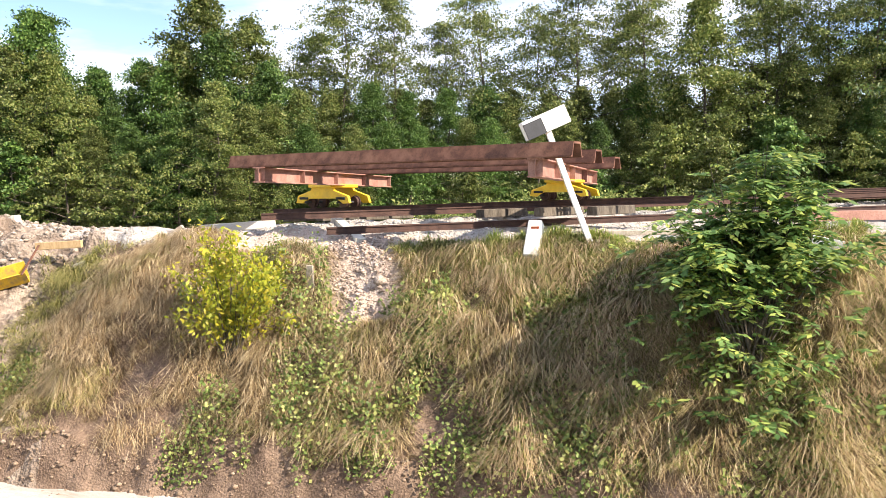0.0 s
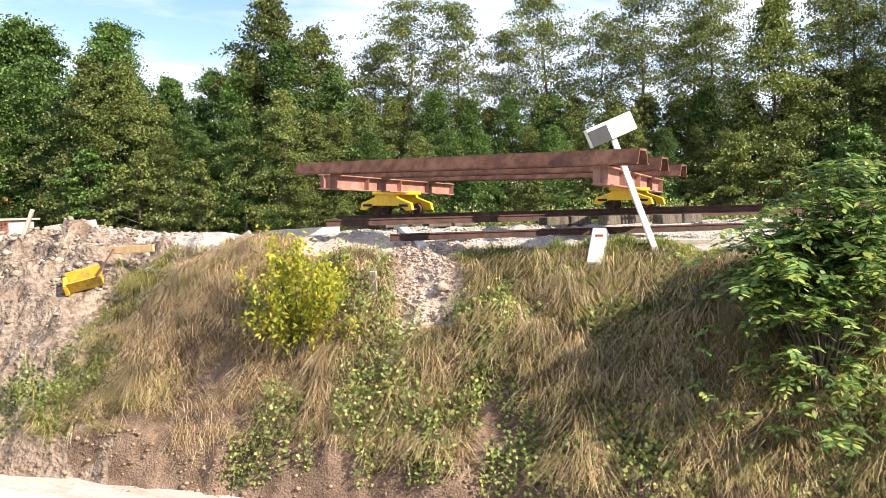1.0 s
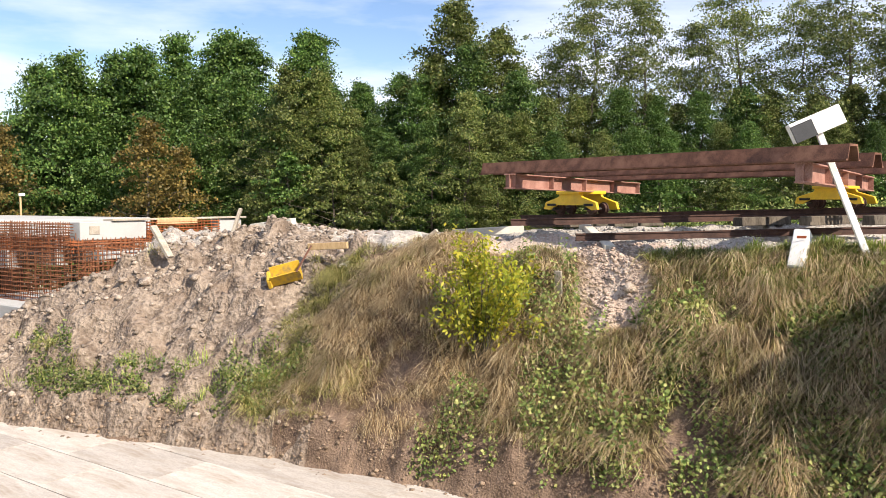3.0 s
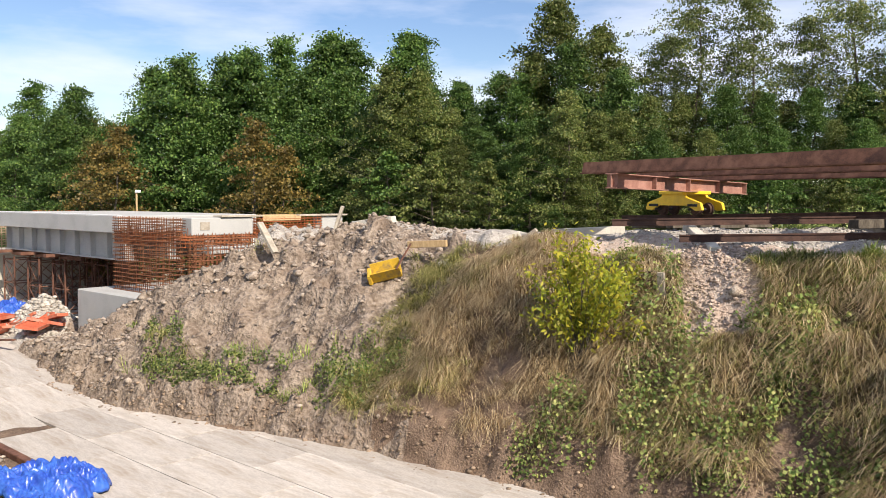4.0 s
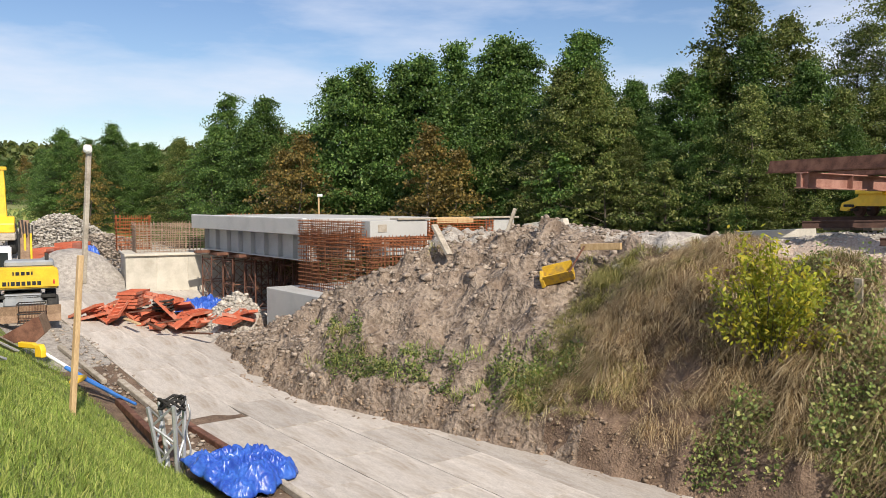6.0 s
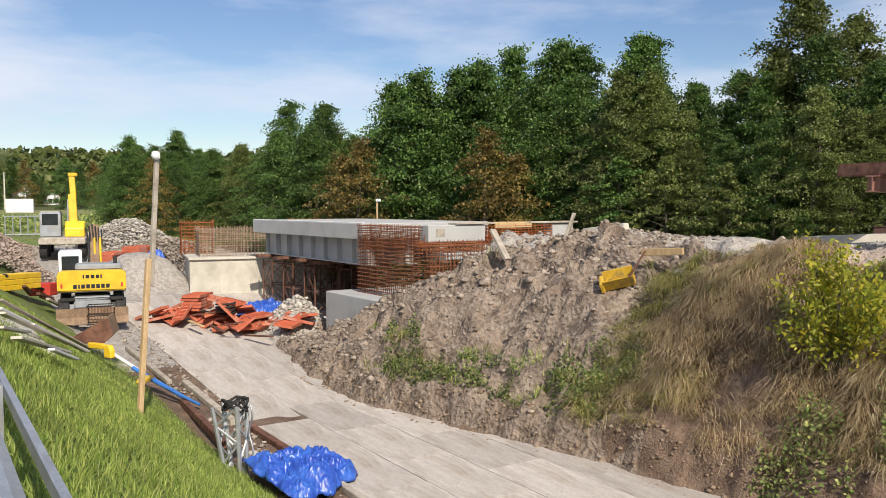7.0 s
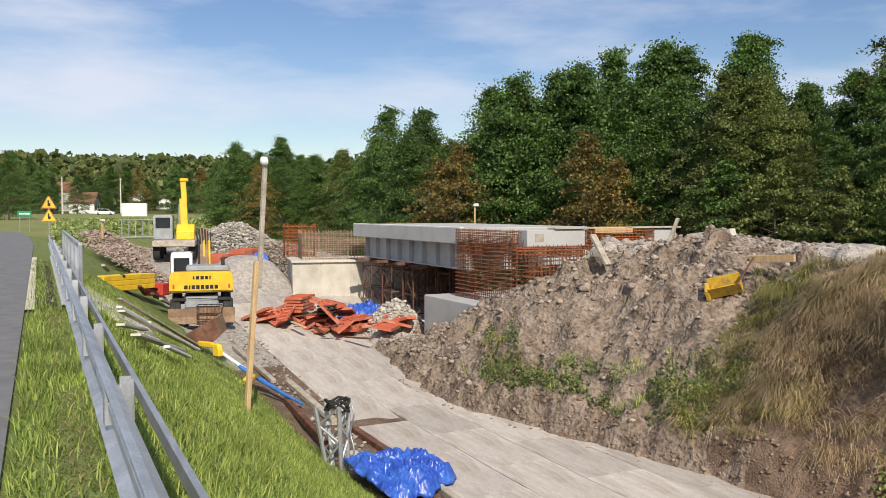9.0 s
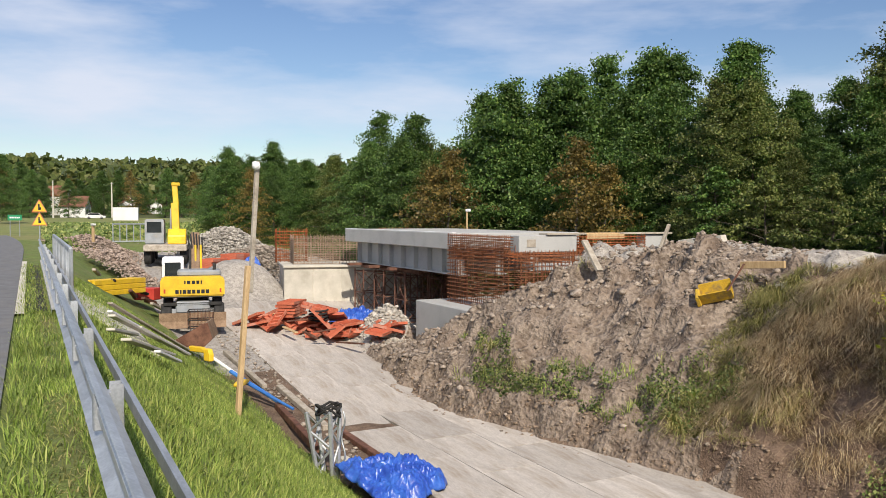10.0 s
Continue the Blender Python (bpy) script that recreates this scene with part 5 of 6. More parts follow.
for i in range(60):
    bm = bmesh.new()
    p = road_point(14.5 + i * 0.165, 0.26, 0.15)
    bar(bm, p, p + Vector((0, 0, 0.95)), 0.009)
    part("bar", bm, M_ZINC, railing)
for s0, s1, d0, d1, z1, nm, lb, mt in ((15.2, 32, -0.54, -0.40, 0.045, "kerb", "pale concrete kerb beside the asphalt", M_CONC_WARM), (15.8, 30, -0.39, -0.06, 0.012, "gutter", "dark stone gutter beside the road", M_DARK),
                                       (15.2, 32, 0.0, 0.22, 0.09, "kerb", "pale concrete kerb under the guard rail", M_CONC)):
    tagged(strip(nm, s0, s1, d0, d1, -0.25, z1, mt), lb, nm, kind="structure")
bm = bmesh.new()
rows = []
for i in range(5):
    s = 17 + i * 1.5
    rows.append([bm.verts.new(road_point(s, d, 0.0 - 0.70 * max(0, d - 0.4))) for d in (0.4, 1.0, 1.9)] + [bm.verts.new(road_point(s, d, -0.5 - 0.70 * max(0, d - 0.4))) for d in (1.9, 0.4)])
for a, b in zip(rows, rows[1:]):
    for q in range(5):
        bm.faces.new((a[q], a[(q + 1) % 5], b[(q + 1) % 5], b[q]))
bm.faces.new(rows[0][::-1])
bm.faces.new(rows[-1])
bmesh.ops.recalc_face_normals(bm, faces=bm.faces[:])
tagged(part("slope_paving", bm, M_CONC_WARM), "grey concrete slope paving below the road edge", "paving", kind="structure")

before_site = set(scene.objects)

# ---- timber lamp pole ----
pole = thing("lamp_pole", "tall raw timber lamp pole of two lapped battens", "lamp pole")
for a, b, w, m_ in (((-15.15, 8.40, -2.7), (-15.22, 8.72, 0.6), 0.10, M_WOOD), ((-15.24, 8.78, 0.05), (-15.29, 9.0, 2.72), 0.085, M_WOOD_GREY)):
    bm = bmesh.new()
    sweep(bm, [(-w / 2, -w / 2), (w / 2, -w / 2), (w / 2, w / 2), (-w / 2, w / 2)], a, b, (0, 1, 0))
    bmesh.ops.bevel(bm, geom=bm.edges[:], offset=0.01, segments=1, affect='EDGES')
    part("batten", bm, m_, pole)
bm = bmesh.new()
lathe(bm, [(0.03, 0.10), (0.075, 0.05), (0.085, 0.0), (0.06, -0.06)], 12, Matrix.Translation((-15.22, 8.93, 2.62)) @ Matrix.Rotation(0.7, 4, 'X'))
part("lamp_head", bm, M_WHITE, pole, "white lamp head")

# ---- lattice frame with hoses ----
latt = thing("lattice_mast", "grey steel lattice mast section standing by the road", "lattice mast", Matrix.Translation((-14.45, 10.15, -4.0)) @ Matrix.Rotation(0.5, 4, 'Z') @ Matrix.Rotation(-0.08, 4, 'Y'))
legs = [(0.27, 0.25), (-0.27, 0.25), (-0.27, -0.25), (0.27, -0.25)]
for x, y in legs:
    bm = bmesh.new()
    rod(bm, (x * 0.55, y * 0.55, 0), (x, y, 1.55), 0.048, 6)
    part("chord", bm, M_ZINC, latt)
for i in range(4):
    for j in range(4):
        x0, y0 = legs[j]
        x1, y1 = legs[(j + 1) % 4]
        g0, g1 = 0.55 + 0.45 * i / 4, 0.55 + 0.45 * (i + 1) / 4
        bm = bmesh.new()
        a, b = ((x0, y0), (x1, y1)) if i % 2 else ((x1, y1), (x0, y0))
        rod(bm, (a[0] * g0, a[1] * g0, 1.55 * i / 4), (b[0] * g1, b[1] * g1, 1.55 * (i + 1) / 4), 0.028, 5)
        part("lacing", bm, M_ZINC, latt)


def hose(name, label, pts, r, mat):
    cu = bpy.data.curves.new(name, 'CURVE')
    cu.dimensions = '3D'
    cu.bevel_depth = r
    cu.bevel_resolution = 2
    sp = cu.splines.new('POLY')
    sp.points.add(len(pts) - 1)
    for q, p in enumerate(pts):
        sp.points[q].co = (*p, 1)
    cu.materials.append(mat)
    return tagged(new(name, cu), label, "hose")


hose("hose", "coiled dark hose hung over the lattice mast", [(-14.45 + 0.26 * math.cos(t_ * 0.5) + 0.05 * math.sin(t_ * 1.3), 10.15 + 0.22 * math.sin(t_ * 0.5), -2.44 + 0.12 * math.sin(t_ * 0.9)) for t_ in range(40)], 0.028, M_DARK)
hose("hose", "grey cable hanging down the lattice mast", [(-14.15 + 0.06 * math.sin(t_ * 0.6), 10.3, -2.45 - 0.07 * t_) for t_ in range(20)], 0.02, M_ZINC)


# ---- tarpaulins ----
def tarp(cx_, cy_, sx, sy, h, seed, label):
    n_ = 120
    u = np.linspace(-1, 1, n_)
    U, V = np.meshgrid(u, u)
    a = np.arctan2(V, U)
    rr_ = np.sqrt(U * U + V * V)
    edge = 0.92 + 0.10 * np.sin(3 * a + seed) + 0.06 * np.sin(7 * a + 2 * seed) + 0.04 * np.sin(15 * a + seed)
    sq = np.maximum(np.abs(U), np.abs(V)) / np.maximum(rr_, 1e-6)
    X, Y = cx_ + U * sq * edge * sx, cy_ + V * sq * edge * sy
    R = rr_ * sq
    dome = np.clip(1 - R ** 2.6, 0, 1) ** 0.7
    cr_ = np.random.default_rng(seed)
    fold = 0 * X
    for count, tall, steep, reach_ in ((22, 0.20, 0.9, 0.7), (60, 0.13, 1.3, 0.4), (170, 0.075, 1.7, 0.2)):
        layer = 0 * X
        for w_ in range(count):
            px_, py_ = cx_ + cr_.uniform(-1, 1) * sx, cy_ + cr_.uniform(-1, 1) * sy
            t_ = cr_.uniform(0, math.pi)
            al = np.clip((X - px_) * math.cos(t_) + (Y - py_) * math.sin(t_), -reach_, reach_)
            off_ = np.hypot(X - px_ - al * math.cos(t_), Y - py_ - al * math.sin(t_))
            layer = np.maximum(layer, tall * cr_.uniform(0.5, 1.0) - steep * off_)
        fold = fold + layer
    Z = height(X, Y, False) + 0.06 + h * dome * (0.92 + 0.25 * vnoise(X, Y, seed, 2, 0.9)) + fold * (0.3 + 0.7 * dome)
    i_ = np.arange(n_ * n_).reshape(n_, n_)
    q = np.stack([i_[:-1, :-1], i_[:-1, 1:], i_[1:, 1:], i_[1:, :-1]], -1).reshape(-1, 4)
    me = mesh_np("tarpaulin", np.stack([X, Y, Z], -1).reshape(-1, 3), q, np.full(len(q), 4), [M_TARP], smooth=False)
    ob = tagged(new("tarpaulin", me), label, "tarpaulin")
    sol = ob.modifiers.new("thick", 'SOLIDIFY')
    sol.thickness = 0.012
    return ob


tarp(-13.15, 10.75, 1.2, 1.1, 0.42, 4, "crumpled blue plastic tarpaulin heap beside the concrete road")
tarp(-28.3, 22.1, 1.0, 1.3, 0.65, 8, "crumpled blue tarpaulin by the red formwork")
tarp(-40.2, 24.2, 0.6, 0.7, 0.9, 12, "blue tarpaulin over goods behind the abutment")


# ---- boards, pipes and offcuts along the lower road ----
def on_ground(x, y, lift=0.06):
    return (x, y, h1(x, y) + lift)


brd = random.Random(9)
for x0, y0, x1, y1, w, m_ in ((-12.3, 4.9, -14.9, 6.9, 0.22, M_CONC_WARM), (-12.6, 4.8, -14.2, 5.9, 0.18, M_CONC_WARM), (-13.4, 5.9, -14.6, 6.9, 0.15, M_WHITE),
                              (-15.4, 6.0, -18.2, 8.6, 0.20, M_CONC_WARM), (-16.2, 6.3, -19.4, 9.6, 0.16, M_WHITE), (-18.8, 7.4, -20.6, 10.2, 0.18, M_WOOD_GREY), (-16.9, 7.2, -18.9, 9.3, 0.15, M_CONC_WARM)):
    plank(on_ground(x0, y0, 0.07), on_ground(x1, y1, 0.07), w * 0.7, 0.04, "weathered whitish board lying on the grass slope", m_, group="boards on the slope")
for s0, ln, d0, w, hgt, m_, lb in ((13.5, 3.6, 6.55, 0.16, 0.14, M_WOOD_GREY, "old grey timber edging along the concrete road"), (17.6, 3.4, 6.50, 0.18, 0.14, M_RUST, "rusty steel channel along the concrete road"),
                                   (21.2, 4.2, 6.2, 0.2, 0.16, M_WOOD_GREY, "old grey timber edging along the concrete road"), (19.0, 4.5, 5.3, 0.16, 0.2, M_RUST, "rusty steel beam along the debris"),
                                   (25.5, 5.0, 5.6, 0.16, 0.14, M_WOOD_GREY, "grey timber in the debris by the road"), (12.0, 2.2, 6.3, 0.14, 0.08, M_WOOD_GREY, "grey board at the edge of the concrete road"),
                                   (10.8, 2.0, 5.9, 0.18, 0.06, M_WOOD, "raw board beside the tarpaulin"), (16.8, 1.6, 5.9, 0.22, 0.12, M_CONC_WARM, "broken concrete kerb stone in the debris")):
    a, b = BASE + ALONG * s0 + INTO * d0, BASE + ALONG * (s0 + ln) + INTO * (d0 + brd.uniform(-0.25, 0.25))
    plank(on_ground(a.x, a.y, 0.07), on_ground(b.x, b.y, 0.07), w, hgt, lb, m_, "edge_board", "edging boards")
M_BLUE = material("blue_plastic", (0.03, 0.13, 0.42), (0.06, 0.20, 0.55), 3, 0.4, bump=0.1)
for (x0, y0, x1, y1, r_, m_, lb) in ((-22.4, 12.5, -20.4, 12.9, 0.06, M_BLUE, "blue plastic pipe in the debris"), (-23.4, 12.5, -21.4, 12.9, 0.05, M_WHITE, "white plastic pipe in the debris"), (-21.4, 12.4, -19.6, 12.8, 0.04, M_BLUE, "thin blue plastic pipe in the debris")):
    bm = bmesh.new()
    rod(bm, on_ground(x0, y0, 0.14), on_ground(x1, y1, 0.14), r_, 10)
    tagged(part("pipe", bm, m_), lb, "pipe", group="plastic pipes")
for x, y, sx, sy, sz, m_, lb in ((-22.6, 11.9, 0.3, 0.16, 0.36, M_YELLOW, "yellow painted steel offcut standing in the debris"), (-23.4, 12.0, 0.7, 0.15, 0.16, M_YELLOW, "yellow steel offcut in the debris"), (-21.3, 12.2, 0.6, 0.25, 0.12, M_YELLOW, "yellow steel plate lying in the debris")):
    bm = bmesh.new()
    prism(bm, [(-sx / 2, 0), (sx / 2, 0), (sx / 2, sz * 0.6), (sx / 4, sz), (-sx / 2, sz)], sy)
    bmesh.ops.bevel(bm, geom=bm.edges[:], offset=0.02, segments=1, affect='EDGES')
    tagged(part("steel_offcut", bm, m_), lb, "steel offcut").matrix_basis = Matrix.Translation((x, y, h1(x, y))) @ Matrix.Rotation(brd.uniform(-1, 1), 4, 'Z')
n = 900
ss, dd = sr.uniform(9, 34, n), 5.5 + 1.1 * sr.random(n)
xs, ys = -ss / NORM + dd * SLOPE / NORM, -0.15 + ss * SLOPE / NORM + dd / NORM
stones("debris", "broken bricks, stones and crumbs beside the concrete road", xs, ys, 0.015 + 0.08 * sr.random(n) ** 4, M_STONE)
n = 1300
xs, ys = sr.uniform(-52, -26, n), sr.uniform(14, 30, n)
keep = (across(xs, ys) > 11.5)
stones("site_rubble", "scattered stones over the building site", xs[keep], ys[keep], 0.03 + 0.16 * sr.random(keep.sum()) ** 4, M_STONE_PALE)

# rusty yellow bucket
bk = thing("excavator_bucket", "rust-worn yellow excavator bucket lying by the road", "bucket", Matrix.Translation((-24.6, 12.4, h1(-24.6, 12.4))) @ Matrix.Rotation(0.9, 4, 'Z'))
bm = bmesh.new()
prism(bm, [(-0.7, 0.0), (0.5, 0.0), (0.75, 0.25), (0.6, 0.75), (0.52, 0.73), (0.65, 0.28), (0.45, 0.08), (-0.7, 0.06)], 1.1)
part("shell", bm, M_MUD, bk)
for y in (-0.55, 0.55):
    bm = bmesh.new()
    prism(bm, [(-0.7, 0.0), (0.5, 0.0), (0.75, 0.25), (0.6, 0.75)], 0.04, Matrix.Translation((0, y, 0)))
    part("cheek", bm, M_RUST, bk)


# ---- wheeled excavator seen from behind ----
M_GLASS = material("dark_glass", (0.012, 0.016, 0.018), (0.025, 0.03, 0.033), 2, 0.2, bump=0, spec=0.4)
M_RED = material("red_paint", (0.45, 0.04, 0.03), (0.55, 0.07, 0.05), 3, 0.5, bump=0.1)


def wheel_under(parent, x, y, z, r, w):
    bm = bmesh.new()
    lathe(bm, [(r * 0.55, -w / 2), (r * 0.92, -w / 2), (r, -w * 0.38), (r, w * 0.38), (r * 0.92, w / 2), (r * 0.55, w / 2)], 24, Matrix.Translation((x, y, z)) @ Matrix.Rotation(math.pi / 2, 4, 'Y'))
    wh = part("wheel", bm, M_DARK, parent)
    bm = bmesh.new()
    lathe(bm, [(r * 0.2, -w * 0.45), (r * 0.56, -w * 0.4), (r * 0.56, w * 0.4), (r * 0.2, w * 0.45)], 16, Matrix.Translation((x, y, z)) @ Matrix.Rotation(math.pi / 2, 4, 'Y'))
    part("rim", bm, M_YELLOW, wh)


def letter_bars(parent, widths, gap, x0, y, z0, h_, mat, depth=0.012):
    """Plain bars in place of lettering."""
    x = x0
    for i, w in enumerate(widths):
        bm = bmesh.new()
        box(bm, x + w / 2, y, z0, w, depth, h_, bevel=0.003)
        part("lettering_bar", bm, mat, parent)
        x += w + gap


exm = Matrix.Translation((-32.2, 16.5, h1(-32.2, 16.5))) @ Matrix.Rotation(radians(62), 4, 'Z')
exc = thing("excavator", "yellow wheeled excavator with a white cab, seen parked on the site", "excavator", exm)
bm = bmesh.new()
box(bm, 0, 0.1, 0.85, 1.3, 3.6, 0.45, bevel=0.06)
box(bm, 0, -1.4, 0.62, 2.2, 0.35, 0.35, bevel=0.04)
box(bm, 0, 1.5, 0.62, 2.2, 0.35, 0.35, bevel=0.04)
part("chassis", bm, M_GREY, exc)
for x in (-1.0, 1.0):
    for y in (-1.35, 1.35):
        wheel_under(exc, x, y, 0.5, 0.5, 0.4)
bm = bmesh.new()
prism(bm, [(-2.35, 0.12), (-2.22, 0.1), (-2.18, 0.35), (-2.26, 0.7), (-2.36, 0.72), (-2.30, 0.38)], 2.5, Matrix.Rotation(math.pi / 2, 4, 'Z'))
blade = part("dozer_blade", bm, M_MUD, exc, "mud-brown dozer blade")
for x in (-0.6, 0.6):
    bm = bmesh.new()
    box(bm, x, -2.0, 0.5, 0.14, 0.5, 0.2, bevel=0.02)
    part("blade_arm", bm, M_MUD, blade)
bm = bmesh.new()
lathe(bm, [(0.6, 1.05), (0.62, 1.1), (0.62, 1.2), (0.55, 1.22)], 20)
part("slew_ring", bm, M_DARK, exc)
bm = bmesh.new()
box(bm, 0, 0.2, 1.30, 2.45, 3.0, 0.18, bevel=0.03)
part("deck", bm, M_GREY, exc)
bm = bmesh.new()
prism(bm, [(-1.22, 1.28), (1.22, 1.28), (1.22, 1.95), (1.12, 2.06), (-1.12, 2.06), (-1.22, 1.95)], 0.62, Matrix.Translation((0, -1.28, 0)))
bmesh.ops.bevel(bm, geom=bm.edges[:], offset=0.05, segments=2, affect='EDGES')
cw = part("counterweight", bm, M_YELLOW, exc)
letter_bars(cw, [0.13, 0.06, 0.13, 0.13, 0.13, 0.13, 0.13, 0.13], 0.045, -0.66, -1.60, 1.47, 0.15, M_BLACK)
letter_bars(cw, [0.05, 0.13, 0.13, 0.11, 0.05], 0.05, -0.32, -1.60, 1.84, 0.13, M_BLACK)
for x in (-1.06, 1.06):
    bm = bmesh.new()
    box(bm, x, -1.60, 1.50, 0.07, 0.012, 0.16, bevel=0.003)
    part("rear_lamp", bm, M_RED, cw)
bm = bmesh.new()
box(bm, 0.25, -0.35, 2.15, 1.7, 1.3, 0.24, bevel=0.06)
part("engine_hood", bm, M_GREY, exc)
bm = bmesh.new()
box(bm, 0.85, -0.7, 2.35, 0.14, 0.14, 0.35, bevel=0.02)
part("exhaust", bm, M_DARK, exc)
bm = bmesh.new()
prism(bm, [(-0.75, 1.39), (0.75, 1.39), (0.85, 1.9), (0.60, 2.75), (-0.55, 2.75), (-0.75, 2.5)], 0.85, Matrix.Translation((-0.78, 0.75, 0)) @ Matrix.Rotation(math.pi / 2, 4, 'Z'))
bmesh.ops.bevel(bm, geom=bm.edges[:], offset=0.05, segments=2, affect='EDGES')
cabin = part("cab", bm, M_WHITE, exc, "white cab")
bm = bmesh.new()
box(bm, -0.78, -0.005, 2.27, 0.62, 0.03, 0.55, bevel=0.01)
part("rear_window", bm, M_GLASS, cabin)
bm = bmesh.new()
box(bm, -1.21, 0.75, 2.2, 0.03, 1.0, 0.75, bevel=0.01)
part("side_window", bm, M_GLASS, cabin)
bm = bmesh.new()
prism(bm, [(0.3, 1.5), (0.7, 1.45), (1.9, 2.6), (2.3, 3.7), (2.05, 3.75), (1.5, 2.85)], 0.36, Matrix.Translation((0.12, 0, 0)) @ Matrix.Rotation(math.pi / 2, 4, 'Z'))
bmesh.ops.bevel(bm, geom=bm.edges[:], offset=0.03, segments=1, affect='EDGES')
boom = part("boom", bm, M_MUD, exc, "worn brown and yellow boom")
for x in (-0.10, 0.12, 0.34):
    bm = bmesh.new()
    rod(bm, (x, 0.9, 1.5), (x, 1.5, 3.2), 0.045, 8)
    part("ram", bm, M_YELLOW if x > 0 else M_DARK, boom)
for q in range(6):
    bm = bmesh.new()
    rod(bm, (-0.1 + q * 0.1, 1.6, 2.9), (-0.2 + q * 0.12, 1.85, 3.75 - 0.07 * abs(q - 2)), 0.035, 6)
    part("hydraulic_hose", bm, M_DARK, boom)
bm = bmesh.new()
box(bm, 0, -1.55, 0.98, 2.2, 0.3, 0.12, bevel=0.02)
part("bumper", bm, M_DARK, exc)

# wire crate and red toolbox beside it
crate = thing("wire_crate", "dark wire mesh crate on the concrete road", "crate", Matrix.Translation((-29.6, 14.9, h1(-29.6, 14.9) + 0.05)) @ Matrix.Rotation(1.0, 4, 'Z'))
for z in (0.03, 0.35, 0.7):
    bm = bmesh.new()
    for a, b in (((0, 0), (0.9, 0)), ((0.9, 0), (0.9, 0.7)), ((0.9, 0.7), (0, 0.7)), ((0, 0.7), (0, 0))):
        bar(bm, (*a, z), (*b, z), 0.02)
    part("frame", bm, M_DARK, crate)
for i in range(10):
    for y in (0, 0.7):
        bm = bmesh.new()
        bar(bm, (0.1 * i, y, 0), (0.1 * i, y, 0.7), 0.008)
        part("wire", bm, M_RUST, crate)
bm = bmesh.new()
box(bm, 0, 0, 0.25, 0.9, 0.6, 0.5, bevel=0.03)
tagged(part("tool_chest", bm, M_RED), "red metal tool chest beside the excavator", "tool chest").matrix_basis = Matrix.Translation((-33.6, 15.2, h1(-33.6, 15.2))) @ Matrix.Rotation(0.6, 4, 'Z')

# ---- telescopic crane truck with its boom raised ----
crm = Matrix.Translation((-46.3, 22.4, h1(-46.3, 22.4))) @ Matrix.Rotation(radians(60), 4, 'Z')
crane = thing("mobile_crane", "mobile crane with a raised yellow telescopic boom", "crane", crm)
bm = bmesh.new()
box(bm, 0, 0.5, 0.95, 2.3, 5.5, 0.35, bevel=0.04)
part("bed", bm, M_WOOD_GREY, crane, "worn flat bed")
for x in (-0.95, 0.95):
    for y in (-1.4, 0.2, 2.4):
        wheel_under(crane, x, y, 0.5, 0.5, 0.38)
bm = bmesh.new()
prism(bm, [(-0.8, 1.12), (0.8, 1.12), (0.85, 1.8), (0.6, 2.55), (-0.7, 2.55), (-0.8, 2.0)], 1.05, Matrix.Translation((-0.7, 0.4, 0)) @ Matrix.Rotation(math.pi / 2, 4, 'Z'))
bmesh.ops.bevel(bm, geom=bm.edges[:], offset=0.05, segments=2, affect='EDGES')
cab2 = part("cab", bm, M_GREY, crane, "grey operator cab")
bm = bmesh.new()
box(bm, -0.7, -0.43, 2.1, 0.8, 0.03, 0.6, bevel=0.01)
part("window", bm, M_GLASS, cab2)
bm = bmesh.new()
prism(bm, [(-0.8, 1.12), (0.7, 1.12), (0.45, 1.9), (-0.35, 2.0), (-0.8, 1.6)], 1.0, Matrix.Translation((0.55, 0.1, 0)) @ Matrix.Rotation(math.pi / 2, 4, 'Z'))
bmesh.ops.bevel(bm, geom=bm.edges[:], offset=0.04, segments=1, affect='EDGES')
part("turret", bm, M_YELLOW, crane)
for w, z0, z1, nm in ((0.42, 1.5, 3.5, "boom_base"), (0.31, 3.3, 4.55, "boom_section")):
    bm = bmesh.new()
    sweep(bm, [(-w / 2, -w / 2), (w / 2, -w / 2), (w / 2, w / 2), (-w / 2, w / 2)], (0.48, 0.1 + 0.08 * z0, z0), (0.40, 0.1 + 0.08 * z1, z1), (0, 1, 0))
    bmesh.ops.bevel(bm, geom=bm.edges[:], offset=0.03, segments=1, affect='EDGES')
    part(nm, bm, M_YELLOW, crane)
bm = bmesh.new()
box(bm, 0.46, 0.46, 4.6, 0.48, 0.42, 0.2, bevel=0.03)
part("boom_head", bm, M_YELLOW, crane)
bm = bmesh.new()
rod(bm, (0.15, 0.3, 1.7), (0.2, 0.35, 3.2), 0.06, 8)
part("lift_ram", bm, M_ZINC, crane)


# ---- formwork ----
def small_mesh(name, mat, boxes):
    bm = bmesh.new()
    for bx in boxes:
        box(bm, *bx)
    me_ = bpy.data.meshes.new(name)
    bm.to_mesh(me_)
    bm.free()
    me_.materials.append(mat)
    return me_


def form_panel(w, l):
    """The meshes of a red steel formwork panel: skin, side rim and cross rib."""
    return (w, l, small_mesh("skin", M_FORM, [(0, 0, 0.01, w, l, 0.012)]), small_mesh("rim", M_FORM, [(0, 0, 0.06, 0.03, l, 0.1)]),
            small_mesh("rib", M_FORM, [(0, 0, 0.06, w - 0.06, 0.02, 0.09)]))


panels = [form_panel(0.75, 1.5), form_panel(0.6, 1.2), form_panel(0.45, 1.5)]
fr = random.Random(21)


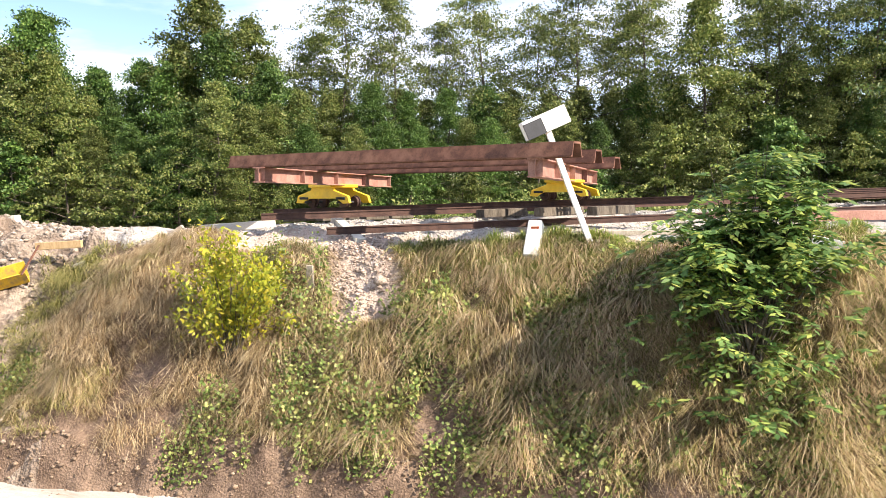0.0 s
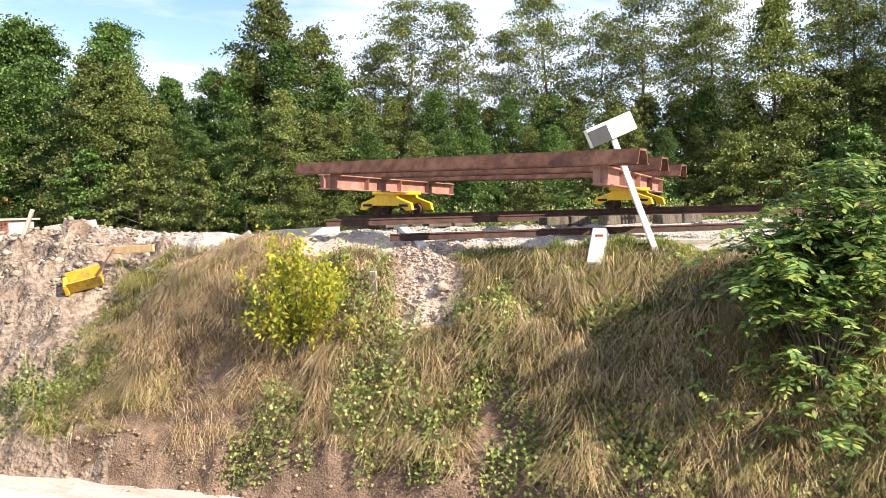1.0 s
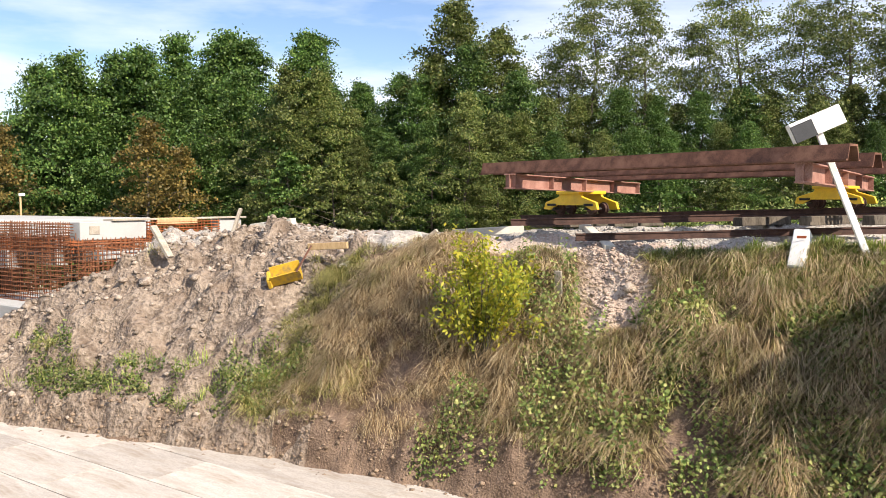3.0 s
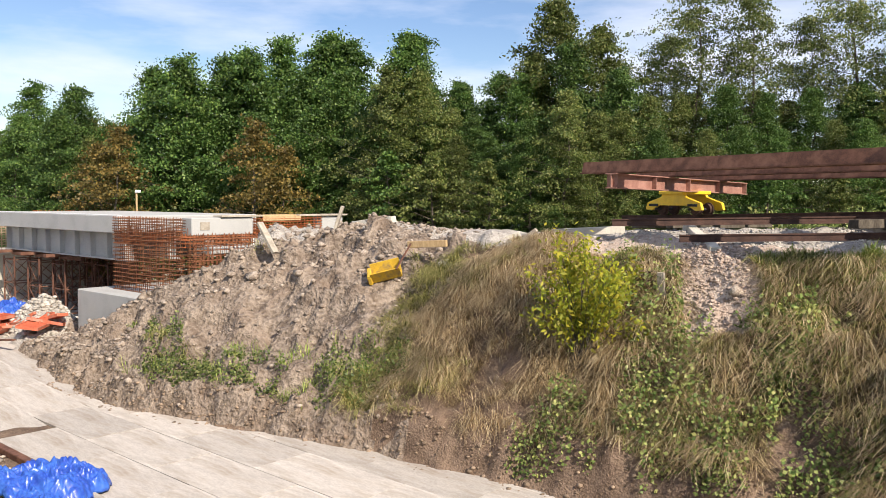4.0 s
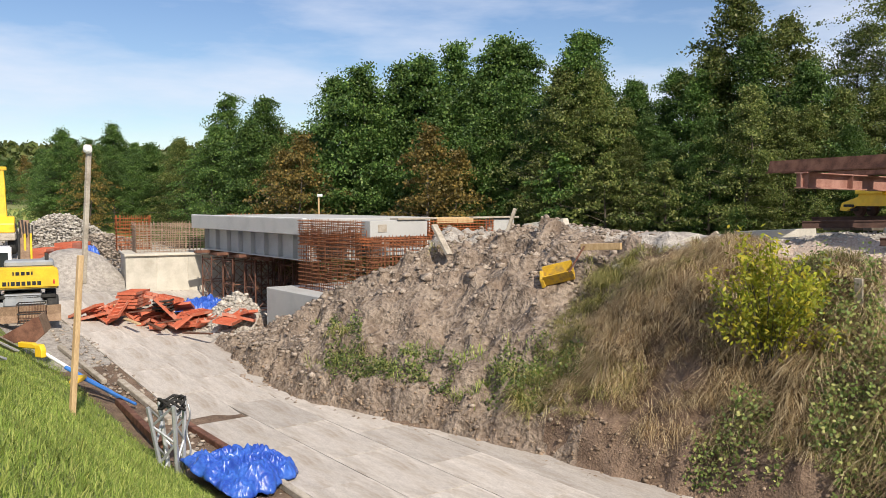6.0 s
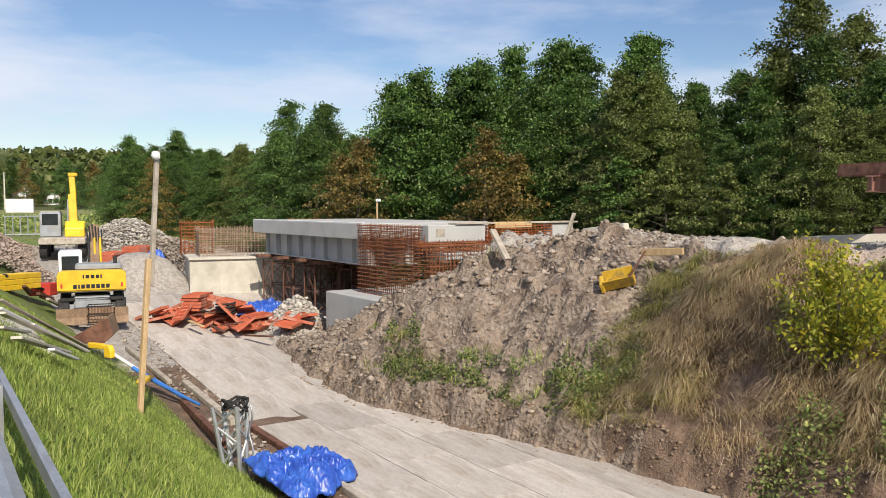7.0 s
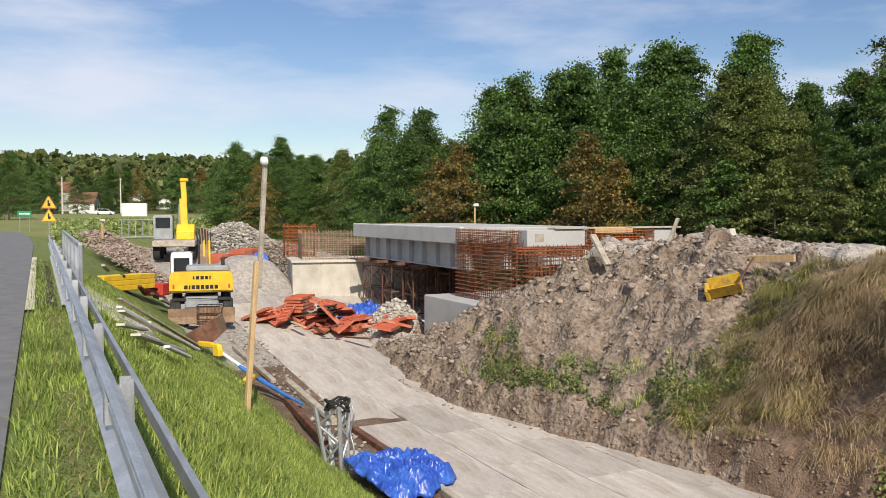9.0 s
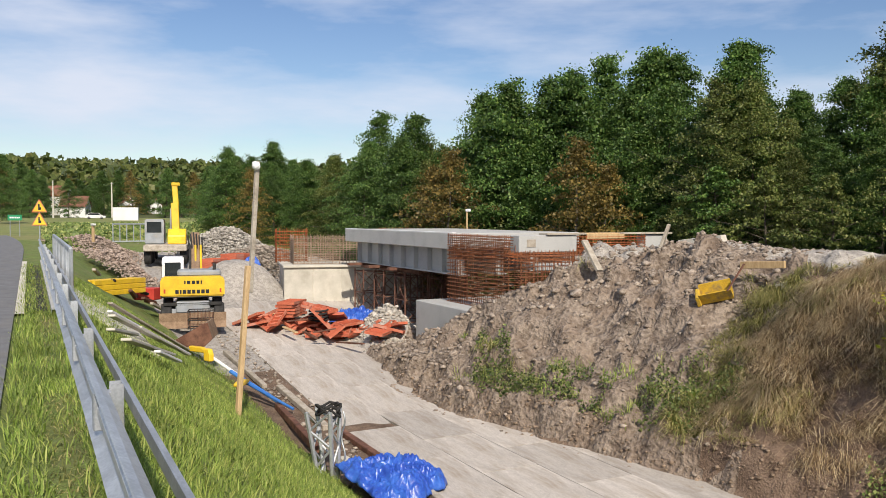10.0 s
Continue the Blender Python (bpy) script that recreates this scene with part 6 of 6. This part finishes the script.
def loose_panel(kind_, m, label="red steel formwork panel thrown on the pile"):
    w, l, skin, rim, rib = kind_
    ob = thing("formwork_panel", label, "formwork panel", m, group="formwork panels")
    share("skin", skin, ob, Matrix())
    for x in (-w / 2 + 0.02, w / 2 - 0.02):
        share("rim", rim, ob, Matrix.Translation((x, 0, 0)))
    for i in range(6):
        share("rib", rib, ob, Matrix.Translation((0, -l / 2 + 0.02 + i * (l - 0.04) / 5, 0)))
    return ob


for i in range(34):
    s_ = fr.uniform(0, 1)
    x, y = -30.6 + 5.6 * s_ + fr.gauss(0, 0.35), 18.9 + 1.9 * s_ + fr.gauss(0, 0.45)
    z = h1(x, y) + 0.1 + fr.random() ** 1.5 * (0.35 + 0.8 * math.exp(-((s_ - 0.45) / 0.25) ** 2))
    loose_panel(panels[i % 3], Matrix.Translation((x, y, z)) @ Matrix.Rotation(fr.uniform(0, 6.28), 4, 'Z') @ Matrix.Rotation(fr.gauss(0, 0.32), 4, 'X') @ Matrix.Rotation(fr.gauss(0, 0.28), 4, 'Y'))
for i in range(5):
    loose_panel(panels[0], Matrix.Translation((-29.6, 19.6, h1(-29.6, 19.6) + 0.55 + 0.13 * i)) @ Matrix.Rotation(0.6 + fr.gauss(0, 0.05), 4, 'Z'), "red steel formwork panel in a stack")
for cx_, cy_, nn in ((-40.4, 22.0, 9), (-41.0, 23.8, 10)):
    for i in range(nn):
        loose_panel(panels[0], Matrix.Translation((cx_, cy_, h1(cx_, cy_) + 0.05 + 0.125 * i)) @ Matrix.Rotation(0.55 + fr.gauss(0, 0.03), 4, 'Z') @ Matrix.Scale(1.25, 4), "red formwork panel in a tall stack")
for i in range(16):
    x, y = -31.5 + fr.random() * 6.0, 18.2 + fr.random() * 2.6
    a = fr.uniform(-0.5, 1.2)
    ln = fr.uniform(0.8, 1.9)
    z = h1(x, y) + 0.12 + fr.random() * 0.5
    plank((x, y, z), (x + math.cos(a) * ln, y + math.sin(a) * ln, z + fr.uniform(-0.2, 0.3)), 0.14, 0.05, "loose weathered board among the formwork", fr.choice([M_WOOD_GREY, M_RUST, M_DARK, M_WOOD]), group="boards in the pile")
hose("hose", "black rubber hose coiled on the formwork pile", [(-27.6 + 0.4 * math.cos(t_ * 0.6), 19.5 + 0.35 * math.sin(t_ * 0.6), h1(-27.6, 19.5) + 0.75 + 0.012 * t_) for t_ in range(34)], 0.04, M_DARK)

# stack of yellow formwork beams
for i in range(12):
    q, lay = i % 4, i // 4
    a = Vector((-31.3, 11.55, -1.25 + 0.2 * lay)) + Vector((0.16, 0.10, 0)) * q
    plank(a, a + Vector((-1.75, 2.75, -0.12)), 0.12, 0.19, "yellow painted timber formwork beam in a stack", M_YELLOW, "formwork_beam", "yellow formwork beams")
for i in range(10):
    x, y = -32.6 + fr.random() * 1.4, 12.4 + fr.random() * 2.0
    z = h1(x, y) + 0.05 + 0.12 * fr.random()
    plank((x, y, z), (x - fr.uniform(0.6, 1.2), y + fr.uniform(0.5, 1.2), h1(x - 0.9, y + 0.85) + 0.1), 0.14, 0.1, "dark rusty offcut under the yellow beams", fr.choice([M_RUST, M_DARK, M_WOOD_GREY]), "offcut", "offcuts")

# pale rubble mound and sand bank behind the crane
for cx_, cy_, rx_, ry_, hh_, n_, sz, mt, lb in ((-50.0, 28.5, 4.2, 2.8, 1.7, 6500, 0.10, M_STONE_PALE, "mound of pale broken concrete behind the site"), (-44.0, 28.0, 5.0, 2.4, 1.1, 3600, 0.10, M_STONE, "low mound of grey spoil behind the site"),
                                           (-51.5, 20.5, 4.0, 1.8, 0.8, 3200, 0.06, M_CLOD_PALE, "sandy rubble bank beside the road embankment"),
                                           (-41.5, 17.6, 3.4, 1.3, 0.9, 3600, 0.06, M_CLOD_PALE, "pale sandy spoil bank beside the road embankment"),
                                           (-31.0, 33.5, 5.0, 2.0, 2.2, 3000, 0.12, M_STONE_PALE, "pale rubble slope beyond the bridge span")):
    xs, ys = cx_ + sr.normal(size=n_) * rx_ * 0.5, cy_ + sr.normal(size=n_) * ry_ * 0.5
    env = np.exp(-(((xs - cx_) / rx_) ** 2 + ((ys - cy_) / ry_) ** 2) * 1.6)
    stones("rubble_mound", lb, xs, ys, 0.04 + sz * sr.random(n_) ** 2, mt, 0.2, height(xs, ys) + hh_ * env * sr.random(n_) ** 0.5)

# ---- road signs ----
def triangle_sign(parent, z, w, m):
    h_ = w * 0.87
    bm = bmesh.new()
    prism(bm, [(-w / 2, z), (w / 2, z), (w * 0.04, z + h_), (-w * 0.04, z + h_)], 0.03, m)
    rim = part("sign_rim", bm, M_FORM, parent, "red rim")
    bm = bmesh.new()
    prism(bm, [(-w * 0.42, z + 0.06 * w), (w * 0.42, z + 0.06 * w), (w * 0.02, z + h_ * 0.90), (-w * 0.02, z + h_ * 0.90)], 0.012, m @ Matrix.Translation((0, -0.024, 0)))
    part("sign_face", bm, M_YELLOW, rim, "yellow face")
    bm = bmesh.new()
    box(bm, -0.02, -0.034, z + h_ * 0.42, w * 0.10, 0.008, h_ * 0.48, m)
    box(bm, 0.05, -0.034, z + h_ * 0.30, w * 0.09, 0.008, h_ * 0.22, m)
    part("symbol", bm, M_BLACK, rim, "black symbol")


sg = thing("warning_sign", "two yellow triangular road works warning signs on one post", "road sign", Matrix.Translation((-47.8, 15.84, 0)) @ Matrix.Rotation(radians(68), 4, 'Z'))
bm = bmesh.new()
rod(bm, (0, 0.04, -0.8), (0, 0.04, 2.35), 0.035, 8)
part("post", bm, M_ZINC, sg)
triangle_sign(sg, 1.76, 0.78, Matrix())
triangle_sign(sg, 1.05, 0.78, Matrix())

gs = thing("place_name_sign", "green place name sign on two posts beside the road", "road sign", Matrix.Translation((-67.2, 20.7, 0)) @ Matrix.Rotation(radians(66), 4, 'Z'))
M_GREEN_SIGN = material("green_sign", (0.02, 0.22, 0.10), (0.03, 0.28, 0.13), 2, 0.4, bump=0)
for x in (-0.32, 0.32):
    bm = bmesh.new()
    rod(bm, (x, 0.03, -0.5), (x, 0.03, 1.55), 0.03, 6)
    part("post", bm, M_ZINC, gs)
bm = bmesh.new()
box(bm, 0, 0, 1.42, 0.95, 0.03, 0.42, bevel=0.008)
gb = part("board", bm, M_GREEN_SIGN, gs)
letter_bars(gb, [0.09] * 6, 0.03, -0.34, -0.022, 1.42, 0.12, M_WHITE)
ws = thing("white_road_sign", "small white road sign board far along the road", "road sign", Matrix.Translation((-88.0, 23.6, 0.1)) @ Matrix.Rotation(radians(66), 4, 'Z'))
bm = bmesh.new()
box(bm, 0, 0, 1.2, 1.1, 0.03, 0.5, bevel=0.008)
part("board", bm, M_WHITE, ws)
for x in (-0.4, 0.4):
    bm = bmesh.new()
    rod(bm, (x, 0.03, -0.5), (x, 0.03, 1.2), 0.03, 6)
    part("post", bm, M_ZINC, ws)

wp = thing("wooden_post", "short wooden post with a pale cap on the embankment", "post", Matrix.Translation((-50.3, 19.7, h1(-50.3, 19.7))))
bm = bmesh.new()
box(bm, 0, 0, 0.7, 0.14, 0.14, 1.5, bevel=0.015)
part("post", bm, M_WOOD, wp)
bm = bmesh.new()
box(bm, 0.06, 0, 1.48, 0.34, 0.2, 0.12, bevel=0.02)
part("cap", bm, M_WHITE, wp)

pp = thing("vent_post", "thin pale post with a cap behind the bridge", "post", Matrix.Translation((-29.5, 30.05, 0.2)))
bm = bmesh.new()
rod(bm, (0, 0, 0), (0, 0, 1.7), 0.045, 8)
part("post", bm, M_WOOD, pp)
bm = bmesh.new()
box(bm, 0.08, 0, 1.7, 0.26, 0.14, 0.14, bevel=0.02)
part("cap", bm, M_WHITE, pp)

gate = thing("metal_gate", "pale metal gate panel leaning at the edge of the site", "gate", Matrix.Translation((-57.0, 25.2, h1(-57.0, 25.2))) @ Matrix.Rotation(radians(75), 4, 'Z'))
for z in (0.1, 1.3):
    bm = bmesh.new()
    rod(bm, (-1.4, 0, z), (1.4, 0, z), 0.05, 6)
    part("rail", bm, M_ZINC, gate)
for i in range(7):
    bm = bmesh.new()
    rod(bm, (-1.35 + i * 0.45, 0, 0.1), (-1.35 + i * 0.45, 0, 1.3), 0.04, 5)
    part("bar", bm, M_ZINC, gate)

# ---- far poles, houses and a car ----
for b_, dist in ((75.0, 230), (70.5, 235), (67.1, 240), (60.0, 300)):
    x, y = -math.sin(radians(b_)) * dist, math.cos(radians(b_)) * dist
    up = thing("utility_pole", "grey concrete utility pole far off", "utility pole", Matrix.Translation((x, y, h1(x, y))), group="utility poles")
    bm = bmesh.new()
    rod(bm, (0, 0, 0), (0, 0, 9.5), 0.24, 8, 0.14)
    part("mast", bm, M_CONC_WARM, up)
    bm = bmesh.new()
    box(bm, 0, 0, 9.1, 1.6, 0.12, 0.12)
    part("cross_arm", bm, M_ZINC, up)

M_ROOF = material("roof_tile", (0.16, 0.075, 0.05), (0.25, 0.12, 0.08), 2, 0.8, bump=0.3)
M_PLASTER = material("white_plaster", (0.70, 0.69, 0.66), (0.80, 0.79, 0.76), 0.6, 0.9, bump=0.1)


def house(b_, dist, w, d, h_, roof, label, turn):
    x, y = -math.sin(radians(b_)) * dist, math.cos(radians(b_)) * dist
    hs = thing("house", label, "house", Matrix.Translation((x, y, h1(x, y) - 0.1)) @ Matrix.Rotation(radians(b_ + turn), 4, 'Z'), group="far houses")
    bm = bmesh.new()
    prism(bm, [(-w / 2, 0), (w / 2, 0), (w / 2, h_), (0, h_ + roof * 0.96), (-w / 2, h_)], d)
    part("wall", bm, M_PLASTER, hs)
    for sgn in (-1, 1):
        bm = bmesh.new()
        prism(bm, [(0, h_ + roof), (sgn * (w / 2 + 0.4), h_ - 0.3), (sgn * (w / 2 + 0.4), h_ - 0.1), (0, h_ + roof + 0.2)], d + 0.7)
        part("roof_slope", bm, M_ROOF, hs)
    bm = bmesh.new()
    box(bm, w * 0.2, d * 0.2, h_ + roof * 0.9, 0.7, 0.7, 1.6)
    part("chimney", bm, M_ROOF, hs)
    for xx in (-w * 0.25, w * 0.25):
        bm = bmesh.new()
        box(bm, xx, -d / 2, h_ * 0.5, 1.1, 0.14, 1.3)
        part("window", bm, M_GLASS, hs)
    return hs


house(66.2, 330, 4.4, 6, 3.4, 2.2, "white gabled house among far trees", 20)
house(69.2, 270, 6.5, 7, 3.4, 2.8, "white house with a brown roof far off", 75)
house(70.1, 300, 5, 7, 6.5, 3.0, "tall pale house behind far trees", 60)
house(64.5, 320, 4.0, 6, 3.0, 1.8, "small white house behind the crane", 10)
bm = bmesh.new()
shed_at = (-math.sin(radians(66.3)) * 190, math.cos(radians(66.3)) * 190)
box(bm, 0, 0, 1.3, 5.0, 4.0, 2.8, bevel=0.05)
tagged(part("shed", bm, M_PLASTER), "small white shed beyond the meadow", "shed").matrix_basis = Matrix.Translation((*shed_at, h1(*shed_at))) @ Matrix.Rotation(1.1, 4, 'Z')

cx_, cy_ = -math.sin(radians(68.1)) * 205, math.cos(radians(68.1)) * 205
car = thing("car", "white car far away on the level road", "car", Matrix.Translation((cx_, cy_, h1(cx_, cy_))) @ Matrix.Rotation(radians(66), 4, 'Z'))
bm = bmesh.new()
prism(bm, [(-2.1, 0.3), (2.1, 0.3), (2.15, 0.75), (1.3, 0.9), (0.7, 1.42), (-1.2, 1.45), (-1.9, 0.95), (-2.15, 0.85)], 1.7)
body = part("body", bm, M_WHITE, car)
bm = bmesh.new()
prism(bm, [(1.15, 0.92), (0.62, 1.36), (-1.15, 1.38), (-1.7, 0.98)], 1.74)
part("window", bm, M_GLASS, body)
for x in (-1.3, 1.3):
    for y in (-0.75, 0.75):
        bm = bmesh.new()
        lathe(bm, [(0.32, -0.1), (0.32, 0.1)], 12, Matrix.Translation((x, y, 0.32)) @ Matrix.Rotation(math.pi / 2, 4, 'X'))
        part("wheel", bm, M_DARK, car)

# the whole site lies turned a little about the lay-by
SITE_TURN = Matrix.Translation((-0.465, -0.31, 0)) @ Matrix.Rotation(radians(-1.02), 4, 'Z') @ Matrix.Translation((0.465, 0.31, 0))
for ob in [o for o in scene.objects if o not in before_site and o.parent is None]:
    ob.matrix_basis = SITE_TURN @ ob.matrix_basis

# ---- far trees and the wooded hill ----
fr2 = random.Random(44)
for i in range(26):
    b_ = 60 + 16 * i / 25 + fr2.uniform(-0.4, 0.4)
    dist = 262 + fr2.uniform(-15, 45)
    x, y = -math.sin(radians(b_)) * dist, math.cos(radians(b_)) * dist
    t = tree("rust" if i % 6 == 2 else ("broad" if i % 3 else "slim"), i, x, y, (fr2.uniform(10, 14.5) if b_ < 71 else 16.5), fr2.uniform(0, 6.28), 0.5)
    tagged(t, group="far trees")
for b_, dist, sc in ((72.5, 150, 1.15), (74.3, 150, 1.0), (58.2, 84, 0.75), (56.2, 80, 0.80), (55.2, 78, 0.7), (60.2, 95, 0.72)):
    t = tree("broad", int(b_ * 10), -math.sin(radians(b_)) * dist, math.cos(radians(b_)) * dist, sc * 9.6, fr2.uniform(0, 6.28), 0.3)

# the hill: thousands of crowns too small to count
hr = np.random.default_rng(91)
n = 5200
bb = np.radians(hr.uniform(50, 84, n))
dist = 330 + 420 * hr.random(n)
hx, hy = -np.sin(bb) * dist, np.cos(bb) * dist
hz_ = height(hx, hy, False)
sz = hr.uniform(5, 9, n)
m_ = 26
v = hr.normal(size=(n, m_, 3))
v /= np.linalg.norm(v, axis=2)[..., None]
tall = hr.uniform(1.1, 2.1, n)
pos = v * np.array([0.42, 0.42, 0.5]) * sz[:, None, None]
pos[..., 2] *= tall[:, None]
pos += np.stack([hx, hy, hz_ + sz * 0.75], -1)[:, None, :]
verts = leaf_quads(pos.reshape(-1, 3), 3.4, hr, slim=0.45)
stuff("far_wood", quads_mesh("far_wood", verts, M_LEAF_OLIVE), "mixed autumn wood covering the far hill", "wood")

# meadow weeds between the road and the site
n = 16000
xs, ys = hr.uniform(-120, -48, n), hr.uniform(8, 60, n)
keep = (across(xs, ys) > 0.9) & (vnoise(xs, ys, 93, 3, 0.15) > -0.25) & ~((xs > -58) & (ys > 16))
xs, ys = xs[keep], ys[keep]
stuff("meadow_weeds", quads_mesh("meadow_weeds", leaf_quads(np.stack([xs, ys, height(xs, ys) + hr.random(len(xs)) * 0.5], -1), 0.45, hr, slim=0.3), M_LEAF_BRAMBLE), "green and brown meadow weeds beside the road", "weeds")

n = 15000
xs = hr.uniform(-1.5, 16, n)
ys = 24.0 + 0.30 * xs + hr.uniform(0, 3.2, n)
keep = vnoise(xs, ys, 95, 3, 0.9) > -0.15
xs, ys = xs[keep], ys[keep]
zs = height(xs, ys) + hr.random(len(xs)) ** 1.5 * (0.75 + 0.5 * vnoise(xs, ys, 97, 2, 0.8))
stuff("track_weeds", quads_mesh("track_weeds", leaf_quads(np.stack([xs, ys, zs], -1), 0.13, hr, slim=0.2), M_LEAF_BRAMBLE), "tall yellowish green weeds between the track and the wood", "weeds")
n = 22000
xs, ys = hr.uniform(-80, -44, n), hr.uniform(13, 34, n)
dd = across(xs, ys)
keep = (dd > 0.5) & (dd < 1.2 + (-xs - 44) * 0.22) & (vnoise(xs, ys, 99, 3, 0.3) > -0.3)
xs, ys = xs[keep], ys[keep]
zs = height(xs, ys) + hr.random(len(xs)) ** 1.5 * (0.6 + 0.5 * vnoise(xs, ys, 98, 2, 0.5))
stuff("slope_weeds", quads_mesh("slope_weeds", leaf_quads(np.stack([xs, ys, zs], -1), 0.22, hr, slim=0.3), M_LEAF_BRAMBLE), "rank green and brown weeds on the slope beside the road", "weeds")
